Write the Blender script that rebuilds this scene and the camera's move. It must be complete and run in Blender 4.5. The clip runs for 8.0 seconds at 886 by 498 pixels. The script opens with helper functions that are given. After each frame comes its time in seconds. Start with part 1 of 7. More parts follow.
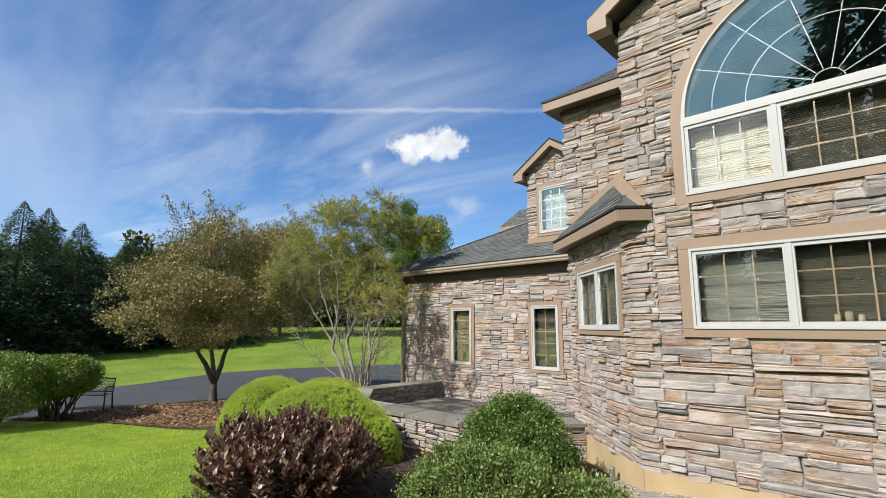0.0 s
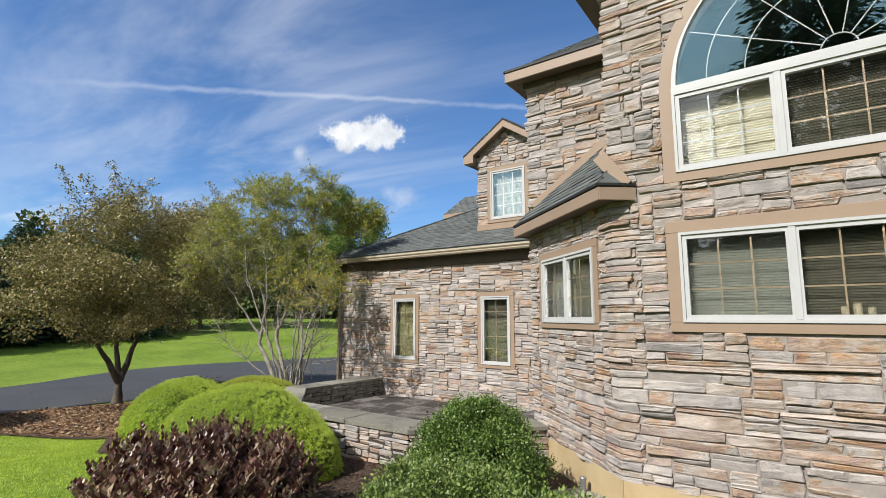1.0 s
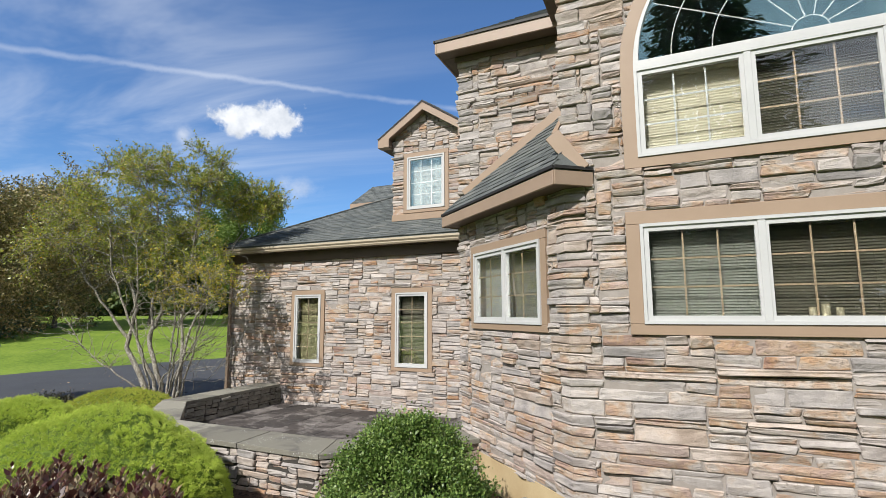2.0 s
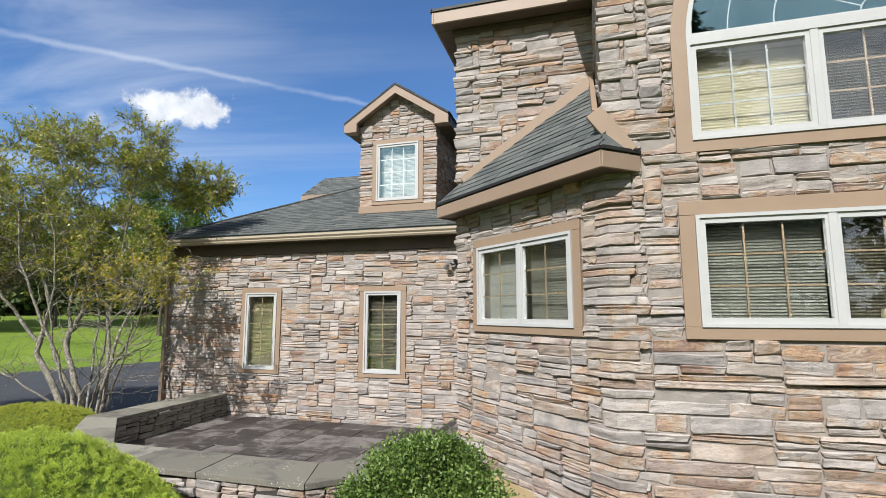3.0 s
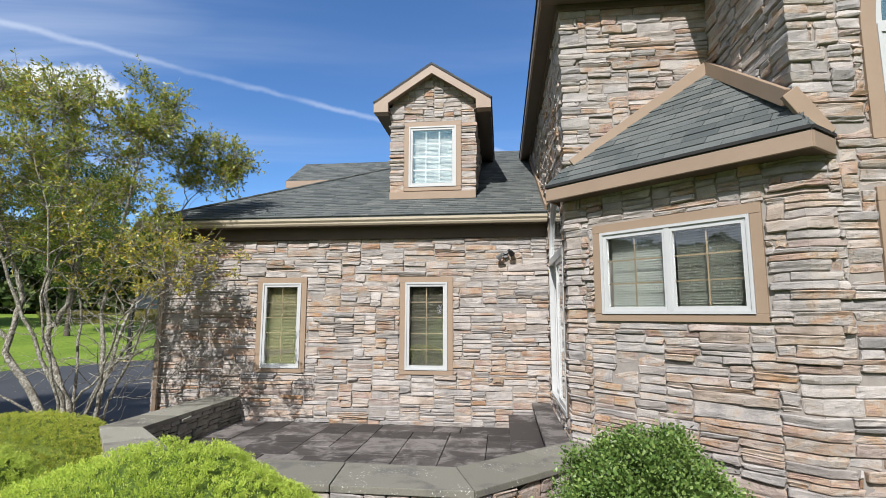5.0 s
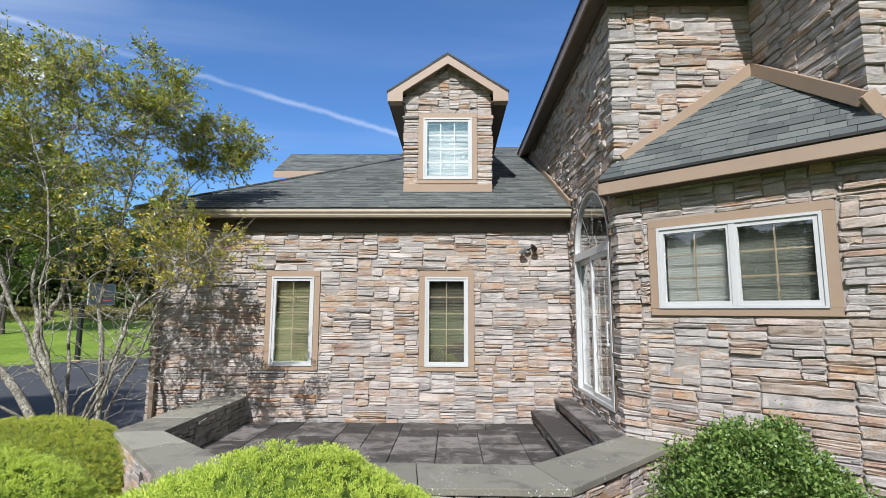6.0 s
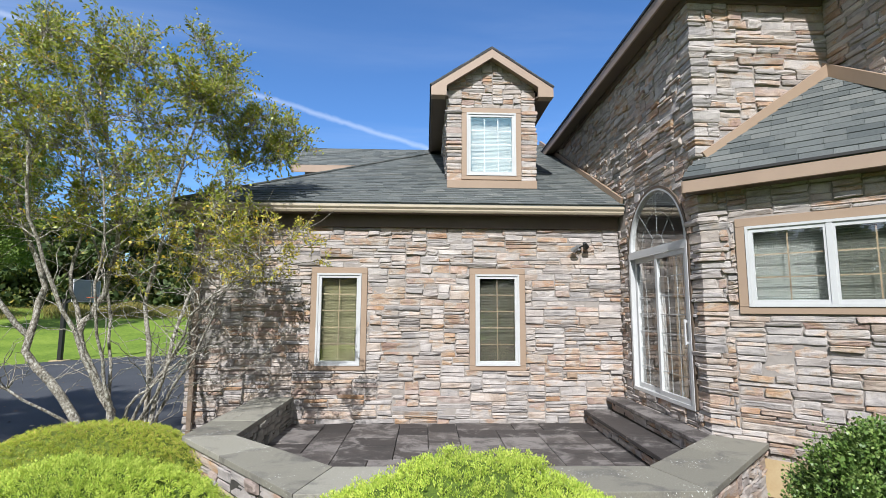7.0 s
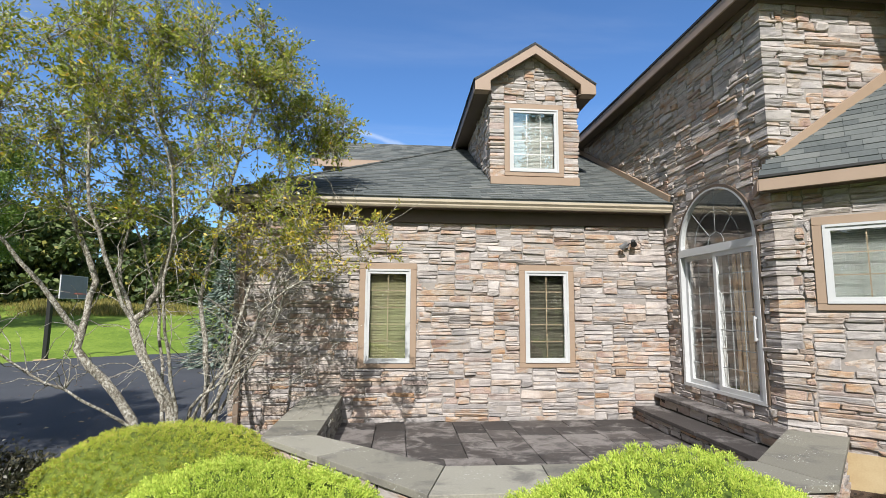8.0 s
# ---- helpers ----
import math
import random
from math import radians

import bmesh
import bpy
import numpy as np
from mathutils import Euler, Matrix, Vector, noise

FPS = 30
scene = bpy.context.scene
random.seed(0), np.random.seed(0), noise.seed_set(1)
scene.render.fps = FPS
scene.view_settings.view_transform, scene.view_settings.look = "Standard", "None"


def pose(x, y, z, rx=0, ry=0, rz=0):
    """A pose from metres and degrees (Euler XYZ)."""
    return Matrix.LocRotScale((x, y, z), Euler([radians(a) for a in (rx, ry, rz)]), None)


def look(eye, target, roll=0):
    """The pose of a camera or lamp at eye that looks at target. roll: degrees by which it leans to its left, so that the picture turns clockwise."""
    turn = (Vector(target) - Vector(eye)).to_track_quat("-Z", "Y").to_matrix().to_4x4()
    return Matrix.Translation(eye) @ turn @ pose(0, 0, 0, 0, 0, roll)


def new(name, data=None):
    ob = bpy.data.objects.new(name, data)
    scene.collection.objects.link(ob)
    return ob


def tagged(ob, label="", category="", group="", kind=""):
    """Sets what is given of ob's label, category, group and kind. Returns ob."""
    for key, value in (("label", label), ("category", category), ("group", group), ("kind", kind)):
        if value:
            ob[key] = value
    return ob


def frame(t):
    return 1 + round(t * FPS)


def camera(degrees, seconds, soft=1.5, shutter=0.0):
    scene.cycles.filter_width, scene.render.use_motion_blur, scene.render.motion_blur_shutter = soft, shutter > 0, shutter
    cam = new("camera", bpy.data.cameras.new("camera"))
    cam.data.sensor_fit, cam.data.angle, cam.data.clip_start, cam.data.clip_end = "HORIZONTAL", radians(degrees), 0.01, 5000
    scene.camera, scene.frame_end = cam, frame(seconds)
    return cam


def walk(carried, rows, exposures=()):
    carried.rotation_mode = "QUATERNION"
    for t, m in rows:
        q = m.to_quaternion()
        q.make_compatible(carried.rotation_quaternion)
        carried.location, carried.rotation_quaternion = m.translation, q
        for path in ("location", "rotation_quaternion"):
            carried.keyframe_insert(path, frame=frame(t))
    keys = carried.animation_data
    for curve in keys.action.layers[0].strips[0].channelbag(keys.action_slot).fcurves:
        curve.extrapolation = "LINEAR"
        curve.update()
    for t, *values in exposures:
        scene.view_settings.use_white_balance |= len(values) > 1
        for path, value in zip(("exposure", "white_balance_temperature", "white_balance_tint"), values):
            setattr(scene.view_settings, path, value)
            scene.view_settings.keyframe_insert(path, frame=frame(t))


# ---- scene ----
cam = camera(83.5, 8.0, soft=0.5)
PATH = [
    (0, (-0.08, -0.059, 1.822), (-1.439, 1.376, 2.13), 0.1),
    (0.5, (-0.527, 0.249, 1.839), (-1.807, 1.757, 2.129), -0.1),
    (1, (-0.962, 0.54, 1.843), (-2.12, 2.147, 2.117), 0.1),
    (1.5, (-1.35, 0.861, 1.904), (-2.33, 2.585, 2.165), -0.1),
    (3, (-2.861, 1.633, 1.913), (-3.415, 3.537, 2.17), 0.0),
    (3.5, (-3.478, 1.662, 1.886), (-3.959, 3.586, 2.146), 0.1),
    (4, (-4.12, 1.679, 1.814), (-4.531, 3.619, 2.075), 0.1),
    (4.5, (-4.704, 1.625, 1.796), (-5.034, 3.58, 2.058), 0.1),
    (6, (-6.508, 1.768, 1.736), (-6.545, 3.752, 1.985), 0.2),
    (6.5, (-7.171, 1.804, 1.772), (-7.145, 3.788, 2.017), 0.3),
    (7, (-7.832, 1.954, 1.726), (-7.762, 3.938, 1.969), 0.3),
    (7.5, (-8.518, 2.061, 1.703), (-8.392, 4.043, 1.939), 0.3),
    (8, (-9.084, 2.134, 1.696), (-8.914, 4.113, 1.932), 0.4),
]
walk(cam, [(t, look(eye, target, roll)) for t, eye, target, roll in PATH],
     exposures=[(0.0, 0.36, 6450, 10), (1.5, 0.38, 6420, 10), (3.5, 0.40, 6300, 10), (4.5, 0.43, 6250, 10), (6.5, 0.53, 6000, 10), (7.5, 0.62, 6100, 10), (8.0, 0.60, 6280, 10)])
# ---- light ----
SUN_EL, SUN_AZ = 42.0, 12.0          # height of the sun; its rays head this far east of +y
sun_dir = Vector((math.sin(radians(SUN_AZ)) * math.cos(radians(SUN_EL)), math.cos(radians(SUN_AZ)) * math.cos(radians(SUN_EL)), -math.sin(radians(SUN_EL))))
sun = new("sun", bpy.data.lights.new("sun", "SUN"))
sun.data.energy, sun.data.angle, sun.data.color = 4.8, radians(0.53), (1.0, 0.965, 0.91)
sun.matrix_world = look((0, -60, 60), Vector((0, -60, 60)) + sun_dir)

world = bpy.data.worlds.new("sky")
scene.world = world
world.use_nodes = True
wt = world.node_tree


class Nodes:
    """Short hand for building node trees."""

    def __init__(self, tree):
        self.t = tree

    def add(self, kind, values=()):
        n = self.t.nodes.new("ShaderNode" + kind)
        for k, v in dict(values).items():
            self.put(n.inputs[k], v)
        return n

    def put(self, socket, v):
        if isinstance(v, bpy.types.NodeSocket):
            self.t.links.new(v, socket)
        else:
            socket.default_value = v

    def math(self, op, a, b=0.0, c=0.0, clamp=False):
        n = self.add("Math")
        n.operation, n.use_clamp = op, clamp
        for i, v in enumerate((a, b, c)):
            self.put(n.inputs[i], v)
        return n.outputs[0]

    def vmath(self, op, a, b=(0, 0, 0)):
        n = self.add("VectorMath")
        n.operation = op
        self.put(n.inputs[0], a)
        self.put(n.inputs[1], b)
        return n.outputs["Value"] if op in ("DOT_PRODUCT", "LENGTH", "DISTANCE") else n.outputs[0]

    def noise(self, vec, scale, detail=4.0, rough=0.55, dist=0.0):
        n = self.add("TexNoise", {"Scale": scale, "Detail": detail, "Roughness": rough, "Distortion": dist})
        self.put(n.inputs["Vector"], vec)
        return n.outputs["Fac"]

    def scale(self, vec, s):
        n = self.add("Mapping")
        self.put(n.inputs["Vector"], vec)
        n.inputs["Scale"].default_value = s
        return n.outputs[0]

    def ramp(self, fac, stops, mode="LINEAR"):
        n = self.add("ValToRGB")
        n.color_ramp.interpolation = mode
        e = n.color_ramp.elements
        while len(e) < len(stops):
            e.new(0.5)
        for el, (p, c) in zip(e, stops):
            el.position = p
            el.color = (*c, 1) if len(c) == 3 else c
        self.put(n.inputs[0], fac)
        return n.outputs[0]

    def mix(self, fac, a, b, mode="MIX"):
        n = self.add("Mix")
        n.data_type, n.blend_type = "RGBA", mode
        self.put(n.inputs[0], fac)
        for s, v in ((n.inputs[6], a), (n.inputs[7], b)):
            self.put(s, (*v, 1) if isinstance(v, tuple) and len(v) == 3 else v)
        return n.outputs[2]

    def step(self, v, lo, hi):
        n = self.add("MapRange")
        n.interpolation_type = "SMOOTHSTEP"
        self.put(n.inputs[0], v)
        n.inputs[1].default_value, n.inputs[2].default_value = lo, hi
        return n.outputs[0]

    def bump(self, height, strength, distance):
        n = self.add("Bump", {"Strength": strength, "Distance": distance})
        self.put(n.inputs["Height"], height)
        return n.outputs[0]


W = Nodes(wt)
wt.nodes.clear()
way = W.add("TexCoord").outputs["Generated"]
sky = W.add("TexSky")
sky.sky_type, sky.sun_disc, sky.sun_elevation, sky.sun_rotation = "NISHITA", False, radians(SUN_EL), radians(180 + SUN_AZ)
sky.air_density, sky.dust_density, sky.ozone_density = 1.0, 0.3, 2.6
blue = W.mix(1.0, sky.outputs[0], (0.73, 0.99, 1.26), "MULTIPLY")
# thin cirrus: streaks drawn out along one direction of a high flat sheet
sep = W.add("SeparateXYZ")
wt.links.new(way, sep.inputs[0])
up = W.math("MAXIMUM", sep.outputs[2], 0.03)
plane = W.add("CombineXYZ")
wt.links.new(W.math("DIVIDE", sep.outputs[0], up), plane.inputs[0])
wt.links.new(W.math("DIVIDE", sep.outputs[1], up), plane.inputs[1])
turned = W.add("Mapping")
turned.inputs["Rotation"].default_value = (0, 0, radians(-62))
turned.inputs["Scale"].default_value = (0.22, 0.75, 1)
turned.inputs["Location"].default_value = (0.4, 0.2, 0)
wt.links.new(plane.outputs[0], turned.inputs[0])
veil = W.noise(turned.outputs[0], 1.6, 6, 0.55, 0.6)
wide = W.noise(plane.outputs[0], 0.35, 2, 0.5)
west = W.step(W.vmath("DOT_PRODUCT", way, (-0.97, 0.12, 0.2)), 0.45, 1.0)
cirrus = W.math("MULTIPLY", W.step(veil, 0.45, 0.85), W.step(wide, 0.30, 0.65))
cirrus = W.math("MULTIPLY", cirrus, W.math("MULTIPLY_ADD", west, 0.55, 0.26), clamp=True)
bank = W.math("MULTIPLY", W.step(W.math("ADD", W.vmath("DOT_PRODUCT", way, Vector((-0.985, -0.02, 0.27)).normalized()[:]), W.math("MULTIPLY", W.noise(way, 5.0, 5), 0.10)), 1.0, 1.075), 0.36)
cirrus = W.math("MAXIMUM", cirrus, bank)
# a broad thin veil high in the west
thin = W.math("MULTIPLY", W.step(W.vmath("DOT_PRODUCT", way, Vector((-0.80, 0.43, 0.42)).normalized()[:]), 0.86, 1.0), W.step(W.noise(turned.outputs[0], 2.4, 5, 0.6, 0.5), 0.36, 0.72))
cirrus = W.math("MAXIMUM", cirrus, W.math("MULTIPLY", thin, 0.34))
# a trail left by an aeroplane along a great circle
wob = W.math("MULTIPLY", W.math("SUBTRACT", W.noise(way, 22.0, 5, 0.6), 0.5), 0.012)
off = W.math("ABSOLUTE", W.math("ADD", W.vmath("DOT_PRODUCT", way, (0.2819, -0.3031, 0.9103)), wob))
trail = W.math("MULTIPLY", W.math("SUBTRACT", 1.0, W.step(off, 0.0, 0.0075)), W.step(W.noise(way, 6.0, 3), 0.22, 0.52))
trail = W.math("MULTIPLY", trail, W.math("MULTIPLY", 0.26, W.step(W.vmath("DOT_PRODUCT", way, (-0.42, 0.82, 0.39)), 0.62, 0.90)))
# one small fair-weather cloud and a scrap beside it
def puff(centre, flat, size, soft):
    rel = W.vmath("SUBTRACT", way, centre)
    m = W.add("Mapping")
    wt.links.new(rel, m.inputs[0])
    m.inputs["Scale"].default_value = flat
    d = W.vmath("LENGTH", m.outputs[0])
    n = W.math("MULTIPLY", W.math("SUBTRACT", W.noise(way, 19.0, 7, 0.62), 0.5), size * 3.6)
    return W.math("SUBTRACT", 1.0, W.step(W.math("ADD", d, n), size - soft, size + soft))
cloud = W.math("MAXIMUM", puff((-0.680, 0.649, 0.350), (1, 1, 1.9), 0.048, 0.016), puff((-0.638, 0.680, 0.357), (1, 1, 1.5), 0.042, 0.014))
cloud = W.math("MAXIMUM", cloud, W.math("MULTIPLY", puff((-0.752, 0.577, 0.309), (1.3, 1.3, 1.0), 0.012, 0.014), 0.6))
cloud = W.math("MAXIMUM", cloud, W.math("MULTIPLY", puff((-0.630, 0.738, 0.238), (1.0, 1.0, 1.6), 0.022, 0.02), 0.4))
# fair-weather clouds in the southern half of the sky
heap = W.math("MULTIPLY", W.step(W.noise(plane.outputs[0], 1.25, 7, 0.58), 0.24, 0.49), W.step(W.math("MULTIPLY", sep.outputs[1], -1.0), 0.05, 0.3))
cloud = W.math("MAXIMUM", cloud, W.math("MULTIPLY", heap, 0.85))
shade = W.ramp(W.noise(way, 30.0, 4), [(0.3, (5.6, 6.0, 6.6)), (0.65, (8.4, 8.55, 8.8))])
# a thin bright haze round the sun
glare = W.math("MULTIPLY", W.step(W.vmath("DOT_PRODUCT", way, (-sun_dir)[:]), 0.55, 1.0), 0.55)
col = W.mix(glare, blue, (7.6, 8.6, 9.0))
col = W.mix(cirrus, col, (7.6, 8.0, 8.6))
col = W.mix(trail, col, (8.4, 8.7, 9.2))
col = W.mix(cloud, col, shade)
bg = W.add("Background", {"Strength": 0.093})
wt.links.new(col, bg.inputs[0])
wout = W.add("OutputWorld")
wt.links.new(bg.outputs[0], wout.inputs[0])

# ---- materials ----


def material(name, build):
    m = bpy.data.materials.new(name)
    m.use_nodes = True
    m.node_tree.nodes.clear()
    n = Nodes(m.node_tree)
    out = n.add("OutputMaterial")
    n.t.links.new(build(n), out.inputs[0])
    return m


def surface(n, colour, rough=0.6, normal=None, metal=0.0, spec=0.4):
    p = n.add("BsdfPrincipled")
    n.put(p.inputs["Base Color"], (*colour, 1) if isinstance(colour, tuple) and len(colour) == 3 else colour)
    n.put(p.inputs["Roughness"], rough)
    p.inputs["Metallic"].default_value = metal
    p.inputs["Specular IOR Level"].default_value = spec
    if normal is not None:
        n.put(p.inputs["Normal"], normal)
    return p.outputs[0]


def varied(name, dark, light, scale=6.0, rough=0.6, bump=0.15, depth=0.004, fine=60.0, metal=0.0, spec=0.4, coord="Object", stretch=(1, 1, 1)):
    """A surface with two scales of change in colour and a fine relief."""
    def build(n):
        v = n.scale(n.add("TexCoord").outputs[coord], stretch)
        big, small = n.noise(v, scale, 5, 0.6), n.noise(v, fine, 4, 0.6)
        f = n.math("ADD", n.math("MULTIPLY", big, 0.7), n.math("MULTIPLY", small, 0.3))
        c = n.ramp(f, [(0.32, dark), (0.68, light)])
        r = n.math("MULTIPLY_ADD", small, 0.2, rough - 0.1)
        return surface(n, c, r, n.bump(n.math("ADD", big, n.math("MULTIPLY", small, 0.6)), bump, depth), metal, spec)
    return material(name, build)


def stone_build(n):
    g, oi = n.add("NewGeometry"), n.add("ObjectInfo")
    pos = n.add("TexCoord").outputs["Object"]
    rnd = n.math("FRACT", n.math("ADD", oi.outputs["Random"], n.math("MULTIPLY", g.outputs["Random Per Island"], 7.31)))
    rnd2 = n.math("FRACT", n.math("MULTIPLY", rnd, 17.7))
    shift = n.add("CombineXYZ")
    for i in range(3):
        n.put(shift.inputs[i], n.math("MULTIPLY", rnd, 37.0 + 11 * i))
    v = n.vmath("ADD", pos, shift.outputs[0])
    base = n.ramp(rnd, [(0.0, (0.405, 0.372, 0.350)), (0.17, (0.520, 0.470, 0.430)), (0.34, (0.345, 0.322, 0.305)), (0.45, (0.500, 0.425, 0.378)), (0.58, (0.490, 0.392, 0.302)),
                        (0.69, (0.485, 0.322, 0.190)), (0.76, (0.420, 0.262, 0.190)), (0.82, (0.245, 0.230, 0.222)), (0.89, (0.565, 0.520, 0.478))], "CONSTANT")
    # weathered patches, each stone with its own bent: slate grey, pale lilac grey, ochre, rust
    hue = n.math("ADD", n.noise(n.scale(v, (1, 1, 1.5)), 4.2, 5, 0.58, 0.5), n.math("MULTIPLY_ADD", rnd2, 0.44, -0.235))
    hue = n.math("ADD", hue, n.math("MULTIPLY_ADD", n.noise(g.outputs["Position"], 0.8, 3), 0.30, -0.15))
    tint = n.ramp(hue, [(0.24, (0.275, 0.260, 0.250)), (0.38, (0.395, 0.366, 0.346)), (0.50, (0.540, 0.488, 0.445)), (0.585, (0.500, 0.405, 0.315)), (0.66, (0.490, 0.292, 0.150)), (0.76, (0.400, 0.240, 0.175))])
    c = n.mix(0.62, base, tint)
    c = n.mix(1.0, c, (0.815, 0.805, 0.800), "MULTIPLY")
    fleck = n.noise(n.scale(v, (1, 1, 1.8)), 55.0, 6, 0.70)
    c = n.mix(0.55, c, n.ramp(fleck, [(0.28, (0.52, 0.51, 0.50)), (0.42, (0.92, 0.92, 0.92)), (0.55, (1.02, 1.02, 1.02)), (0.75, (1.30, 1.28, 1.26))]), "MULTIPLY")
    # bedding lines, plain on some stones and hardly there on others
    lay = n.noise(n.scale(v, (1.2, 1.2, 6.5)), 5.0, 6, 0.66, 1.3)
    bedded = n.math("MULTIPLY_ADD", n.step(rnd2, 0.25, 0.75), 0.85, 0.15)
    split = n.math("MULTIPLY", n.math("SUBTRACT", 1.0, n.step(n.math("ABSOLUTE", n.math("SUBTRACT", lay, 0.5)), 0.0, 0.016)), bedded)
    c = n.mix(n.math("MULTIPLY", split, 0.16), c, (0.09, 0.080, 0.074))
    dusty = n.noise(v, 2.3, 3)
    c = n.mix(n.math("MULTIPLY", n.step(dusty, 0.42, 0.70), 0.44), c, (0.56, 0.505, 0.470))
    pit = n.noise(v, 22.0, 7, 0.66)
    h = n.math("ADD", n.math("MULTIPLY", n.math("MULTIPLY", lay, bedded), 0.6), n.math("ADD", n.math("MULTIPLY", fleck, 0.40), n.math("MULTIPLY", pit, 1.25)))
    h = n.math("SUBTRACT", h, n.math("MULTIPLY", split, 0.20))
    return surface(n, c, 0.9, n.bump(h, 1.0, 0.012), spec=0.2)


STONE = material("ledge_stone", stone_build)
# darker stone for the seat wall's inner faces, their shade put into the colour
SHADESTONE = varied("shaded_inner_stone", (0.095, 0.088, 0.074), (0.29, 0.268, 0.225), 7, 0.9, 0.9, 0.010, 70)
# dark joints of the seat wall; on the risers also shade under treads
DRYJOINT = varied("dark_joint_and_shade", (0.030, 0.027, 0.023), (0.060, 0.054, 0.046), 12, 0.95, 0.6, 0.006, 90)
MORTAR = varied("mortar", (0.220, 0.194, 0.172), (0.320, 0.286, 0.255), 9, 0.95, 0.6, 0.006, 120)
TRIM = varied("tan_trim_paint", (0.259, 0.183, 0.124), (0.296, 0.213, 0.148), 3, 0.55, 0.10, 0.002, 90)
FASCIA = varied("fascia_paint", (0.259, 0.185, 0.131), (0.298, 0.215, 0.153), 3, 0.5, 0.08, 0.002, 70)
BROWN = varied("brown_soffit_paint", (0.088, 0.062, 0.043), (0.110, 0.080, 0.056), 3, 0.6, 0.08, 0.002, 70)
GUTTER = varied("gutter_metal", (0.37, 0.31, 0.225), (0.43, 0.365, 0.27), 4, 0.38, 0.04, 0.001, 60, spec=0.5)
EDGE = varied("dark_drip_edge", (0.012, 0.011, 0.010), (0.022, 0.020, 0.018), 6, 0.6, 0.1, 0.002, 70)
WHITE = varied("white_vinyl", (0.425, 0.425, 0.418), (0.470, 0.470, 0.463), 4, 0.35, 0.03, 0.001, 80)
MUNTIN = varied("tan_grille", (0.15, 0.108, 0.066), (0.19, 0.14, 0.088), 4, 0.4, 0.03, 0.001, 80)
PALEBAR = varied("pale_grille", (0.198, 0.211, 0.210), (0.244, 0.258, 0.259), 4, 0.4, 0.03, 0.001, 80)
CONCRETE = varied("ochre_foundation", (0.36, 0.26, 0.135), (0.46, 0.36, 0.21), 2.2, 0.92, 0.4, 0.006, 60)
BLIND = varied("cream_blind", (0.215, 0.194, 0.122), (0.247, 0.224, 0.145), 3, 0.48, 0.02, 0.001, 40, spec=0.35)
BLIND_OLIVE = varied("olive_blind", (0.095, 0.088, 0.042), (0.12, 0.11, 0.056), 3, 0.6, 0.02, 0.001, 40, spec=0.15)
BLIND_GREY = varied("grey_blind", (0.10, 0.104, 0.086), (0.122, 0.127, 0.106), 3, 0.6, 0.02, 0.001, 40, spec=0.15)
# pale slats with light in their colour: sunlit slats, reflected sky in the dormer
BLIND_LIT = varied("pale_blind", (0.21, 0.22, 0.20), (0.245, 0.255, 0.235), 3, 0.5, 0.02, 0.001, 40, spec=0.3)
# slats coloured as dim as they look behind glass, before a dark room
BLIND_DIM = varied("dark_blind", (0.040, 0.036, 0.024), (0.054, 0.050, 0.034), 3, 0.6, 0.02, 0.001, 40, spec=0.15)
INSIDE = varied("room_paint", (0.30, 0.27, 0.22), (0.36, 0.33, 0.28), 1.5, 0.9, 0.1, 0.002, 40)
CURTAIN = varied("tan_curtain", (0.38, 0.26, 0.15), (0.46, 0.33, 0.2), 2, 0.9, 0.2, 0.004, 60, stretch=(6, 6, 0.3))
BLACK = varied("black_metal", (0.010, 0.010, 0.010), (0.018, 0.018, 0.018), 8, 0.45, 0.1, 0.001, 90, spec=0.5)
GREYMETAL = varied("grey_metal", (0.25, 0.25, 0.25), (0.33, 0.33, 0.33), 6, 0.4, 0.05, 0.001, 80, metal=0.6)


def bark_build(n):
    v = n.add("TexCoord").outputs["Object"]
    big, mid, fine = n.noise(v, 9.0, 4), n.noise(n.scale(v, (1, 1, 0.7)), 42.0, 5, 0.65, 0.5), n.noise(v, 160.0, 3)
    c = n.ramp(mid, [(0.34, (0.085, 0.073, 0.058)), (0.45, (0.19, 0.168, 0.136)), (0.53, (0.33, 0.305, 0.265)), (0.66, (0.56, 0.55, 0.50))])
    c = n.mix(0.7, c, n.ramp(big, [(0.35, (0.62, 0.60, 0.55)), (0.65, (1.15, 1.15, 1.12))]), "MULTIPLY")
    c = n.mix(0.5, c, n.ramp(fine, [(0.3, (0.7, 0.7, 0.7)), (0.7, (1.25, 1.25, 1.25))]), "MULTIPLY")
    return surface(n, c, 0.95, n.bump(n.math("ADD", mid, n.math("MULTIPLY", fine, 0.4)), 0.9, 0.012), spec=0.2)


BARK = material("grey_bark", bark_build)
DARKBARK = varied("dark_bark", (0.045, 0.036, 0.028), (0.14, 0.115, 0.09), 10, 0.95, 0.6, 0.012, 60, stretch=(1, 1, 0.4))


def glass_build(n):
    p = n.add("BsdfPrincipled", {"Base Color": (0.93, 0.96, 0.95, 1), "Roughness": 0.0, "IOR": 1.8, "Transmission Weight": 1.0})
    return p.outputs[0]


GLASS = material("window_glass", glass_build)
COATED = material("coated_window_glass", lambda n: n.add("BsdfPrincipled", {"Base Color": (0.85, 0.95, 0.95, 1), "Roughness": 0.0, "IOR": 2.4, "Transmission Weight": 1.0, "Specular Tint": (0.55, 0.90, 1.0, 1)}).outputs[0])


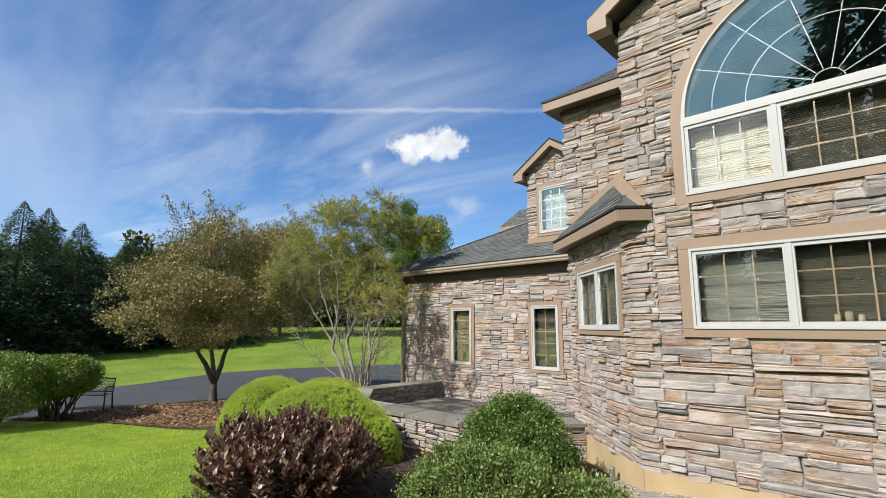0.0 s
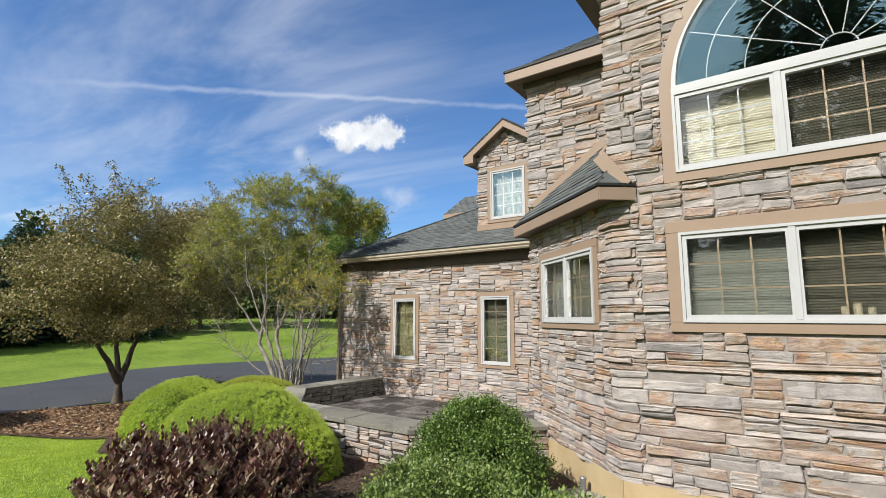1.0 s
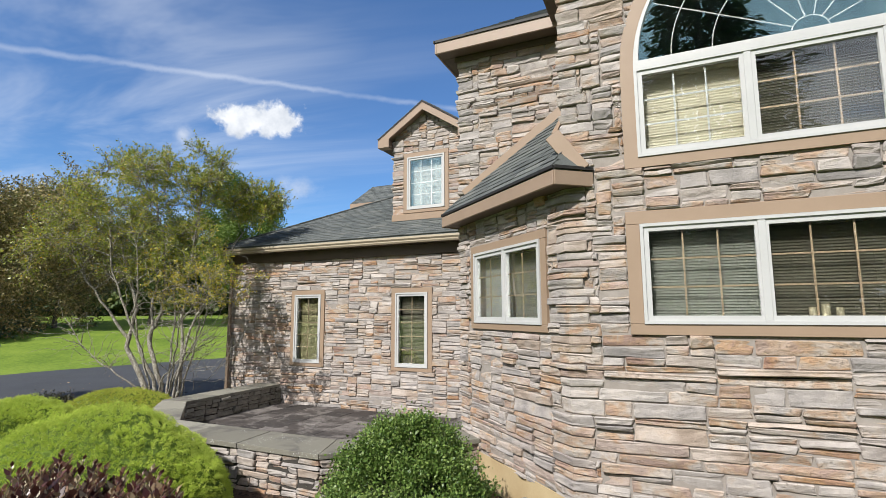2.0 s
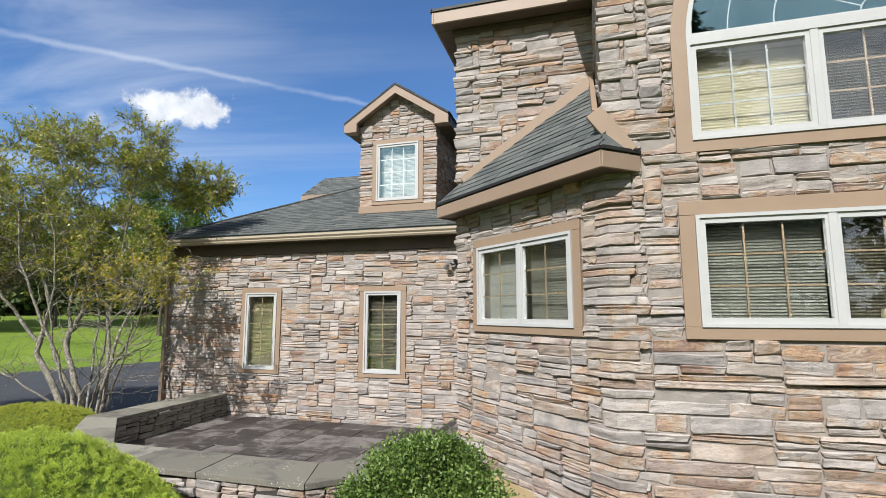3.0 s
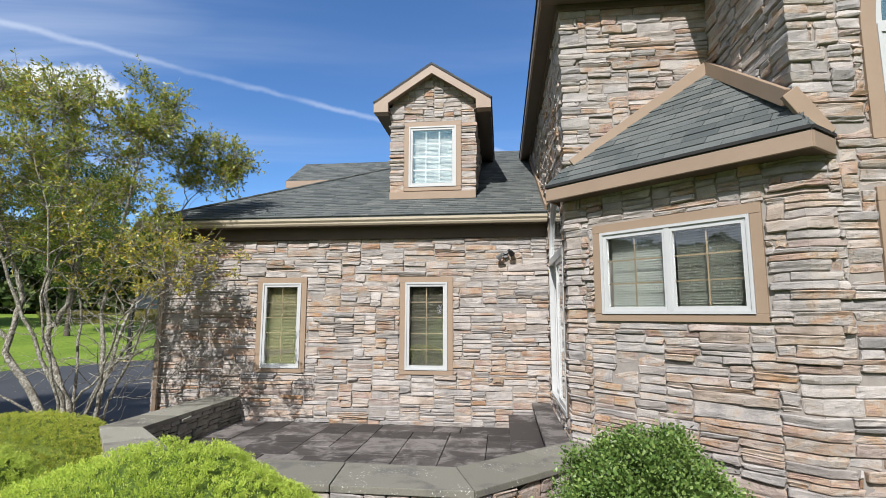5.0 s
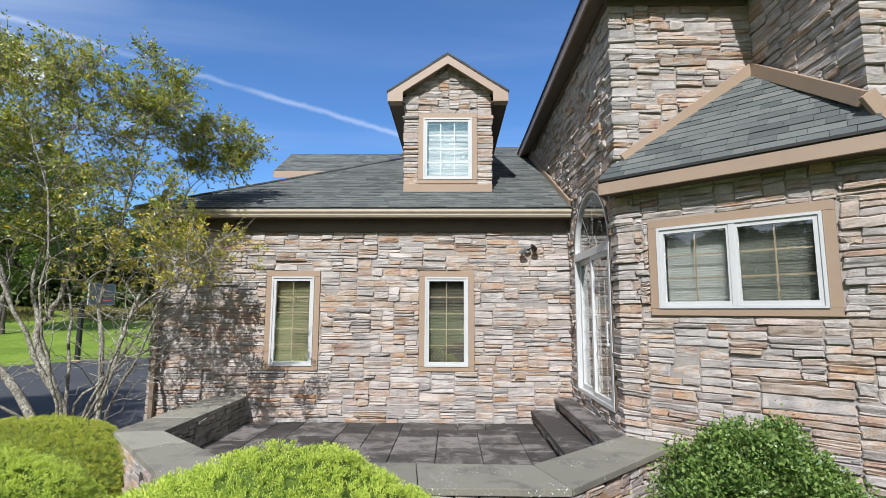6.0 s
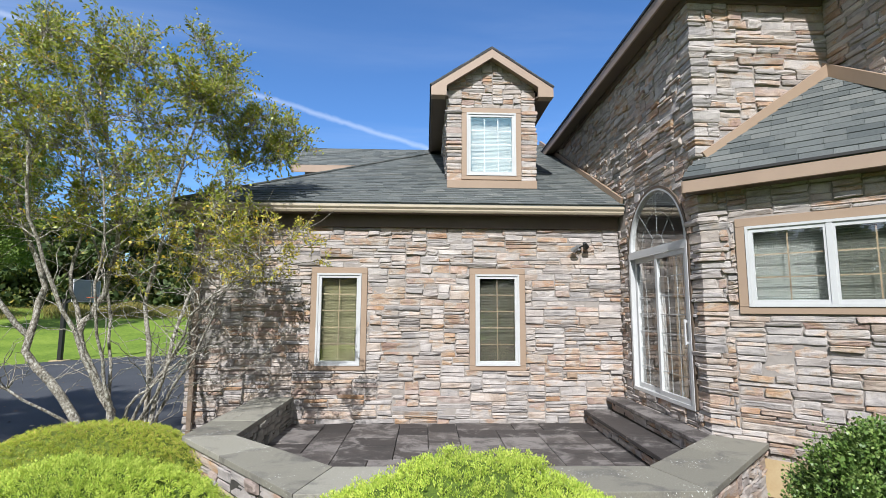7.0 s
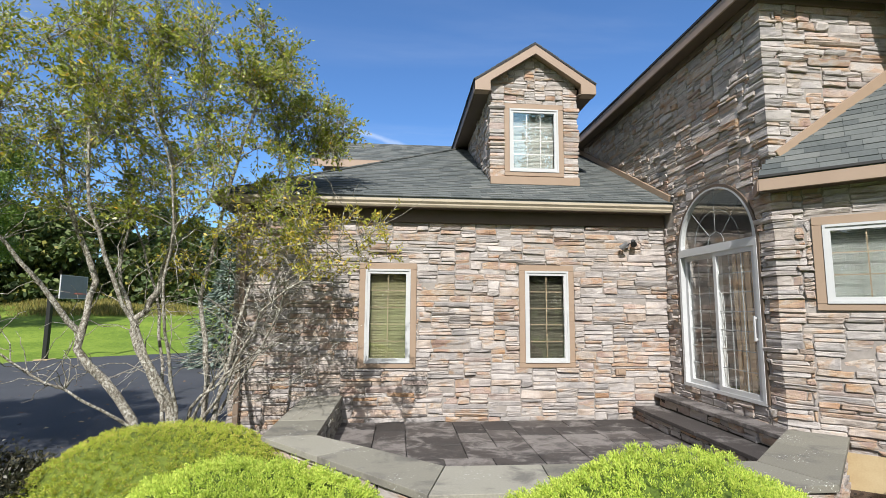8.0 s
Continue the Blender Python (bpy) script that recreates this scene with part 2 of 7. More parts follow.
def shingle_build(n):
    g, oi = n.add("NewGeometry"), n.add("ObjectInfo")
    rnd = n.math("FRACT", n.math("ADD", oi.outputs["Random"], n.math("MULTIPLY", g.outputs["Random Per Island"], 5.77)))
    v = n.add("TexCoord").outputs["Object"]
    c = n.ramp(rnd, [(0.0, (0.068, 0.076, 0.075)), (0.3, (0.102, 0.110, 0.106)), (0.55, (0.128, 0.135, 0.128)), (0.8, (0.080, 0.088, 0.087)), (1.0, (0.150, 0.153, 0.142))])
    grit = n.noise(v, 420.0, 2, 0.7)
    big = n.noise(v, 1.6, 4, 0.6)
    c = n.mix(0.8, c, n.ramp(grit, [(0.3, (0.6, 0.6, 0.6)), (0.7, (1.35, 1.35, 1.35))]), "MULTIPLY")
    c = n.mix(0.5, c, n.ramp(big, [(0.3, (0.75, 0.76, 0.76)), (0.7, (1.15, 1.14, 1.1))]), "MULTIPLY")
    return surface(n, c, 0.9, n.bump(grit, 0.5, 0.003), spec=0.3)


SHINGLE = material("grey_green_shingle", shingle_build)


def slab_build(n):
    g, oi = n.add("NewGeometry"), n.add("ObjectInfo")
    rnd = n.math("FRACT", n.math("ADD", oi.outputs["Random"], n.math("MULTIPLY", g.outputs["Random Per Island"], 3.3)))
    v = g.outputs["Position"]
    c = n.ramp(rnd, [(0.0, (0.034, 0.029, 0.027)), (0.5, (0.056, 0.047, 0.043)), (1.0, (0.100, 0.086, 0.078))])
    stain = n.step(n.math("ADD", n.noise(v, 2.2, 7, 0.68, 0.9), n.math("MULTIPLY_ADD", rnd, 0.16, -0.08)), 0.46, 0.60)
    c = n.mix(n.math("MULTIPLY", stain, 0.75), c, (0.200, 0.180, 0.168))
    wet = n.step(n.noise(v, 2.3, 6, 0.62, 0.6), 0.5, 0.62)
    c = n.mix(n.math("MULTIPLY", wet, 0.7), c, (0.035, 0.031, 0.029))
    f = n.noise(v, 60, 5, 0.6)
    c = n.mix(0.6, c, n.ramp(f, [(0.3, (0.7, 0.7, 0.7)), (0.7, (1.25, 1.25, 1.25))]), "MULTIPLY")
    return surface(n, c, 0.72, n.bump(n.math("ADD", f, n.noise(v, 9, 4)), 0.35, 0.005), spec=0.4)


SLAB = material("dark_bluestone", slab_build)


def cap_build(n):
    g, oi = n.add("NewGeometry"), n.add("ObjectInfo")
    v = g.outputs["Position"]
    c = n.ramp(oi.outputs["Random"], [(0.0, (0.165, 0.155, 0.125)), (0.5, (0.215, 0.202, 0.163)), (1.0, (0.265, 0.250, 0.205))])
    m = n.noise(v, 2.4, 6, 0.62, 0.4)
    c = n.mix(n.math("MULTIPLY", n.step(m, 0.5, 0.68), 0.75), c, (0.10, 0.092, 0.085))
    lich = n.math("MULTIPLY", n.step(n.noise(v, 46, 3, 0.6), 0.62, 0.66), n.step(n.noise(v, 2.6, 4), 0.52, 0.60))
    c = n.mix(lich, c, (0.56, 0.56, 0.52))
    f = n.noise(v, 70, 5, 0.6)
    c = n.mix(0.6, c, n.ramp(f, [(0.3, (0.75, 0.75, 0.75)), (0.7, (1.2, 1.2, 1.2))]), "MULTIPLY")
    return surface(n, c, 0.85, n.bump(n.math("ADD", f, n.noise(v, 11, 4)), 0.4, 0.006), spec=0.3)


CAP = material("grey_capstone", cap_build)


def lawn_build(n):
    v = n.add("TexCoord").outputs["Object"]
    a, b, c2 = n.noise(v, 0.35, 4, 0.6), n.noise(v, 5.0, 5, 0.6), n.noise(v, 70.0, 3, 0.6)
    f = n.math("ADD", n.math("MULTIPLY", a, 0.35), n.math("ADD", n.math("MULTIPLY", b, 0.3), n.math("MULTIPLY", c2, 0.35)))
    c = n.ramp(f, [(0.37, (0.075, 0.125, 0.014)), (0.5, (0.140, 0.210, 0.025)), (0.62, (0.235, 0.300, 0.044))])
    return surface(n, c, 0.85, n.bump(c2, 0.4, 0.02), spec=0.2)


LAWN = material("lawn", lawn_build)
ASPHALT = varied("asphalt", (0.040, 0.042, 0.047), (0.062, 0.064, 0.070), 0.5, 0.85, 0.5, 0.004, 160)
MULCH = varied("mulch_soil", (0.030, 0.020, 0.014), (0.125, 0.075, 0.048), 26, 0.95, 1.0, 0.03, 90)
GRAVEL = varied("pea_gravel", (0.18, 0.15, 0.11), (0.50, 0.46, 0.38), 45, 0.9, 1.0, 0.02, 120)


def leafy(name, stops, rough=0.5, glow=0.35, spec=0.4):
    """Leaves: colour by leaf, with light passing through."""
    def build(n):
        g, oi = n.add("NewGeometry"), n.add("ObjectInfo")
        rnd = g.outputs["Random Per Island"]
        c = n.ramp(rnd, stops)
        big = n.noise(n.add("TexCoord").outputs["Object"], 1.4, 3)
        c = n.mix(0.6, c, n.ramp(big, [(0.3, (0.72, 0.74, 0.7)), (0.7, (1.22, 1.2, 1.15))]), "MULTIPLY")
        p = surface(n, c, rough, spec=spec)
        tr = n.add("BsdfTranslucent")
        n.put(tr.inputs[0], c)
        mx = n.add("MixShader")
        mx.inputs[0].default_value = glow
        n.t.links.new(p, mx.inputs[1])
        n.t.links.new(tr.outputs[0], mx.inputs[2])
        return mx.outputs[0]
    return material(name, build)


JUNIPER = leafy("juniper_green", [(0.0, (0.232, 0.354, 0.039)), (0.4, (0.464, 0.597, 0.079)), (1.0, (0.684, 0.720, 0.151))], 0.6, 0.35)
OLDJUNIPER = leafy("juniper_olive", [(0.0, (0.263, 0.336, 0.034)), (0.5, (0.410, 0.483, 0.059)), (0.86, (0.546, 0.578, 0.089)), (0.9, (0.578, 0.399, 0.105)), (1.0, (0.651, 0.483, 0.168))], 0.6, 0.25)
BUSH = leafy("small_green_leaf", [(0.0, (0.058, 0.116, 0.021)), (0.5, (0.128, 0.210, 0.043)), (1.0, (0.243, 0.320, 0.087))], 0.42, 0.22)
BUSHPALE = leafy("fresh_green_leaf", [(0.0, (0.081, 0.137, 0.036)), (0.5, (0.161, 0.232, 0.059)), (1.0, (0.284, 0.348, 0.097))], 0.45, 0.25)
PURPLE = leafy("purple_leaf", [(0.0, (0.048, 0.015, 0.017)), (0.3, (0.110, 0.036, 0.034)), (0.58, (0.190, 0.090, 0.058)), (0.82, (0.300, 0.210, 0.125)), (1.0, (0.430, 0.360, 0.235))], 0.36, 0.2, 0.45)
CRAB = leafy("bronze_green_leaf", [(0.0, (0.100, 0.108, 0.034)), (0.35, (0.190, 0.184, 0.056)), (0.6, (0.255, 0.184, 0.080)), (0.85, (0.390, 0.330, 0.125)), (1.0, (0.56, 0.48, 0.24))], 0.42, 0.28)
SERVICE = leafy("olive_green_leaf", [(0.0, (0.157, 0.202, 0.029)), (0.5, (0.300, 0.338, 0.052)), (0.84, (0.448, 0.454, 0.078)), (0.95, (0.521, 0.431, 0.045)), (1.0, (0.629, 0.336, 0.045))], 0.36, 0.42, 0.5)
YELLOWLEAF = leafy("yellow_green_leaf", [(0.0, (0.24, 0.26, 0.04)), (0.6, (0.45, 0.41, 0.06)), (1.0, (0.62, 0.42, 0.06))], 0.45, 0.35)
MAPLE = leafy("bright_green_leaf", [(0.0, (0.070, 0.124, 0.019)), (0.6, (0.125, 0.192, 0.031)), (1.0, (0.187, 0.248, 0.047))], 0.5, 0.3)
SPRUCE = leafy("dark_spruce_needle", [(0.0, (0.035, 0.068, 0.032)), (0.6, (0.075, 0.12, 0.055)), (1.0, (0.13, 0.18, 0.08))], 0.6, 0.1)
BLUESPRUCE = leafy("blue_spruce_needle", [(0.0, (0.09, 0.125, 0.10)), (1.0, (0.30, 0.36, 0.30))], 0.6, 0.1)
WOODS = leafy("far_wood_leaf", [(0.0, (0.040, 0.069, 0.021)), (0.6, (0.081, 0.121, 0.032)), (0.9, (0.149, 0.178, 0.046)), (1.0, (0.299, 0.253, 0.052))], 0.6, 0.2)
DARKLEAF = leafy("dark_brown_green_leaf", [(0.0, (0.014, 0.016, 0.009)), (0.6, (0.040, 0.040, 0.022)), (1.0, (0.10, 0.085, 0.05))], 0.45, 0.15)
BOXHEDGE = leafy("hedge_leaf", [(0.0, (0.075, 0.145, 0.022)), (0.6, (0.16, 0.25, 0.038)), (0.92, (0.25, 0.32, 0.06)), (1.0, (0.42, 0.28, 0.13))], 0.45, 0.2)
GRASS = leafy("grass_blade", [(0.0, (0.30, 0.42, 0.045)), (0.6, (0.46, 0.58, 0.075)), (1.0, (0.62, 0.70, 0.13))], 0.55, 0.45)
MEADOW = leafy("dry_meadow_grass", [(0.0, (0.12, 0.13, 0.03)), (0.6, (0.22, 0.19, 0.05)), (1.0, (0.33, 0.26, 0.07))], 0.6, 0.3)
CHIP = leafy("fallen_leaf", [(0.0, (0.106, 0.060, 0.035)), (0.5, (0.237, 0.131, 0.069)), (0.85, (0.375, 0.237, 0.125)), (1.0, (0.525, 0.413, 0.250))], 0.8, 0.05)

# ---- building blocks ----


def box(bm, x0, y0, z0, x1, y1, z1):
    """Adds a box to bm."""
    v = [bm.verts.new((x, y, z)) for x in (x0, x1) for y in (y0, y1) for z in (z0, z1)]
    for f in ((0, 1, 3, 2), (4, 6, 7, 5), (0, 4, 5, 1), (2, 3, 7, 6), (0, 2, 6, 4), (1, 5, 7, 3)):
        bm.faces.new([v[i] for i in f])


def rounded(x0, y0, z0, x1, y1, z1, r=0.004, seg=1):
    bm = bmesh.new()
    box(bm, x0, y0, z0, x1, y1, z1)
    bmesh.ops.bevel(bm, geom=bm.edges[:], offset=r, segments=seg, affect="EDGES", profile=0.5)
    return bm


def finish(name, bm, mat, smooth=False):
    bmesh.ops.recalc_face_normals(bm, faces=bm.faces[:])
    me = bpy.data.meshes.new(name)
    bm.to_mesh(me)
    bm.free()
    me.materials.append(mat)
    if smooth:
        me.shade_smooth()
    return me


def part(name, bm, mat, parent, label="", smooth=False, m=None):
    """One mesh object under a thing or under a part."""
    ob = new(name, bm if isinstance(bm, bpy.types.Mesh) else finish(name, bm, mat, smooth))
    ob.parent = parent
    if m is not None:
        ob.matrix_basis = m
    return tagged(ob, label)


def thing(name, label, category, m=None, group="", kind=""):
    """An empty that holds the parts of a thing."""
    ob = new(name)
    ob.empty_display_size = 0.1
    if m is not None:
        ob.matrix_basis = m
    return tagged(ob, label, category, group, kind)


def solid(name, bm, mat, label, category, kind="", smooth=False):
    return tagged(new(name, finish(name, bm, mat, smooth)), label, category, "", kind)


def wall_frame(ox, oy, ux, uy):
    """Local x along the wall, y into the house, z up."""
    u = Vector((ux, uy, 0)).normalized()
    inn = Vector((-u.y, u.x, 0))
    m = Matrix.Identity(4)
    for i in range(3):
        m[i][0], m[i][1], m[i][2], m[i][3] = u[i], inn[i], (0, 0, 1)[i], (ox, oy, 0)[i]
    return m


def arch_loop(xc, half, z0, spring, radius, steps=28):
    pts = [(xc - half, z0), (xc + half, z0)]
    pts += [(xc + radius * math.cos(math.pi * i / steps), spring + radius * math.sin(math.pi * i / steps)) for i in range(steps + 1)]
    return pts


def panel(loops, y0, y1):
    """A flat slab with holes: outlines in (x, z), between depths y0 and y1."""
    bm = bmesh.new()
    edges = []
    for loop in loops:
        vs = [bm.verts.new((x, y0, z)) for x, z in loop]
        edges += [bm.edges.new((vs[i], vs[(i + 1) % len(vs)])) for i in range(len(vs))]
    bmesh.ops.triangle_fill(bm, use_beauty=True, use_dissolve=False, edges=edges)
    got = bmesh.ops.extrude_face_region(bm, geom=bm.faces[:])
    bmesh.ops.translate(bm, verts=[g for g in got["geom"] if isinstance(g, bmesh.types.BMVert)], vec=(0, y1 - y0, 0))
    return bm


def strip(bm, pts, y0, y1, w):
    """A bar of width w along points in (x, z), between depths y0 and y1."""
    rows = []
    for i, (x, z) in enumerate(pts):
        a, b = pts[max(i - 1, 0)], pts[min(i + 1, len(pts) - 1)]
        t = Vector((b[0] - a[0], b[1] - a[1])).normalized() * (w / 2)
        rows.append([bm.verts.new(p) for p in ((x - t.y, y0, z + t.x), (x + t.y, y0, z - t.x), (x + t.y, y1, z - t.x), (x - t.y, y1, z + t.x))])
    for a, b in zip(rows, rows[1:]):
        for k in range(4):
            bm.faces.new((a[k], a[(k + 1) % 4], b[(k + 1) % 4], b[k]))
    bm.faces.new(rows[0])
    bm.faces.new(rows[-1][::-1])


# ---- stone facing ----
stone_cache = {}


def stone_mesh(l, h, kind=0, mat=None):
    """One split-faced stone: x along, z up, its rough face towards -y."""
    mat = mat or STONE
    key = (round(l, 2), round(h, 2), kind, mat.name)
    if key in stone_cache:
        return stone_cache[key]
    rng = random.Random(int(key[0] * 1000) * 131 + int(key[1] * 1000) + 77777 * kind)
    nx = max(2, min(6, int(l / 0.10)))
    nz = 1 if h < 0.055 else 2 if h < 0.10 else 3
    d = rng.choice((0.032, 0.033, 0.035, 0.037, 0.039, 0.042, 0.048, 0.060)) + rng.uniform(-0.003, 0.003)
    if h < 0.075 and rng.random() < 0.4:
        d += 0.014
    g, ex, ez = 0.004, min(0.012 / l, 0.2), min(0.009 / h, 0.2)
    us = [0.0, ex] + [(i + rng.uniform(-0.35, 0.35)) / nx for i in range(1, nx)] + [1 - ex, 1.0]
    vs = [0.0, ez] + [(i + rng.uniform(-0.3, 0.3)) / nz for i in range(1, nz)] + [1 - ez, 1.0]

    def edge():
        """A broken edge: a slight slope, short straight runs and a chip now and then."""
        a, b = rng.uniform(-0.007, 0.007), rng.uniform(-0.003, 0.003)
        run = [a * (u - 0.5) * 2 + b + rng.uniform(-0.004, 0.004) for u in us]
        if rng.random() < 0.4:
            run[rng.randrange(len(run))] -= rng.uniform(0.005, 0.014)
        run[1], run[-2] = 0.5 * (run[0] + run[1]), 0.5 * (run[-1] + run[-2])
        return [r * min(1.0, h / 0.07) for r in run]
    top, bot = edge(), [-e for e in edge()]
    ends = [(rng.uniform(-0.022, 0.022), rng.uniform(0, 0.008)) for _ in range(2)]
    nip = [[rng.uniform(0.0, 0.14) * min(h, 0.12) for _ in range(2)] for _ in range(2)]
    tilt, swing = rng.uniform(-0.007, 0.005), rng.uniform(-0.008, 0.008)
    # beds that stand back from one another, their border running askew
    beds = [(rng.uniform(0.15, 0.85), rng.uniform(-0.3, 0.3), rng.uniform(0.003, 0.013) * rng.choice((-1, 1))) for _ in range(rng.choice((0, 1, 1, 2)))]
    bm = bmesh.new()
    grid = []
    for i, u in enumerate(us):
        col = []
        for j, v in enumerate(vs):
            x = g + u * (l - 2 * g)
            if i in (0, 1):
                x += ends[0][0] * (v - 0.5) + ends[0][1]
            if i in (len(us) - 1, len(us) - 2):
                x += ends[1][0] * (v - 0.5) - ends[1][1]
            z = g + bot[i] + v * (h - 2 * g + top[i] - bot[i])
            if i in (0, len(us) - 1):
                z += nip[i != 0][0] * (1 - v) - nip[i != 0][1] * v
            y = -d + tilt * (v - 0.5) * 2 + swing * (u - 0.5) * 2 + rng.uniform(-0.004, 0.004)
            y += sum(s for f, k, s in beds if v > f + k * (u - 0.5))
            if i in (0, len(us) - 1) or j in (0, len(vs) - 1):
                y += rng.uniform(0.004, 0.012)
            col.append(bm.verts.new((x, min(y, -0.020), z)))
        grid.append(col)
    for p, q in zip(grid, grid[1:]):
        for j in range(len(vs) - 1):
            bm.faces.new((p[j], q[j], q[j + 1], p[j + 1]))
    ring = [grid[0][0], grid[-1][0], grid[-1][-1], grid[0][-1]]
    back = [bm.verts.new((v.co.x, 0.004, v.co.z)) for v in ring]
    bm.faces.new([back[0], back[1]] + [q[0] for q in grid][::-1])
    bm.faces.new([back[2], back[3]] + [q[-1] for q in grid])
    bm.faces.new([back[3], back[0]] + grid[0])
    bm.faces.new([back[1], back[2]] + grid[-1][::-1])
    me = finish("stone", bm, mat)
    stone_cache[key] = me
    return me


def stone_pose(m, x, z, w, h, sunk=0.023):
    """Where a stone sits: a little askew."""
    q = math.sin(x * 91.7 + z * 57.3)
    r = 0.85 * q if w > 0.12 else 0
    return m @ pose(x + w / 2, sunk + 0.006 * math.sin(x * 31 + z * 77), z + h / 2, 0, r, 0) @ pose(-w / 2, 0, -h / 2), int(abs(q) * 3)


HEIGHTS = [5] * 4 + [6] * 5 + [7] * 4 + [8] * 4 + [9] * 3 + [10] * 3 + [11] * 2 + [12] * 2 + [13] + [15]


def pack(length, z0, z1, seed, lo=4, hi=17, left=(), right=()):
    """Fills a wall with stones in broken courses, round the corner stones at its ends. Gives x, z, width, height in metres."""
    rng = random.Random(seed)
    cols, out = max(1, round(length / 0.05)), []
    wide = length / cols
    top = [0] * cols
    full = round((z1 - z0) * 100)
    kept = [[] for _ in range(cols)]          # heights already taken by corner stones, column by column
    for rows, side in ((left, 0), (right, 1)):
        for z, h, a, b in rows:
            k = round((a if side else b) / 0.05)
            for c in range(cols - k, cols) if side else range(k):
                kept[c].append((round((z - z0) * 100), round((z + h - z0) * 100)))
    while True:
        low = min(top)
        if low >= full:
            break
        i = top.index(low)
        taken = [b for a, b in kept[i] if a <= low < b]
        if taken:
            top[i] = taken[0]
            continue
        j = i
        while j < cols and top[j] == low and not any(a <= low < b for a, b in kept[j]):
            j += 1
        gap, w = j - i, rng.randint(lo, hi)
        if rng.random() < 0.3:
            w = rng.randint(lo, lo + 4)
        if gap - w < lo:
            w = gap if gap <= hi + 3 else gap // 2
        h = rng.choice(HEIGHTS)
        sides = [top[k] - low for k in (i - 1, j) if 0 <= k < cols and 5 <= top[k] - low <= 19]
        if sides and rng.random() < 0.45:
            h = rng.choice(sides)
        if full - low - h < 5:
            h = full - low
            if h > 20:
                h //= 2
        room = min([a - low for k in range(i, i + w) for a, b in kept[k] if a > low], default=99)
        if room - h < 5:
            h = room if room < 20 else h
        if h > 2:
            out.append((i * wide, z0 + low / 100, w * wide, h / 100))
        for k in range(i, i + w):
            top[k] = low + h
    return out


def cut_rect(stones, x0, x1, z0, z1):
    out = []
    for x, z, w, h in stones:
        if x + w <= x0 or x >= x1 or z + h <= z0 or z >= z1:
            out.append((x, z, w, h))
            continue
        a, b = max(z, z0), min(z + h, z1)
        for r in ((x, z, w, z0 - z), (x, z1, w, z + h - z1), (x, a, x0 - x, b - a), (x1, a, x + w - x1, b - a)):
            if r[2] > 0.035 and r[3] > 0.03:
                out.append(r)
    return out


def cut_above(stones, limit):
    """Cuts stones by a line: limit(x) gives the height that they must stay under."""
    out = []
    for x, z, w, h in stones:
        k = max(1, round(w / 0.12))
        tops = [min(z + h, limit(x + (i + 0.5) * w / k)) for i in range(k)]
        if min(tops) >= z + h - 1e-6:
            out.append((x, z, w, h))
        else:
            out += [(x + i * w / k, z, w / k, t - z) for i, t in enumerate(tops) if t - z > 0.03]
    return out


def cut_below(stones, limit):
    out = []
    for x, z, w, h in stones:
        k = max(1, round(w / 0.2))
        lows = [max(z, limit(x + (i + 0.5) * w / k)) for i in range(k)]
        if max(lows) <= z + 1e-6:
            out.append((x, z, w, h))
        else:
            out += [(x + i * w / k, b, w / k, z + h - b) for i, b in enumerate(lows) if z + h - b > 0.03]
    return out


def cut_disc(stones, xc, zc, r):
    """Cuts an upper half disc out of the stones."""
    out = []
    for x, z, w, h in stones:
        zm = min(max(z + h * 0.5 - zc, 0.0), 10)
        if z + h <= zc or zm >= r:
            out.append((x, z, w, h))
            continue
        c = math.sqrt(r * r - zm * zm)
        for a, b in ((x, min(x + w, xc - c)), (max(x, xc + c), x + w)):
            if b - a > 0.035:
                out.append((a, z, b - a, h))
    return out


def widen(stones, length, left=0.03, right=0.03):
    """Draws the end stones out to meet the next wall round an outer corner."""
    out = []
    for x, z, w, h in stones:
        if x < 0.02:
            x, w = x - left, w + left
        if x + w > length - 0.03:
            w = length - x + right
        out.append((x, z, w, h))
    return out


corners = []          # stones that turn a corner, laid with the rest


def corner_stones(wall, ma, la, mb, z0, z1, seed, runs=((0.30, 0.15), (0.15, 0.30), (0.25, 0.20), (0.15, 0.25), (0.30, 0.20))):
    """Stones that wrap an outer corner, from the end of one wall (at la) to the start of the next: z, height, run on each wall."""
    rng, z, out = random.Random(seed), z0, []
    while z < z1 - 0.04:
        h = min(rng.choice(HEIGHTS) / 100, z1 - z)
        if z1 - z - h < 0.05:
            h = z1 - z
        a, b = rng.choice(runs)
        out.append((round(z, 2), round(h, 2), a, b))
        z += h
    corners.append((wall, ma, la, mb, out))
    return out


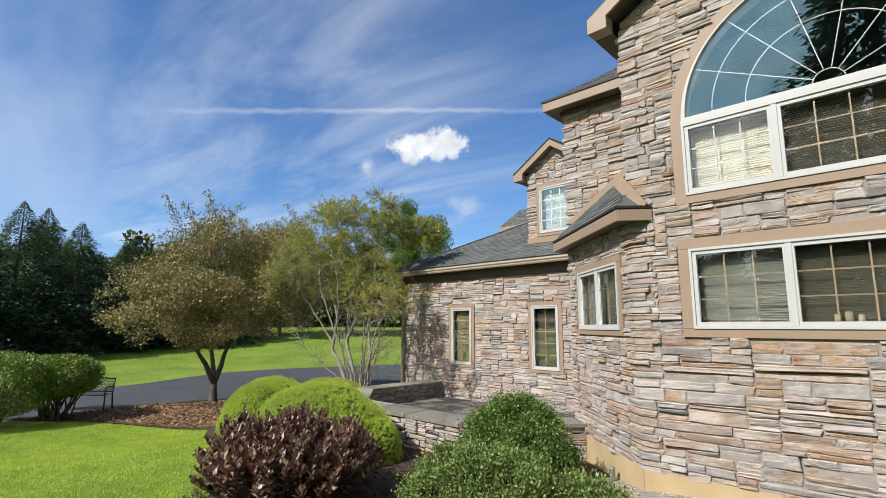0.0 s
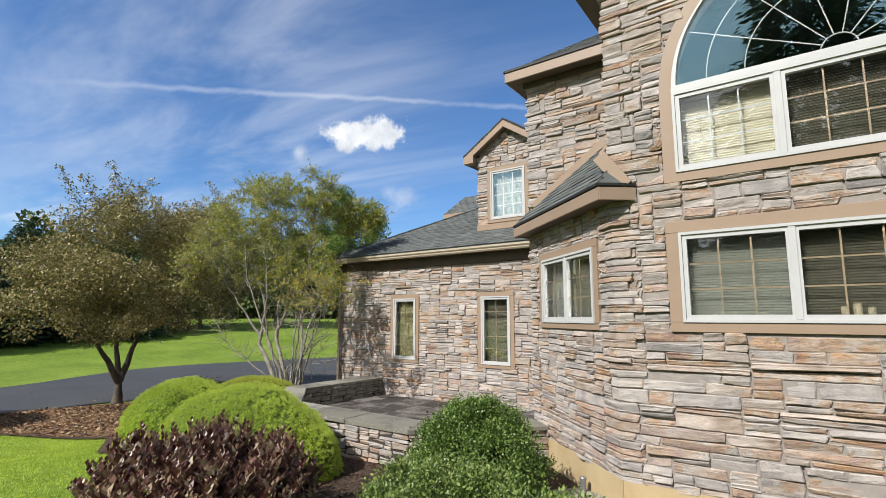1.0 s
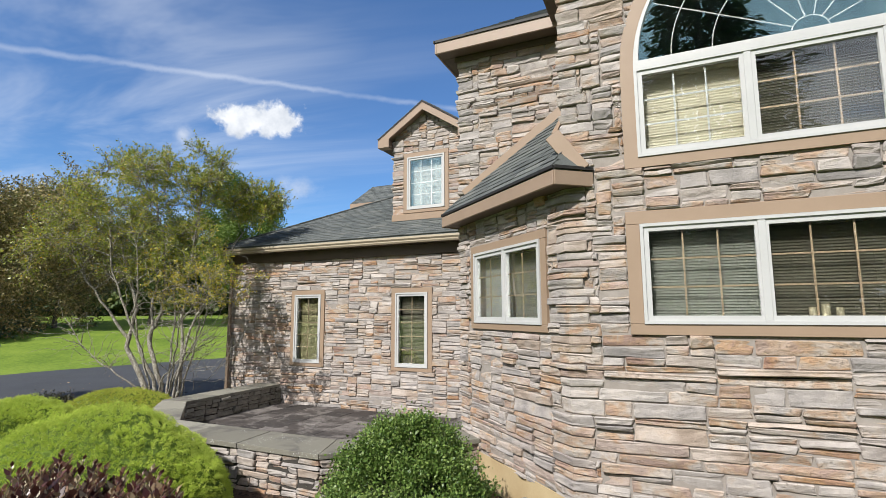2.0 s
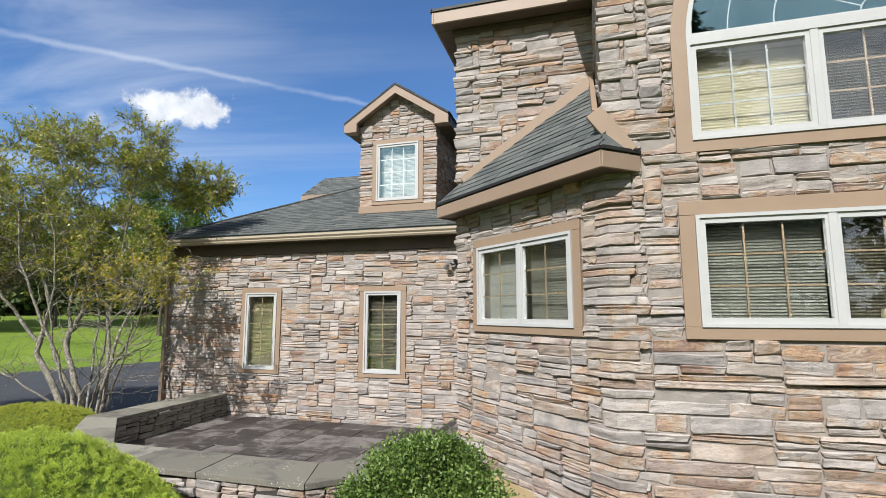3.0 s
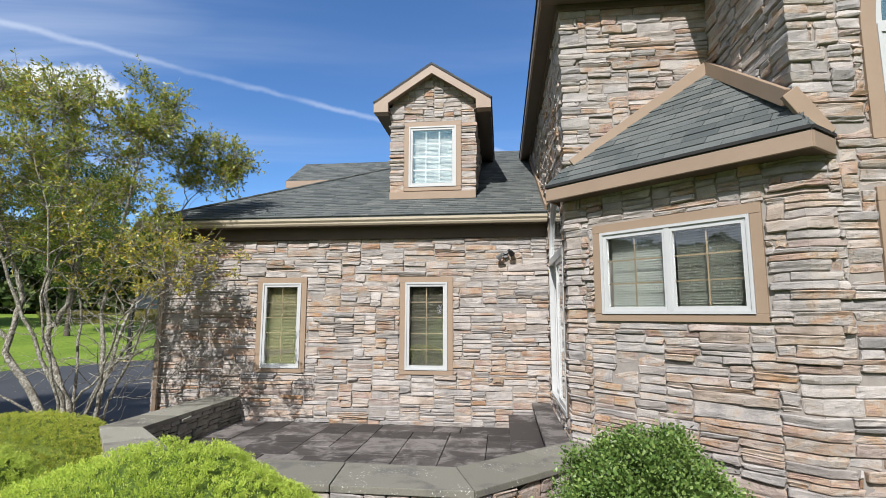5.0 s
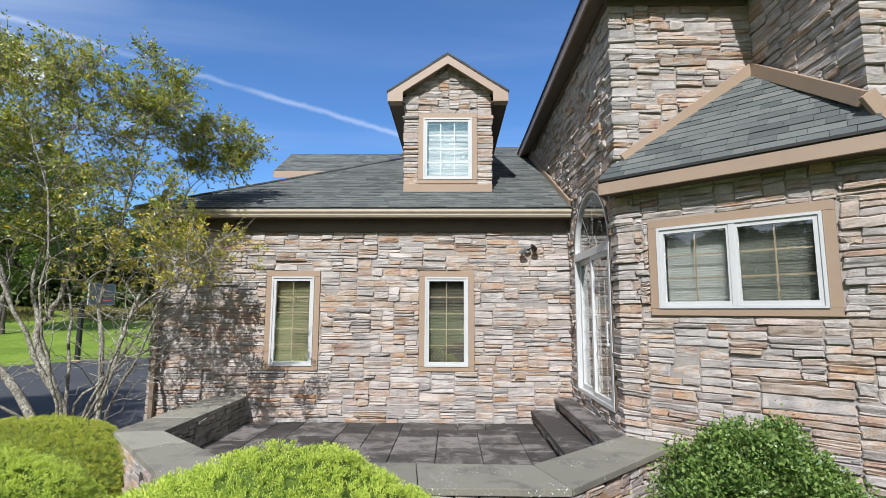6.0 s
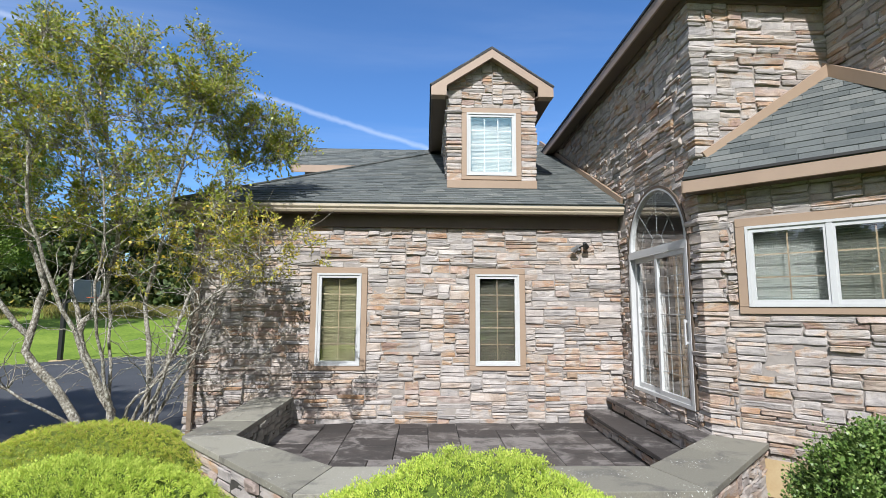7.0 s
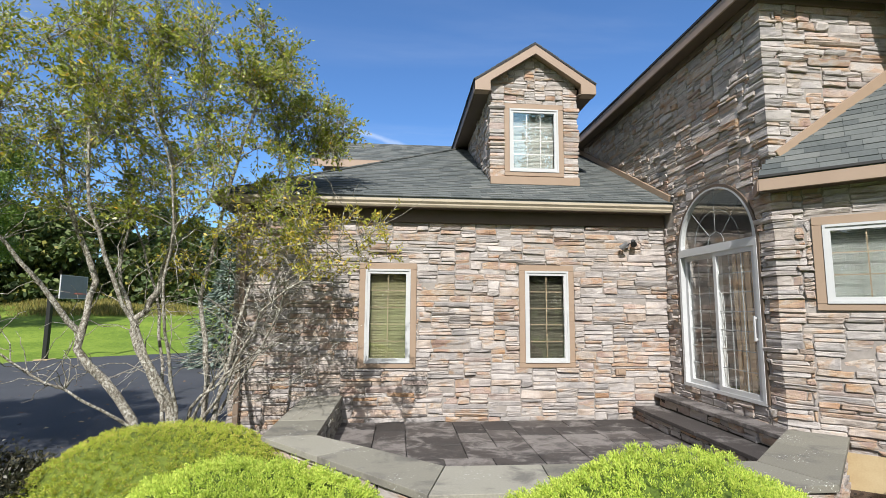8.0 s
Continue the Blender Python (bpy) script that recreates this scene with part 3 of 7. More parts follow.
def lay_corner(wall, ma, la, mb, rows):
    ua, ub = ma.to_3x3() @ Vector((1, 0, 0)), mb.to_3x3() @ Vector((1, 0, 0))
    na, nb = ma.to_3x3() @ Vector((0, 1, 0)), mb.to_3x3() @ Vector((0, 1, 0))
    mid = (na + nb) / (1 + na.dot(nb))
    for i, (z, h, a, b) in enumerate(rows):
        me = stone_mesh(a + b, h, 3 + i % 5).copy()
        cols = sorted({round(v.co.x, 4) for v in me.vertices if 0.03 < v.co.x < a + b - 0.03 and v.co.y < -0.01})
        bend = min(cols, key=lambda x: abs(x - a))
        base = ma @ Vector((la, 0.0165, z))
        for v in me.vertices:
            x, y = v.co.x - bend, v.co.y
            x *= a / bend if x < 0 else b / (a + b - bend)
            if abs(x) < 0.0015:
                p = mid * y
            elif x < 0:
                p = ua * x + na * y
            else:
                p = ub * x + nb * y
            v.co = base + p + Vector((0, 0, v.co.z)) + (mid - na) * 0.0165
        part("stone", me, None, wall)


facings = []          # stones are laid last: (wall, frame, stones, near)


def lay_stones(wall, m, stones, near, mat=None, sunk=0.023):
    """Stones on a wall: the 300 nearest to a place on the plan as pieces, the rest in one."""
    order = sorted(stones, key=lambda s: (m @ Vector((s[0] + s[2] / 2, 0, s[1])) - Vector(near)).length)
    for x, z, w, h in order[:300]:
        mm, kind = stone_pose(m, x, z, w, h, sunk)
        part("stone", stone_mesh(w, h, kind, mat), None, wall, m=mm)
    if len(order) > 300:
        verts, faces, n0 = [], [], 0
        for x, z, w, h in order[300:]:
            mm, kind = stone_pose(m, x, z, w, h, sunk)
            me = stone_mesh(w, h, kind, mat)
            verts += [mm @ v.co for v in me.vertices]
            faces += [[n0 + i for i in p.vertices] for p in me.polygons]
            n0 += len(me.vertices)
        me = bpy.data.meshes.new("stones")
        me.from_pydata(verts, [], faces)
        me.materials.append(mat or STONE)
        tagged(part("stones", me, None, wall), kind="stuff")


# ---- roofs ----


def shingle_mesh(w, e):
    """A shingle w wide showing e, its lower edge at y = 0 and standing up from the roof."""
    key = ("sh", round(w, 2), round(e, 3))
    if key not in stone_cache:
        bm = bmesh.new()
        a = [bm.verts.new(p) for p in ((0.002, 0, 0), (w - 0.002, 0, 0), (w - 0.002, e + 0.02, 0), (0.002, e + 0.02, 0))]
        b = [bm.verts.new(p) for p in ((0.002, 0, 0.012), (w - 0.002, 0, 0.012), (w - 0.002, e + 0.02, 0.003), (0.002, e + 0.02, 0.003))]
        bm.faces.new(b)
        for k in range(4):
            bm.faces.new((a[k], a[(k + 1) % 4], b[(k + 1) % 4], b[k]))
        stone_cache[key] = finish("shingle", bm, SHINGLE)
    return stone_cache[key]


shingle_jobs = []


def lay_shingles(roof, m, width, rise, left, right, near, seed):
    """Courses of shingles on a sloping plane (m: x along the eave, y up the slope). left(v), right(v): the ends of the course at v."""
    rng = random.Random(seed)
    e, v, laid = 0.127, -0.02, []
    while v < rise - 0.03:
        ee = min(e, rise - v)
        x, x1 = left(v + ee / 2), right(v + ee / 2)
        first = True
        while x < x1 - 0.02:
            w = rng.choice((0.15, 0.2, 0.25, 0.3, 0.35)) if not first else rng.choice((0.1, 0.2, 0.3))
            first = False
            w = min(w, x1 - x)
            if w > 0.03:
                laid.append((x, v, w, ee, rng.choice((0, 0, 0.004))))
            x += w
        v += e
    order = sorted(laid, key=lambda s: (m @ Vector((s[0], s[1], 0)) - Vector(near)).length)
    for x, v, w, ee, up_ in order[:300]:
        part("shingle", shingle_mesh(w, ee), None, roof, m=m @ pose(x, v, up_))
    if order[300:]:
        verts, faces, n0 = [], [], 0
        for x, v, w, ee, up_ in order[300:]:
            me, mm = shingle_mesh(w, ee), m @ pose(x, v, up_)
            verts += [mm @ q.co for q in me.vertices]
            faces += [[n0 + i for i in p.vertices] for p in me.polygons]
            n0 += len(me.vertices)
        me = bpy.data.meshes.new("shingles")
        me.from_pydata(verts, [], faces)
        me.materials.append(SHINGLE)
        tagged(part("shingles", me, None, roof), kind="stuff")


def slope_frame(p0, along, upward):
    """x along the eave, y up the slope, z off the roof."""
    x = Vector(along).normalized()
    y = Vector(upward)
    y = (y - x * y.dot(x)).normalized()
    z = x.cross(y)
    m = Matrix.Identity(4)
    for i in range(3):
        m[i][0], m[i][1], m[i][2], m[i][3] = x[i], y[i], z[i], p0[i]
    return m


def slab_poly(pts, thick):
    """A slab from a flat polygon in space, thickened downwards."""
    bm = bmesh.new()
    a = [bm.verts.new(p) for p in pts]
    b = [bm.verts.new((p[0], p[1], p[2] - thick)) for p in pts]
    bm.faces.new(a)
    bm.faces.new(b[::-1])
    k = len(pts)
    for i in range(k):
        bm.faces.new((a[i], b[i], b[(i + 1) % k], a[(i + 1) % k]))
    return bm


def beam(p0, p1, width, height, up_=(0, 0, 1), r=0.004):
    """A board from p0 to p1: its top edge along the line, width sideways, height downwards."""
    a, b = Vector(p0), Vector(p1)
    x = (b - a).normalized()
    z = Vector(up_)
    y = z.cross(x).normalized()
    z = x.cross(y)
    bm = rounded(0, -width / 2, -height, (b - a).length, width / 2, 0, r)
    m = Matrix.Identity(4)
    for i in range(3):
        m[i][0], m[i][1], m[i][2], m[i][3] = x[i], y[i], z[i], a[i]
    bm.transform(m)
    return bm

# ---- plan of the house (metres) ----
WX0, WX1, WY = -11.72, -4.46, 10.42          # the low wing's south wall
CX, CY = -2.66, 6.21                          # corner of the tall front
TY = 7.85                                     # south wall of the tower, set back
GX, GR = -0.49, 2.17                          # middle and half width of the gabled front
PATIO, STEP1, STEP2, SILL, CAPZ = -0.12, 0.10, 0.30, 0.50, 0.30
ROOF_Y, ROOF_Z, PITCH = 10.10, 3.50, 0.52     # eave line and slope of the wing's roof
RIDGE_Z = 6.52
RIDGE_Y = ROOF_Y + (RIDGE_Z - ROOF_Z) / PITCH
EAVE_T = 5.96                                 # top of the tower's fascia


def wing_roof_z(y):
    return ROOF_Z + PITCH * (y - ROOF_Y)


F_WING = wall_frame(WX0, WY, 1, 0)
F_WEST = wall_frame(WX1, 16.0, 0, -1)
F_DIAG = wall_frame(WX1, TY, CX - WX1, CY - TY)
DIAG_L = math.hypot(CX - WX1, CY - TY)
F_FRONT = wall_frame(CX, CY, 1, 0)
F_TOWER = wall_frame(WX1, TY, 1, 0)
F_NOTCH = wall_frame(CX, TY, 0, -1)
CASE, CASE_F = 0.100, 0.125                    # widths of the window trim


def wall(name, m, loops, label, thick=0.24):
    bm = panel(loops, 0.0, thick)
    bm.transform(m)
    return solid(name, bm, MORTAR, label, "wall", "structure")


def rect(x0, x1, z0, z1):
    return [(x0, z0), (x1, z0), (x1, z1), (x0, z1)]


# tone words only: dark carries the dimness behind glass, pale the light on it
BLIND_WORDS = {"cream_blind": "cream", "pale_blind": "pale", "olive_blind": "olive", "grey_blind": "pale grey", "dark_blind": "dark"}


def blind(parent, x0, x1, z0, z1, tilt=55, y=0.12, mat=None):
    """A horizontal blind of slats, with its head rail, bottom rail and cords."""
    mat = mat or BLIND
    bm = bmesh.new()
    step_ = 0.0265
    c, s = math.cos(radians(tilt)), math.sin(radians(tilt))
    z = z0 + 0.03
    while z < z1 - 0.05:
        a, b = 0.0165, 0.0025
        rows = [[bm.verts.new((x, y + k * a * c + q * b * s, z + k * a * s - q * b * c)) for x in (x0, x1)] for k, q in ((-1, 0), (0, 1), (1, 0))]
        for p, q in zip(rows, rows[1:]):
            bm.faces.new((p[0], p[1], q[1], q[0]))
        z += step_
    box(bm, x0, y - 0.02, z1 - 0.045, x1, y + 0.02, z1)
    box(bm, x0, y - 0.012, z0 + 0.004, x1, y + 0.012, z0 + 0.018)
    for f in (0.2, 0.8):
        x = x0 + f * (x1 - x0)
        box(bm, x - 0.0015, y - 0.018, z0 + 0.01, x + 0.0015, y - 0.0165, z1 - 0.03)
    return part("blind", bm, mat, parent, BLIND_WORDS[mat.name] + " horizontal slatted blind")


def sash(parent, x0, x1, z0, z1, cols, rows, bar, w=0.045, y0=-0.030, name="sash", thin=0.0075, glass=None):
    """A glazed sash with its grille."""
    bm = panel([rect(x0, x1, z0, z1), rect(x0 + w, x1 - w, z0 + w, z1 - w)], y0, y0 + 0.05)
    s = part(name, bm, WHITE, parent)
    bm = bmesh.new()
    box(bm, x0 + w - 0.004, y0 + 0.022, z0 + w - 0.004, x1 - w + 0.004, y0 + 0.028, z1 - w + 0.004)
    g = part("pane", bm, glass or GLASS, s, "clear window glass")
    g.visible_shadow = False
    bm = bmesh.new()
    gx0, gx1, gz0, gz1 = x0 + w, x1 - w, z0 + w, z1 - w
    for i in range(1, cols):
        x = gx0 + (gx1 - gx0) * i / cols
        box(bm, x - thin, y0 + 0.032, gz0, x + thin, y0 + 0.042, gz1)
    for i in range(1, rows):
        z = gz0 + (gz1 - gz0) * i / rows
        box(bm, gx0, y0 + 0.033, z - thin, gx1, y0 + 0.041, z + thin)
    part("grille", bm, bar, s, "narrow grille bars behind the glass")
    return s


def casing(parent, x0, x1, z0, z1, c):
    for a in ((x0 - c, z0 - 0.8 * c, x1 + c, z0), (x0 - c, z1, x1 + c, z1 + c), (x0 - c, z0, x0, z1), (x1, z0, x1 + c, z1)):
        part("casing", rounded(a[0] + 0.001, -0.032, a[1] + 0.001, a[2] - 0.001, 0.03, a[3] - 0.001, 0.003), TRIM, parent)


def window(name, m, x0, x1, z0, z1, splits, cols, rows, bar, label, blinds=(), tilts=(55,), cased=True, slats=(), glass=None, c=CASE):
    w = thing(name, label, "window", m, kind="structure")
    if cased:
        casing(w, x0, x1, z0, z1, c)
    bm = panel([rect(x0, x1, z0, z1), rect(x0 + 0.03, x1 - 0.03, z0 + 0.03, z1 - 0.03)], -0.046, 0.06)
    part("window_frame", bm, WHITE, w)
    cuts = [x0 + 0.03, *splits, x1 - 0.03]
    for i, (a, b) in enumerate(zip(cuts, cuts[1:])):
        sash(w, a + (0.008 if i else 0), b - (0.008 if i < len(cuts) - 2 else 0), z0 + 0.03, z1 - 0.03, cols, rows, bar, glass=glass)
        if i < len(cuts) - 2:
            part("mullion", rounded(b - 0.03, -0.040, z0 + 0.03, b + 0.03, 0.05, z1 - 0.03, 0.003), WHITE, w)
        if i in blinds:
            blind(w, a + 0.03, b - 0.03, z0 + 0.03, z1 - 0.03, tilts[i % len(tilts)], mat=slats[i % len(slats)])
    return w


# ---- walls ----
W1, W2 = (2.07, 2.81, 0.80, 2.33), (4.74, 5.49, 0.80, 2.33)
bm_loops = [rect(0, WX1 - WX0, -0.9, 3.42), rect(*W1), rect(*W2)]
wall_wing = wall("wall_wing_south", F_WING, bm_loops, "grey and tan ledge-stone wall of the low wing")
st = pack(WX1 - WX0, PATIO - 0.02, 3.12, 11, 4, 16)
st += [(x, z - 0.0, w, h) for x, z, w, h in pack(1.45, -0.62, PATIO - 0.02, 12)]
for w_ in (W1, W2):
    st = cut_rect(st, w_[0] - CASE, w_[1] + CASE, w_[2] - 0.8 * CASE, w_[3] + CASE)
st = cut_rect(st, 6.27, 6.45, 0.60, 0.70)
facings.append((wall_wing, F_WING, widen(st, 99), (-7.5, 10.4, 1.0)))
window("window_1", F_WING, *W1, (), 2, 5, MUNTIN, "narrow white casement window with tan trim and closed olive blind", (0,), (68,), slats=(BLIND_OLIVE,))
window("window_2", F_WING, *W2, (), 2, 5, MUNTIN, "narrow white casement window with tan trim and dark olive blind", (0,), (64,), slats=(BLIND_DIM,))

# west wall with the arched garden door; local x runs south from y = 16
DX0, DX1, DZ0, DSP, DR = 16 - 9.95, 16 - 8.14, SILL, 2.60, 0.905
DXC = (DX0 + DX1) / 2
wall_west = wall("wall_tower_west", F_WEST, [rect(0, 16 - TY - 0.008, -0.9, 5.76), arch_loop(DXC, DR, DZ0, DSP, DR)], "ledge-stone tower wall round the arched garden door")
turn_west = corner_stones(wall_west, F_WEST, 16 - TY, F_DIAG, PATIO - 0.02, 3.32, 101)
turn_tower = corner_stones(wall_west, F_WEST, 16 - TY, F_TOWER, 3.62, 5.70, 104)
st = pack(16 - TY, PATIO - 0.02, 5.70, 21, 3, 12, right=turn_west + turn_tower)
st = cut_disc(cut_rect(st, DX0 - 0.035, DX1 + 0.035, DZ0, DSP), DXC, DSP, DR + 0.03)
by_roof = 16 - ROOF_Y + 0.05
strip_ = cut_rect(cut_rect(pack(by_roof, PATIO - 0.02, 3.10, 22, 3, 12), -1, 16 - WY + 0.03, -2, 9), DX0 - 0.04, 20, DZ0, 9)
st = cut_below(cut_rect(st, -1, by_roof, -2, 3.30), lambda x: wing_roof_z(16 - x) + 0.08 if x < by_roof else -9) + strip_
facings.append((wall_west, F_WEST, st, (-4.46, 8.6, 2.6)))

# slanting wall with the pair of casements
DW = (0.465, 2.010, 1.777, 2.700)
wall_diag = wall("wall_slanting", F_DIAG, [rect(0, DIAG_L, -0.9, 3.40), rect(*DW)], "slanting ledge-stone wall between tower and gabled front")
turn_front = corner_stones(wall_diag, F_DIAG, DIAG_L, F_FRONT, 0.11, 3.18, 102)
st = cut_rect(cut_below(pack(DIAG_L, 0.09, 3.36, 31, 4, 15, turn_west, turn_front), lambda x: 0.115 + 0.025 * math.sin(7 * x) + 0.02 * math.sin(17 * x)), DW[0] - CASE, DW[1] + CASE, DW[2] - 0.8 * CASE, DW[3] + CASE)
facings.append((wall_diag, F_DIAG, st, (-3.6, 7.0, 1.2)))
window("window_3", F_DIAG, *DW, (0.5 * (DW[0] + DW[1]),), 2, 3, MUNTIN, "white double casement window with tan trim, pale blind and dark blind", (0, 1), (62, 60), slats=(BLIND_LIT, BLIND_GREY))

# tall gabled front
LW = (0.69, 3.65, 1.80, 2.735)
AW = (0.71, 3.63, 3.385, 4.30)
ARC, ARS, ARR = GX - CX, 4.30, 1.46
EAVE_G = 5.96
front_top = [(0.008, EAVE_G), (GR, EAVE_G + GR * 0.6), (2 * GR, EAVE_G)]
wall_front = wall("wall_front", F_FRONT, [[(0.008, -0.9), (2 * GR, -0.9)] + front_top[::-1], rect(*LW), arch_loop(ARC, ARR, AW[2], ARS, ARR)], "tall gabled ledge-stone front with a great arched window")
turn_notch = corner_stones(wall_front, F_NOTCH, TY - CY, F_FRONT, 3.62, 5.86, 103)
st = cut_below(pack(2 * GR, 0.09, 6.9, 41, 4, 17, turn_front + turn_notch), lambda x: 0.115 + 0.025 * math.sin(6 * x + 1) + 0.02 * math.sin(15 * x))
st = cut_rect(st, LW[0] - CASE_F, LW[1] + CASE_F, LW[2] - 0.8 * CASE_F, LW[3] + CASE_F)
st = cut_rect(st, AW[0] - CASE_F, AW[1] + CASE_F, AW[2] - 0.8 * CASE_F, ARS)
st = cut_disc(st, ARC, ARS, ARR + CASE_F - 0.03)
st = cut_above(st, lambda x: EAVE_G - 0.02 + 0.6 * (GR - abs(x - GR)))
facings.append((wall_front, F_FRONT, st, (-2.0, 6.2, 2.0)))
MUL = (1.67, 2.67)
window("window_4", F_FRONT, *LW, MUL, 3, 3, MUNTIN, "white triple window with tan trim and lowered dark blinds", (0, 1, 2), (66, 60, 60), slats=(BLIND_GREY, BLIND_DIM, BLIND_DIM), c=CASE_F)

aw = thing("window_5", "great arched white window with sunburst grille and blinds", "window", F_FRONT, kind="structure")
part("casing", panel([arch_loop(ARC, ARR + CASE_F, AW[2] - 0.8 * CASE_F, ARS, ARR + CASE_F, 40), arch_loop(ARC, ARR, AW[2], ARS, ARR, 40)], -0.032, 0.03), TRIM, aw)
part("window_frame", panel([rect(AW[0], AW[1], AW[2], ARS + 0.03), rect(AW[0] + 0.03, AW[1] - 0.03, AW[2] + 0.03, ARS - 0.05)], -0.045, 0.06), WHITE, aw)
cuts = [AW[0] + 0.03, *MUL, AW[1] - 0.03]
for i, (a, b) in enumerate(zip(cuts, cuts[1:])):
    sash(aw, a + (0.02 if i else 0), b - (0.02 if i < 2 else 0), AW[2] + 0.03, ARS - 0.05, 3, 3, PALEBAR if i == 0 else MUNTIN)
    blind(aw, a + 0.03, b - 0.03, AW[2] + 0.03, ARS - 0.06, 86 if i == 0 else 62, mat=None if i == 0 else BLIND_DIM)
    if i < 2:
        part("mullion", rounded(b - 0.03, -0.04, AW[2] + 0.03, b + 0.03, 0.05, ARS - 0.05, 0.003), WHITE, aw)


def fanlight(parent, xc, zs, r, bar, rings, spokes, hub, wide=0.05, bar_w=0.010, glass=None):
    """The half-round light above a window or door, with a sunburst grille."""
    half = [(xc + r * math.cos(math.pi * i / 40), zs + r * math.sin(math.pi * i / 40)) for i in range(41)]
    inner = [(xc + (r - wide) * math.cos(math.pi * i / 40), zs + 0.03 + (r - wide - 0.02) * math.sin(math.pi * i / 40)) for i in range(41)]
    fan = part("fanlight", panel([half, inner], -0.03, 0.05), WHITE, parent)
    g = part("pane", panel([inner], 0.010, 0.016), glass or COATED, fan, "clear half-round glass")
    g.visible_shadow = False
    bm = bmesh.new()
    q = r - wide
    for f in rings:
        strip(bm, [(xc + q * f * math.cos(math.pi * i / 32), zs + 0.03 + (q - 0.02) * f * math.sin(math.pi * i / 32)) for i in range(33)], 0.02, 0.03, bar_w)
    for i in range(1, spokes):
        a = math.pi * i / spokes
        strip(bm, [(xc + q * f * math.cos(a), zs + 0.03 + (q - 0.02) * f * math.sin(a)) for f in (hub, 0.995)], 0.021, 0.029, bar_w)
    part("grille", bm, bar, fan, "sunburst grille bars")


fanlight(aw, ARC, ARS + 0.03, ARR, PALEBAR, (0.10, 0.54, 0.79), 7, 0.10)

# tower and notch
wall_tower = wall("wall_tower_south", F_TOWER, [rect(0.008, CX - WX1, 3.2, 5.76)], "ledge-stone upper wall of the tower")
st = cut_below(pack(CX - WX1, 3.45, 5.70, 51, 4, 13, turn_tower), lambda x: 3.45 + 0.70 * x)
facings.append((wall_tower, F_TOWER, st, (-3.6, 7.8, 5)))
wall_notch = wall("wall_notch_west", F_NOTCH, [rect(0, TY - CY - 0.008, 3.2, 5.95)], "ledge-stone return wall beside the gabled front")
st = cut_below(pack(TY - CY, 3.5, 5.86, 61, 4, 12, (), turn_notch), lambda x: 4.75 - 0.66 * x)
facings.append((wall_notch, F_NOTCH, st, (-2.7, 7.0, 5)))

# plain walls that close the house
for nm, x0, y0, x1, y1, z1 in (("wall_wing_west", WX0, WY, WX0, 21.5, 3.42), ("wall_wing_north", WX0, 21.5, 6.0, 21.5, 3.42), ("wall_house_east", 6.0, CY, 6.0, 21.5, 5.7), ("wall_front_east", 2 * GR + CX, CY + 0.3, 6.0, CY + 0.3, 5.72), ("wall_tower_north", WX1, 16.0, 6.0, 16.0, 5.72)):
    bm = bmesh.new()
    t = 0.24
    if x0 == x1:
        box(bm, x0, y0 + (0.245 if nm.endswith("west") else 0), -0.9, x0 + t, y1, z1)
    else:
        box(bm, x0 + 0.245, y0 - t, -0.9, x1, y0, z1)
    solid(nm, bm, MORTAR, "plain outer wall of the house", "wall", "structure")
bm = bmesh.new()
box(bm, WX0 + 0.3, WY + 0.3, 0.36, 5.9, 15.7, 0.48)
solid("floor_wing", bm, INSIDE, "plain indoor floor", "floor", "structure")
bm = bmesh.new()
box(bm, CX + 0.5, CY + 0.6, 0.36, 5.9, WY + 0.28, 0.48)
solid("floor_front", bm, INSIDE, "plain indoor floor", "floor", "structure")
bm = bmesh.new()
box(bm, CX + 0.26, CY + 0.3, 2.95, 5.9, 15.6, 3.10)
solid("ceiling_front", bm, INSIDE, "plain indoor ceiling", "ceiling", "structure")
bm = bmesh.new()
box(bm, WX0 + 0.26, WY + 0.26, 3.30, WX1, 21.2, 3.41)
solid("ceiling_wing", bm, INSIDE, "plain indoor ceiling", "ceiling", "structure")
bm = bmesh.new()
box(bm, WX0 + 0.3, 13.6, 0.48, WX1, 13.7, 3.3)
solid("wall_inside_wing", bm, INSIDE, "painted indoor wall", "wall", "structure")
bm = bmesh.new()
box(bm, CX + 0.3, 10.0, 0.48, 5.9, 10.1, 5.7)
solid("wall_inside_front", bm, INSIDE, "painted indoor wall", "wall", "structure")

# foundation below the stone
bm = bmesh.new()
box(bm, CX - 0.0, CY - 0.012, -0.9, CX + 2 * GR, CY + 0.2, 0.128)
solid("foundation_front", bm, CONCRETE, "ochre painted concrete foundation with damp stains", "foundation", "structure")
bm = bmesh.new()
box(bm, 0.0, -0.012, -0.9, DIAG_L - 0.003, 0.2, 0.128)
bm.transform(F_DIAG)
solid("foundation_slanting", bm, CONCRETE, "ochre painted concrete foundation below slanting wall", "foundation", "structure")

# ---- garden door ----
door = thing("door_1", "white sliding glass garden door with arched fanlight", "door", F_WEST, kind="structure")
part("casing", panel([arch_loop(DXC, DR + 0.04, DZ0 + 0.02, DSP, DR + 0.04, 36), arch_loop(DXC, DR, DZ0 + 0.02, DSP, DR, 36)], -0.032, 0.03), BROWN, door)
part("door_frame", panel([rect(DX0, DX1, DZ0, DSP + 0.03), rect(DX0 + 0.055, DX1 - 0.055, DZ0 + 0.05, DSP - 0.06)], -0.04, 0.10), WHITE, door)
s1 = sash(door, DX0 + 0.055, DXC + 0.03, DZ0 + 0.05, DSP - 0.06, 3, 7, PALEBAR, 0.065, 0.035, "fixed_panel", 0.006)
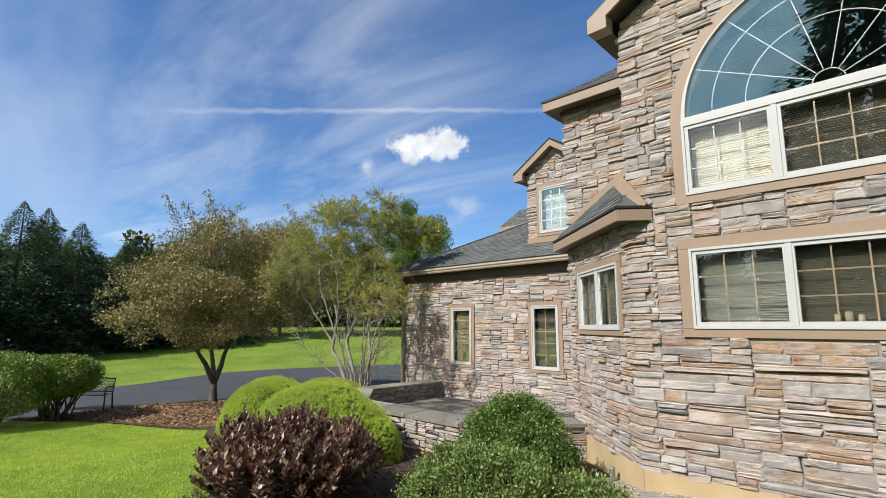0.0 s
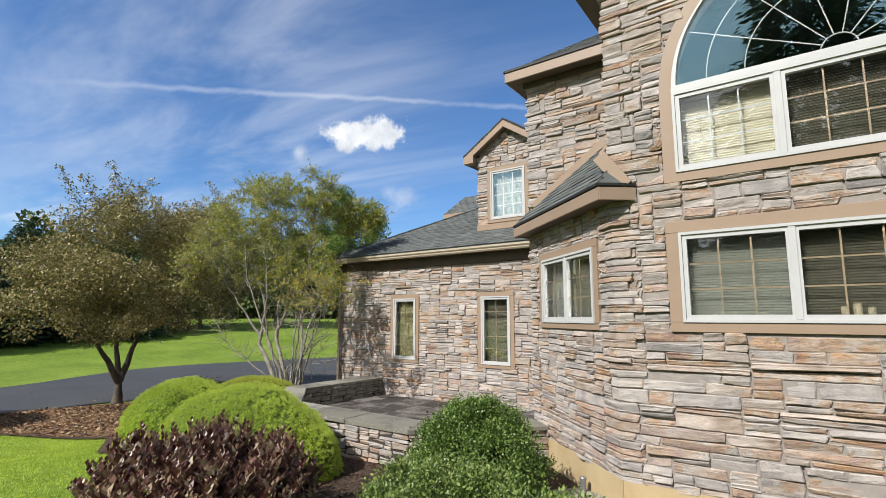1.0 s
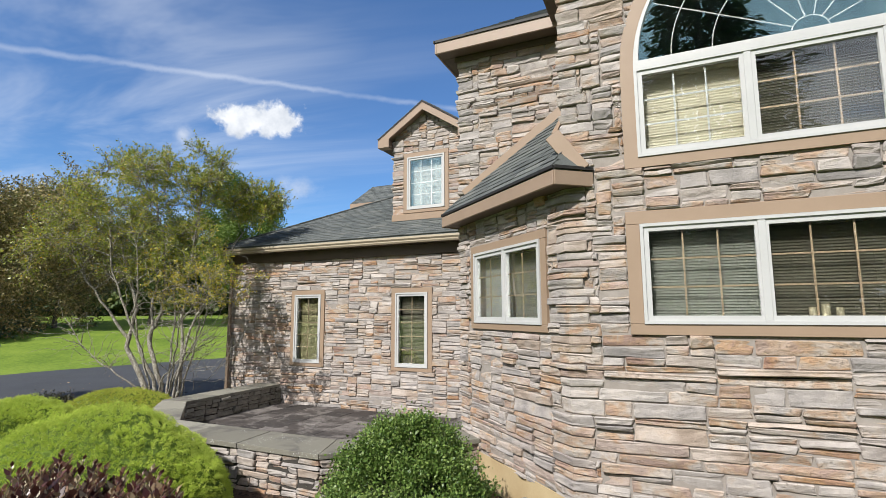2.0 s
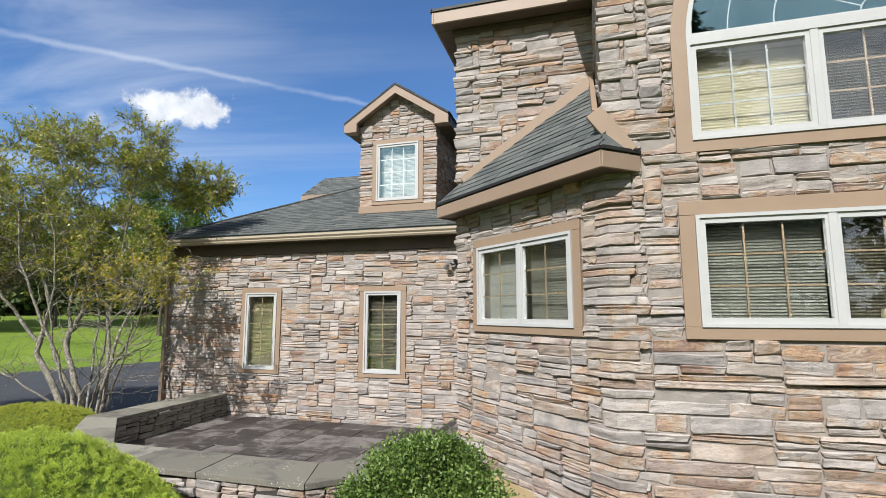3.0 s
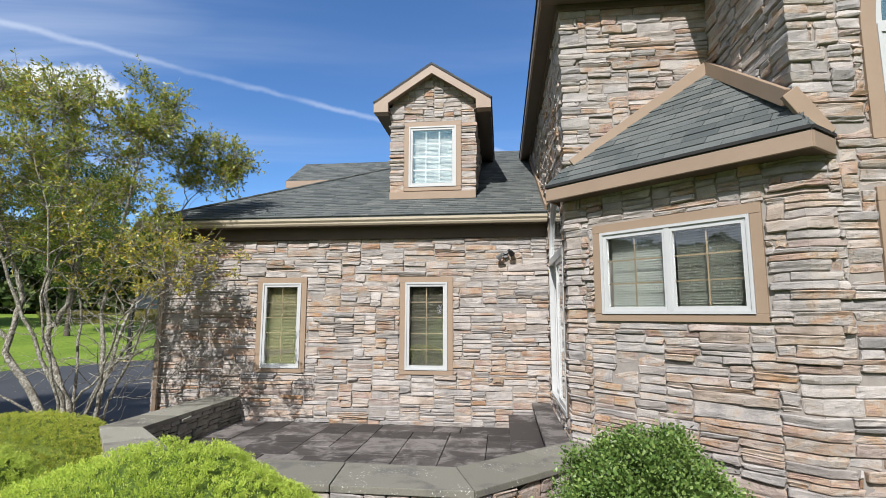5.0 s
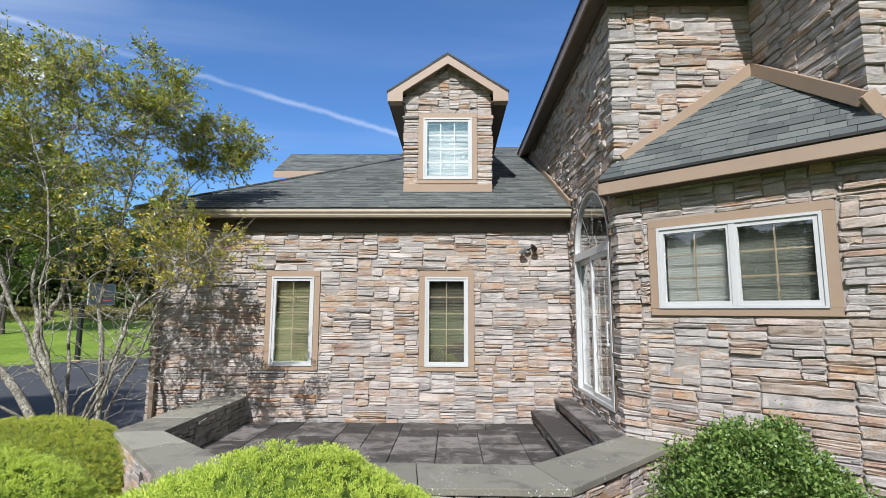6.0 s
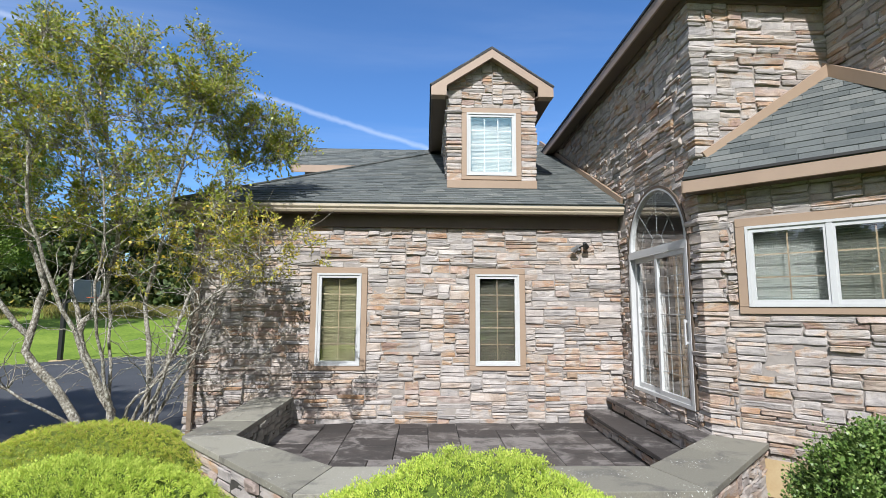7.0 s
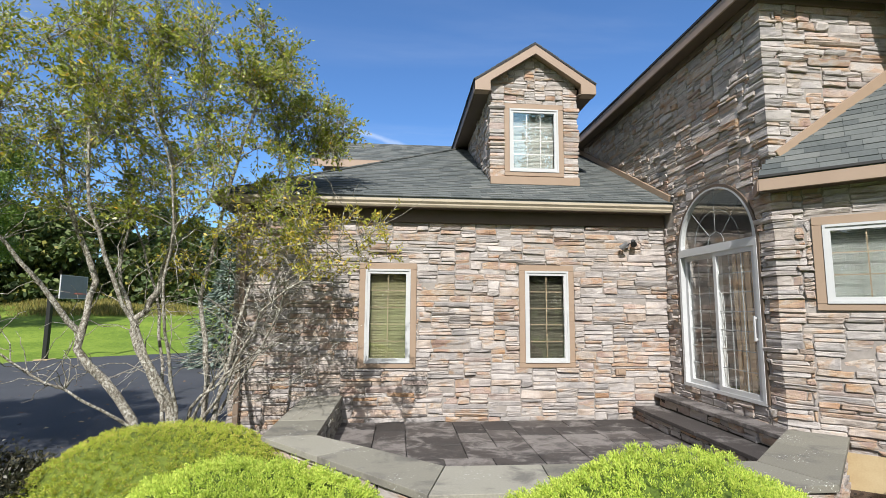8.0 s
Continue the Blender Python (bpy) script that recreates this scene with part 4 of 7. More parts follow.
s2 = sash(door, DXC - 0.03, DX1 - 0.055, DZ0 + 0.05, DSP - 0.06, 3, 7, PALEBAR, 0.065, -0.025, "sliding_panel", 0.006)
bm = bmesh.new()
strip(bm, [(DX1 - 0.085, 1.30), (DX1 - 0.085, 1.34), (DX1 - 0.085, 1.58), (DX1 - 0.085, 1.62)], -0.075, -0.058, 0.022)
box(bm, DX1 - 0.095, -0.06, 1.31, DX1 - 0.075, -0.024, 1.34)
box(bm, DX1 - 0.095, -0.06, 1.58, DX1 - 0.075, -0.024, 1.61)
part("handle", bm, WHITE, s2, "white pull handle")
fanlight(door, DXC, DSP + 0.03, DR, PALEBAR, (0.22, 0.62), 4, 0.22, 0.065, 0.008, GLASS)
bm = bmesh.new()
for k in range(9):
    strip(bm, [(DXC + 0.12 + k * 0.07 + 0.012 * (j % 2), 0.56 + j * 0.01) for j in range(2)] + [(DXC + 0.12 + k * 0.07, 2.5)], 0.20 + 0.03 * (k % 2), 0.215 + 0.03 * (k % 2), 0.075)
tagged(part("curtain", bm, CURTAIN, door, "tan curtain drawn to the side"))

# ---- wing roof ----
HIPX = -12.02
wing_roof = thing("roof_wing", "grey-green shingled hipped roof of the low wing", "roof", kind="structure")
apex = HIPX + (RIDGE_Y - ROOF_Y)
part("roof_deck", slab_poly([(HIPX, ROOF_Y, ROOF_Z), (-4.44, ROOF_Y, ROOF_Z), (-4.44, RIDGE_Y, RIDGE_Z), (apex, RIDGE_Y, RIDGE_Z)], 0.10), SHINGLE, wing_roof)
part("roof_deck", slab_poly([(HIPX, 2 * RIDGE_Y - ROOF_Y, ROOF_Z), (HIPX, ROOF_Y, ROOF_Z), (apex, RIDGE_Y, RIDGE_Z)], 0.10), SHINGLE, wing_roof)
part("roof_deck", slab_poly([(-4.44, 2 * RIDGE_Y - ROOF_Y, ROOF_Z), (HIPX, 2 * RIDGE_Y - ROOF_Y, ROOF_Z), (apex, RIDGE_Y, RIDGE_Z), (-4.44, RIDGE_Y, RIDGE_Z)], 0.10), SHINGLE, wing_roof)
m = slope_frame((HIPX, ROOF_Y, ROOF_Z + 0.004), (1, 0, 0), (0, 1, PITCH))
k = math.sqrt(1 + PITCH ** 2)
shingle_jobs.append((wing_roof, m, -4.46 - HIPX, (RIDGE_Y - ROOF_Y) * k, lambda v, k=k: max(0, v / k) + 0.02, lambda v: -4.46 - HIPX, (-7.5, 10.1, 3.5), 5))
# hip capping
for i in range(24):
    a = 0.24 * i
    p = Vector((HIPX + a, ROOF_Y + a, ROOF_Z + PITCH * a + 0.012))
    q = p + Vector((0.26, 0.26, PITCH * 0.26))
    part("hip_cap", beam(p + Vector((0, 0, 0.014)), q + Vector((0, 0, 0.006)), 0.2, 0.03, r=0.004), SHINGLE, wing_roof)
# gutter, frieze and soffit
bm = bmesh.new()
prof = [(0.0, 0.0), (-0.055, 0.0), (-0.075, 0.03), (-0.075, 0.05), (-0.105, 0.085), (-0.105, 0.125), (-0.095, 0.125), (-0.095, 0.09), (-0.06, 0.02), (-0.012, 0.012), (-0.012, 0.12), (0.0, 0.12)]
a = [bm.verts.new((HIPX - 0.05, ROOF_Y + 0.06 + y, 3.335 + z)) for y, z in prof]
b = [bm.verts.new((-4.49, ROOF_Y + 0.06 + y, 3.335 + z)) for y, z in prof]
for i in range(len(prof)):
    j = (i + 1) % len(prof)
    bm.faces.new((a[i], a[j], b[j], b[i]))
bm.faces.new(a)
bm.faces.new(b[::-1])
part("gutter", bm, GUTTER, wing_roof, "cream metal eaves gutter")
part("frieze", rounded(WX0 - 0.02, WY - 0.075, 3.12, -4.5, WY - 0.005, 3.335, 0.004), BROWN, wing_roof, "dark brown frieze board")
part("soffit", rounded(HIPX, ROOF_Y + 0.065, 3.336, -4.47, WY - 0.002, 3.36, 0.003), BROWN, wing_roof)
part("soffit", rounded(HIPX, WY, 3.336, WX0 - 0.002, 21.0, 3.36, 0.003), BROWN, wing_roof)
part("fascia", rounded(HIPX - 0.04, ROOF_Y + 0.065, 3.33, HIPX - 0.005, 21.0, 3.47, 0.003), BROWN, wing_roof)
# trim where the roof meets the tower
part("flashing_board", beam((-4.50, ROOF_Y, wing_roof_z(ROOF_Y) + 0.13), (-4.50, RIDGE_Y, RIDGE_Z + 0.13), 0.05, 0.13), TRIM, wing_roof)

# rear gable of the wing
rear = thing("roof_rear", "grey-green shingled rear roof with tan fascia", "roof", kind="structure")
RY0, RY1, RZ0, RZ1, RX0, RX1 = 15.2, 16.6, 5.62, 6.54, -11.5, -6.0
part("roof_deck", slab_poly([(RX0, RY0, RZ0), (RX1, RY0, RZ0), (RX1, RY1, RZ1), (RX0, RY1, RZ1)], 0.08), SHINGLE, rear)
part("roof_deck", slab_poly([(RX1, 2 * RY1 - RY0, RZ0), (RX0, 2 * RY1 - RY0, RZ0), (RX0, RY1, RZ1), (RX1, RY1, RZ1)], 0.08), SHINGLE, rear)
part("fascia", beam((RX0, RY0 - 0.02, RZ0 - 0.01), (RX1, RY0 - 0.02, RZ0 - 0.01), 0.03, 0.2), FASCIA, rear)
part("fascia", beam((RX0 - 0.02, RY0, RZ0 - 0.01), (RX0 - 0.02, RY1, RZ1 - 0.01), 0.03, 0.2), FASCIA, rear)
bm = bmesh.new()
box(bm, RX0 + 0.3, RY0 + 0.3, 3.6, RX1, 2 * RY1 - RY0 - 0.3, RZ0)
part("wall", bm, MORTAR, rear)
m2 = slope_frame((RX0, RY0, RZ0 + 0.004), (1, 0, 0), (0, RY1 - RY0, RZ1 - RZ0))
shingle_jobs.append((rear, m2, RX1 - RX0, math.hypot(RY1 - RY0, RZ1 - RZ0), lambda v: 0.0, lambda v: RX1 - RX0, (-11, 15, 6), 6))

# ---- dormer ----
dormer = thing("dormer", "stone-faced gabled dormer with white window", "dormer", kind="structure")
DXM, DHW, DEZ, DPZ = -6.595, 0.83, 5.955, 6.72
def dz(x):
    return DEZ - 0.22 + 0.62 * (1.16 - abs(x - DHW))
front = [(0, 3.9), (2 * DHW, 3.9), (2 * DHW, dz(2 * DHW) + 0.10), (DHW, dz(DHW) + 0.13), (0, dz(0) + 0.10)]
DWIN = (0.355, 1.295, 4.245, 5.475)
dm = wall_frame(DXM - DHW, 11.08, 1, 0)
bm = panel([front, rect(*DWIN)], 0.0, 0.2)
bm.transform(dm)
dorm_wall = part("wall", bm, MORTAR, dormer)
dorm_left, dorm_right = wall_frame(DXM - DHW, 15.0, 0, -1), wall_frame(DXM + DHW, 11.08, 0, 1)
turn_l = corner_stones(dorm_wall, dorm_left, 15.0 - 11.08, dm, 4.14, dz(0) - 0.03, 105, ((0.15, 0.25), (0.30, 0.25), (0.20, 0.25)))
turn_r = corner_stones(dorm_wall, dm, 2 * DHW, dorm_right, 4.14, dz(0) - 0.03, 106, ((0.25, 0.15), (0.25, 0.30), (0.25, 0.20)))
st = cut_above(pack(2 * DHW, 4.12, dz(DHW) + 0.09, 71, 3, 9, turn_l, turn_r), lambda x: dz(x) + 0.09)
st = cut_rect(st, DWIN[0] - CASE, DWIN[1] + CASE, DWIN[2] - CASE - 0.02, DWIN[3] + CASE)
facings.append((dorm_wall, dm, st, (-6.6, 11, 5)))
for sx, fm in ((-1, dorm_left), (1, dorm_right)):
    bm = panel([rect(0, 15.0 - 11.08, 4.0, dz(0) + 0.02)], 0.002, 0.2)
    bm.transform(fm)
    wl = part("wall", bm, MORTAR, dormer)
    st = pack(15.0 - 11.08, 4.05, dz(0) - 0.02, 72 + sx, 3, 9, turn_r if sx > 0 else (), turn_l if sx < 0 else ())
    st = cut_below(st, (lambda x: wing_roof_z(15.0 - x) + 0.06) if sx < 0 else (lambda x: wing_roof_z(11.08 + x) + 0.06))
    facings.append((wl, fm, st, (-6.6, 11, 5)))
part("base_board", rounded(DXM - DHW - 0.02, 11.005, 3.99, DXM + DHW + 0.02, 11.075, 4.14, 0.004), TRIM, dormer)
# closed pale blind added for the paleness of clouds reflected in this pane
window("window_6", dm, *DWIN, (), 3, 4, WHITE, "white dormer window with tan trim reflecting the sky", (0,), (84,), slats=(BLIND_LIT,), glass=COATED)
DY0 = 10.86


def gable_board(xm, half, ez, pz, deep, foot, ret):
    """The front of a gable: two rake boards and their boxed feet in one outline."""
    s = (pz - ez) / half
    drop = deep * math.sqrt(1 + s * s)
    right = [(half, ez), (half, ez - foot), (half - ret, ez - foot), (half - ret, ez + s * ret - drop)]
    return [(xm, pz)] + [(xm + x, z) for x, z in right] + [(xm, pz - drop)] + [(xm - x, z) for x, z in right[::-1]]


part("rake_board", panel([gable_board(DXM, 1.16, DEZ - 0.03, DPZ - 0.03, 0.155, 0.185, 0.29)], DY0, DY0 + 0.04), FASCIA, dormer)
for sx in (-1, 1):
    tip, top = (DXM + sx * 1.16, DEZ), (DXM, DPZ)
    yb0, yb1 = ROOF_Y + (tip[1] - ROOF_Z) / PITCH, ROOF_Y + (top[1] - ROOF_Z) / PITCH
    pts = [(tip[0], DY0, tip[1]), (top[0], DY0, top[1]), (top[0], yb1, top[1]), (tip[0], yb0, tip[1])]
    part("roof_deck", slab_poly(pts if sx < 0 else pts[::-1], 0.05), EDGE, dormer, "dark-edged shingled dormer roof")
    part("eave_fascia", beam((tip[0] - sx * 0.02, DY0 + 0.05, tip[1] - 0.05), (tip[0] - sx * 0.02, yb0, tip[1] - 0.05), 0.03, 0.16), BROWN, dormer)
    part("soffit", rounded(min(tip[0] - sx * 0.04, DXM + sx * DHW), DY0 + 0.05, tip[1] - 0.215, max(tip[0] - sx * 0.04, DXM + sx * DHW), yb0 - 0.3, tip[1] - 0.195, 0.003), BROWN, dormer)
    # boxed return at the foot of the rake
    part("eave_return", rounded(min(tip[0], DXM + sx * (DHW + 0.06)), DY0 + 0.045, tip[1] - 0.219, max(tip[0], DXM + sx * (DHW + 0.06)), DY0 + 0.20, tip[1] - 0.045, 0.003), FASCIA, dormer)
    sp_ = [(tip[0], DY0 + 0.045, tip[1] - 0.055), (top[0], DY0 + 0.045, top[1] - 0.055), (top[0], 11.12, top[1] - 0.055), (tip[0], 11.12, tip[1] - 0.055)]
    part("soffit", slab_poly(sp_ if sx < 0 else sp_[::-1], 0.125), FASCIA, dormer)
    md = slope_frame((tip[0], DY0 if sx < 0 else DY0, tip[1] + 0.004), (0, 1, 0) if sx > 0 else (0, -1, 0), (-sx * 1.16, 0, DPZ - DEZ))
    if sx < 0:
        shingle_jobs.append((dormer, md, 1, math.hypot(1.16, DPZ - DEZ), lambda v: -4.5, lambda v: 0.0, (-7, 11, 6), 8))
    else:
        shingle_jobs.append((dormer, md, 1, math.hypot(1.16, DPZ - DEZ), lambda v: 0.0, lambda v: 4.5, (-6, 11, 6), 9))

# ---- small roof over the slanting wall ----
small = thing("roof_slanting", "small grey-green shingled roof with tan fascia", "roof", kind="structure")
n_out = Vector((-(TY - CY), -(CX - WX1), 0)).normalized()
u_d = Vector((CX - WX1, CY - TY, 0)).normalized()
EL = Vector((WX1, TY, 3.335)) + n_out * 0.24 - u_d * 0.12
ER = Vector((CX, CY, 3.335)) + n_out * 0.24 + u_d * 0.15
TOP = Vector((CX - 0.02, TY - 0.02, 4.78))
RT = Vector((-2.38, CY - 0.01, 3.335))
LT = Vector((WX1 - 0.06, TY + 0.02, 3.52))
CM = Vector((CX - 0.03, CY - 0.03, 3.60))
part("roof_deck", slab_poly([EL, ER, CM, TOP, LT], 0.05), SHINGLE, small)
part("roof_deck", slab_poly([ER, RT, CM + Vector((0.03, 0.02, 0.01))], 0.05), SHINGLE, small)
ms = slope_frame(EL + Vector((0, 0, 0.006)), u_d, TOP - EL)
inv = ms.inverted()
lt, tp, er, cm = (inv @ p for p in (LT, TOP, ER, CM))
shingle_jobs.append((small, ms, er.x, tp.y,
                     lambda v, lt=lt, tp=tp: (lt.x * v / max(lt.y, 0.01) if v < lt.y else lt.x + (tp.x - lt.x) * (v - lt.y) / (tp.y - lt.y)),
                     lambda v, er=er, cm=cm, tp=tp: (er.x + (cm.x - er.x) * v / cm.y if v < cm.y else cm.x + (tp.x - cm.x) * (v - cm.y) / (tp.y - cm.y)), (-3.5, 7, 3.5), 10))
dz_ = Vector((0, 0, -0.045))
part("fascia", beam(EL + dz_, ER + dz_, 0.03, 0.145), FASCIA, small)
part("fascia", beam(ER + dz_, RT + dz_, 0.03, 0.145), FASCIA, small)
part("fascia", beam(LT + dz_ + Vector((0, 0.2, -0.185)), EL + dz_, 0.03, 0.145), FASCIA, small)
part("drip_edge", beam(EL + Vector((0, 0, 0.004)) + n_out * 0.012, ER + Vector((0, 0, 0.004)) + n_out * 0.012, 0.03, 0.034, r=0.002), EDGE, small)
part("drip_edge", beam(ER + Vector((0, 0, 0.004)), RT + Vector((0, 0, 0.004)), 0.05, 0.034, r=0.002), EDGE, small)
part("soffit", slab_poly([Vector((p.x, p.y, 3.165)) for p in (EL, ER, RT, Vector((CX, CY, 0)), Vector((WX1, TY, 0)))], 0.015), BROWN, small)
part("trim_board", beam(LT + Vector((0.10, -0.06, 0.16)), TOP + Vector((0, -0.05, 0.13)), 0.05, 0.15), TRIM, small)
part("trim_board", beam(TOP + Vector((-0.05, 0, 0.13)), CM + Vector((-0.05, -0.03, 0.15)), 0.05, 0.15), TRIM, small)
part("trim_board", beam(CM + Vector((0.0, -0.05, 0.16)), RT + Vector((-0.02, -0.06, 0.02)), 0.05, 0.16), TRIM, small)

# ---- tower roof ----
tower = thing("roof_tower", "grey-green shingled tower roof with tan fascia", "roof", kind="structure")
TX0, TY0 = WX1 - 0.26, TY - 0.26
rise = 3.0
part("roof_deck", slab_poly([(TX0, TY0, EAVE_T), (6.3, TY0, EAVE_T), (2.5, TY0 + 4.2, EAVE_T + rise), (TX0 + 4.2, TY0 + 4.2, EAVE_T + rise)], 0.06), SHINGLE, tower)
part("roof_deck", slab_poly([(TX0, 16.2, EAVE_T), (TX0, TY0, EAVE_T), (TX0 + 4.2, TY0 + 4.2, EAVE_T + rise)], 0.06), SHINGLE, tower)
part("roof_deck", slab_poly([(6.3, 16.2, EAVE_T), (TX0, 16.2, EAVE_T), (TX0 + 4.2, TY0 + 4.2, EAVE_T + rise), (2.5, TY0 + 4.2, EAVE_T + rise)], 0.06), SHINGLE, tower)
mt = slope_frame((TX0, TY0, EAVE_T + 0.004), (1, 0, 0), (0, 4.2, rise))
kt = math.hypot(1, rise / 4.2)
shingle_jobs.append((tower, mt, 3, 2.2, lambda v, kt=kt: max(0, v / kt), lambda v: 2.4, (-4, 7.6, 6), 12))
part("fascia", beam((TX0, TY0 - 0.012, EAVE_T - 0.03), (CX - 0.02, TY0 - 0.012, EAVE_T - 0.03), 0.03, 0.17), FASCIA, tower)
part("fascia", beam((TX0 - 0.012, 16.2, EAVE_T - 0.03), (TX0 - 0.012, TY0 - 0.03, EAVE_T - 0.03), 0.03, 0.17), FASCIA, tower)
part("drip_edge", beam((TX0 - 0.03, TY0 - 0.03, EAVE_T + 0.008), (CX - 0.02, TY0 - 0.03, EAVE_T + 0.008), 0.03, 0.04, r=0.002), EDGE, tower)
part("drip_edge", beam((TX0 - 0.03, 16.2, EAVE_T + 0.008), (TX0 - 0.03, TY0 - 0.045, EAVE_T + 0.008), 0.03, 0.04, r=0.002), EDGE, tower)
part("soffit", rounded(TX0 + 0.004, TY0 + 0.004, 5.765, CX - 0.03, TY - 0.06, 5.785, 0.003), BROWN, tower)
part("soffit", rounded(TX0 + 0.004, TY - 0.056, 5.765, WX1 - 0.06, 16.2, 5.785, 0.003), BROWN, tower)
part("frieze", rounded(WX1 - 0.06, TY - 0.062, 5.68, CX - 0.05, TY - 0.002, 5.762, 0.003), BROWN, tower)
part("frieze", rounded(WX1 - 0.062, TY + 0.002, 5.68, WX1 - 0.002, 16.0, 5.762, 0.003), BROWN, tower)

# ---- front gable roof ----
gable = thing("roof_front", "grey-green shingled front gable roof with tan rake boards", "roof", kind="structure")
part("rake_board", panel([gable_board(GX, GR + 0.33, EAVE_G + 0.07, EAVE_G + 0.07 + 0.6 * (GR + 0.33), 0.17, 0.21, 0.27)], CY - 0.29, CY - 0.25), FASCIA, gable)
for sx in (-1, 1):
    tip, top = (GX + sx * (GR + 0.33), EAVE_G + 0.10), (GX, EAVE_G + 0.10 + 0.6 * (GR + 0.33))
    pts = [(tip[0], CY - 0.28, tip[1]), (top[0], CY - 0.28, top[1]), (top[0], 12.0, top[1]), (tip[0], 12.0, tip[1])]
    part("roof_deck", slab_poly(pts if sx < 0 else pts[::-1], 0.06), SHINGLE, gable)
    part("eave_return", rounded(min(tip[0], tip[0] - sx * 0.26), CY - 0.248, tip[1] - 0.238, max(tip[0], tip[0] - sx * 0.26), CY - 0.06, tip[1] - 0.04, 0.004), FASCIA, gable)
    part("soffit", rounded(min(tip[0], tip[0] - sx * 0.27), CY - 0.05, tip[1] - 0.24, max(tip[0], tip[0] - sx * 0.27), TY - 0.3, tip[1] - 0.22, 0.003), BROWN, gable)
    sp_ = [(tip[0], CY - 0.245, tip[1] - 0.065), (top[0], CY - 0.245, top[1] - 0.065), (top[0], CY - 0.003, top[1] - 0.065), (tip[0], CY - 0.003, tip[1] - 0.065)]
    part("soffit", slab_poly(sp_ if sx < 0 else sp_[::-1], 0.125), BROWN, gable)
    part("eave_fascia", beam((tip[0] - sx * 0.01, CY - 0.24, tip[1] - 0.04), (tip[0] - sx * 0.01, TY - 0.3, tip[1] - 0.04), 0.03, 0.17), FASCIA, gable)

# ---- patio ----
OUT = [(-10.525, WY), (-10.525, 7.875), (-8.835, 6.08), (-5.535, 6.08), (-4.09, 7.50)]
INN = [(-9.995, WY), (-9.995, 7.885), (-8.67, 6.705), (-5.73, 6.67), (-4.52, 7.85)]
bm = bmesh.new()
vs = [bm.verts.new((x, y, PATIO - 0.06)) for x, y in [(-10.0, WY - 0.01), (-10.0, 7.7), (-8.7, 6.4), (-5.55, 6.4), (-4.47, 7.5), (-4.47, WY - 0.01)]]
bm.faces.new(vs)
got = bmesh.ops.extrude_face_region(bm, geom=bm.faces[:])
bmesh.ops.translate(bm, verts=[g for g in got["geom"] if isinstance(g, bmesh.types.BMVert)], vec=(0, 0, -0.5))
patio = solid("patio_floor", bm, MORTAR, "patio of dark bluestone slabs with worn stains", "patio", "structure")


def inside(x, y, poly):
    hit = False
    for (x0, y0), (x1, y1) in zip(poly, poly[1:] + poly[:1]):
        if (y0 > y) != (y1 > y) and x < (x1 - x0) * (y - y0) / (y1 - y0) + x0:
            hit = not hit
    return hit


def pave(length, depth, seed):
    """Slabs of mixed sizes without long joints."""
    rng, out = random.Random(seed), []
    cols, full = round(length / 0.15), round(depth / 0.15)
    top = [0] * cols
    while min(top) < full:
        low = min(top)
        i = top.index(low)
        j = i
        while j < cols and top[j] == low:
            j += 1
        w = rng.choice((3, 4, 4, 5, 6))
        if j - i - w < 3:
            w = j - i if j - i <= 7 else (j - i) // 2
        h = min(rng.choice((2, 3, 3, 4)), full - low)
        out.append((i * 0.15, low * 0.15, w * 0.15, h * 0.15))
        for k in range(i, i + w):
            top[k] = low + h
    return out


seat_wall = thing("seat_wall", "low ledge-stone seat wall with grey capstones round the patio", "wall", kind="structure")
for (a, b), (c, d) in zip(zip(OUT, OUT[1:]), zip(INN, INN[1:])):
    bm = bmesh.new()
    lo = [bm.verts.new((x, y, -0.9)) for x, y in (a, b, d, c)]
    hi = [bm.verts.new((x, y, CAPZ - 0.062)) for x, y in (a, b, d, c)]
    bm.faces.new(lo[::-1])
    bm.faces.new(hi)
    for i in range(4):
        bm.faces.new((lo[i], lo[(i + 1) % 4], hi[(i + 1) % 4], hi[i]))
    # the core stands a little inside the faced stones
    mid = sum((v.co for v in lo), Vector()) / 4
    for v in bm.verts:
        v.co.x += (mid.x - v.co.x) * 0.02 + 0.0
        v.co += Vector((mid.x - v.co.x, mid.y - v.co.y, 0)).normalized() * 0.03
    core = part("core", bm, DRYJOINT, seat_wall)
    L = math.hypot(b[0] - a[0], b[1] - a[1])
    fm = wall_frame(a[0], a[1], b[0] - a[0], b[1] - a[1]) @ pose(0, 0.045, 0)
    if L > 0.5:
        facings.append((core, fm, pack(L, -0.55, CAPZ - 0.065, int(L * 100), 3, 10), (-7, 6, 0), None, -0.012))
    # inner face: stones coloured darker for the side turned from the sun
    L2 = math.hypot(d[0] - c[0], d[1] - c[1])
    fm = wall_frame(d[0], d[1], c[0] - d[0], c[1] - d[1]) @ pose(0, 0.03, 0)
    facings.append((core, fm, pack(L2, PATIO - 0.02, CAPZ - 0.065, int(L2 * 90), 3, 9), (-9, 9, 0), SHADESTONE, -0.012))


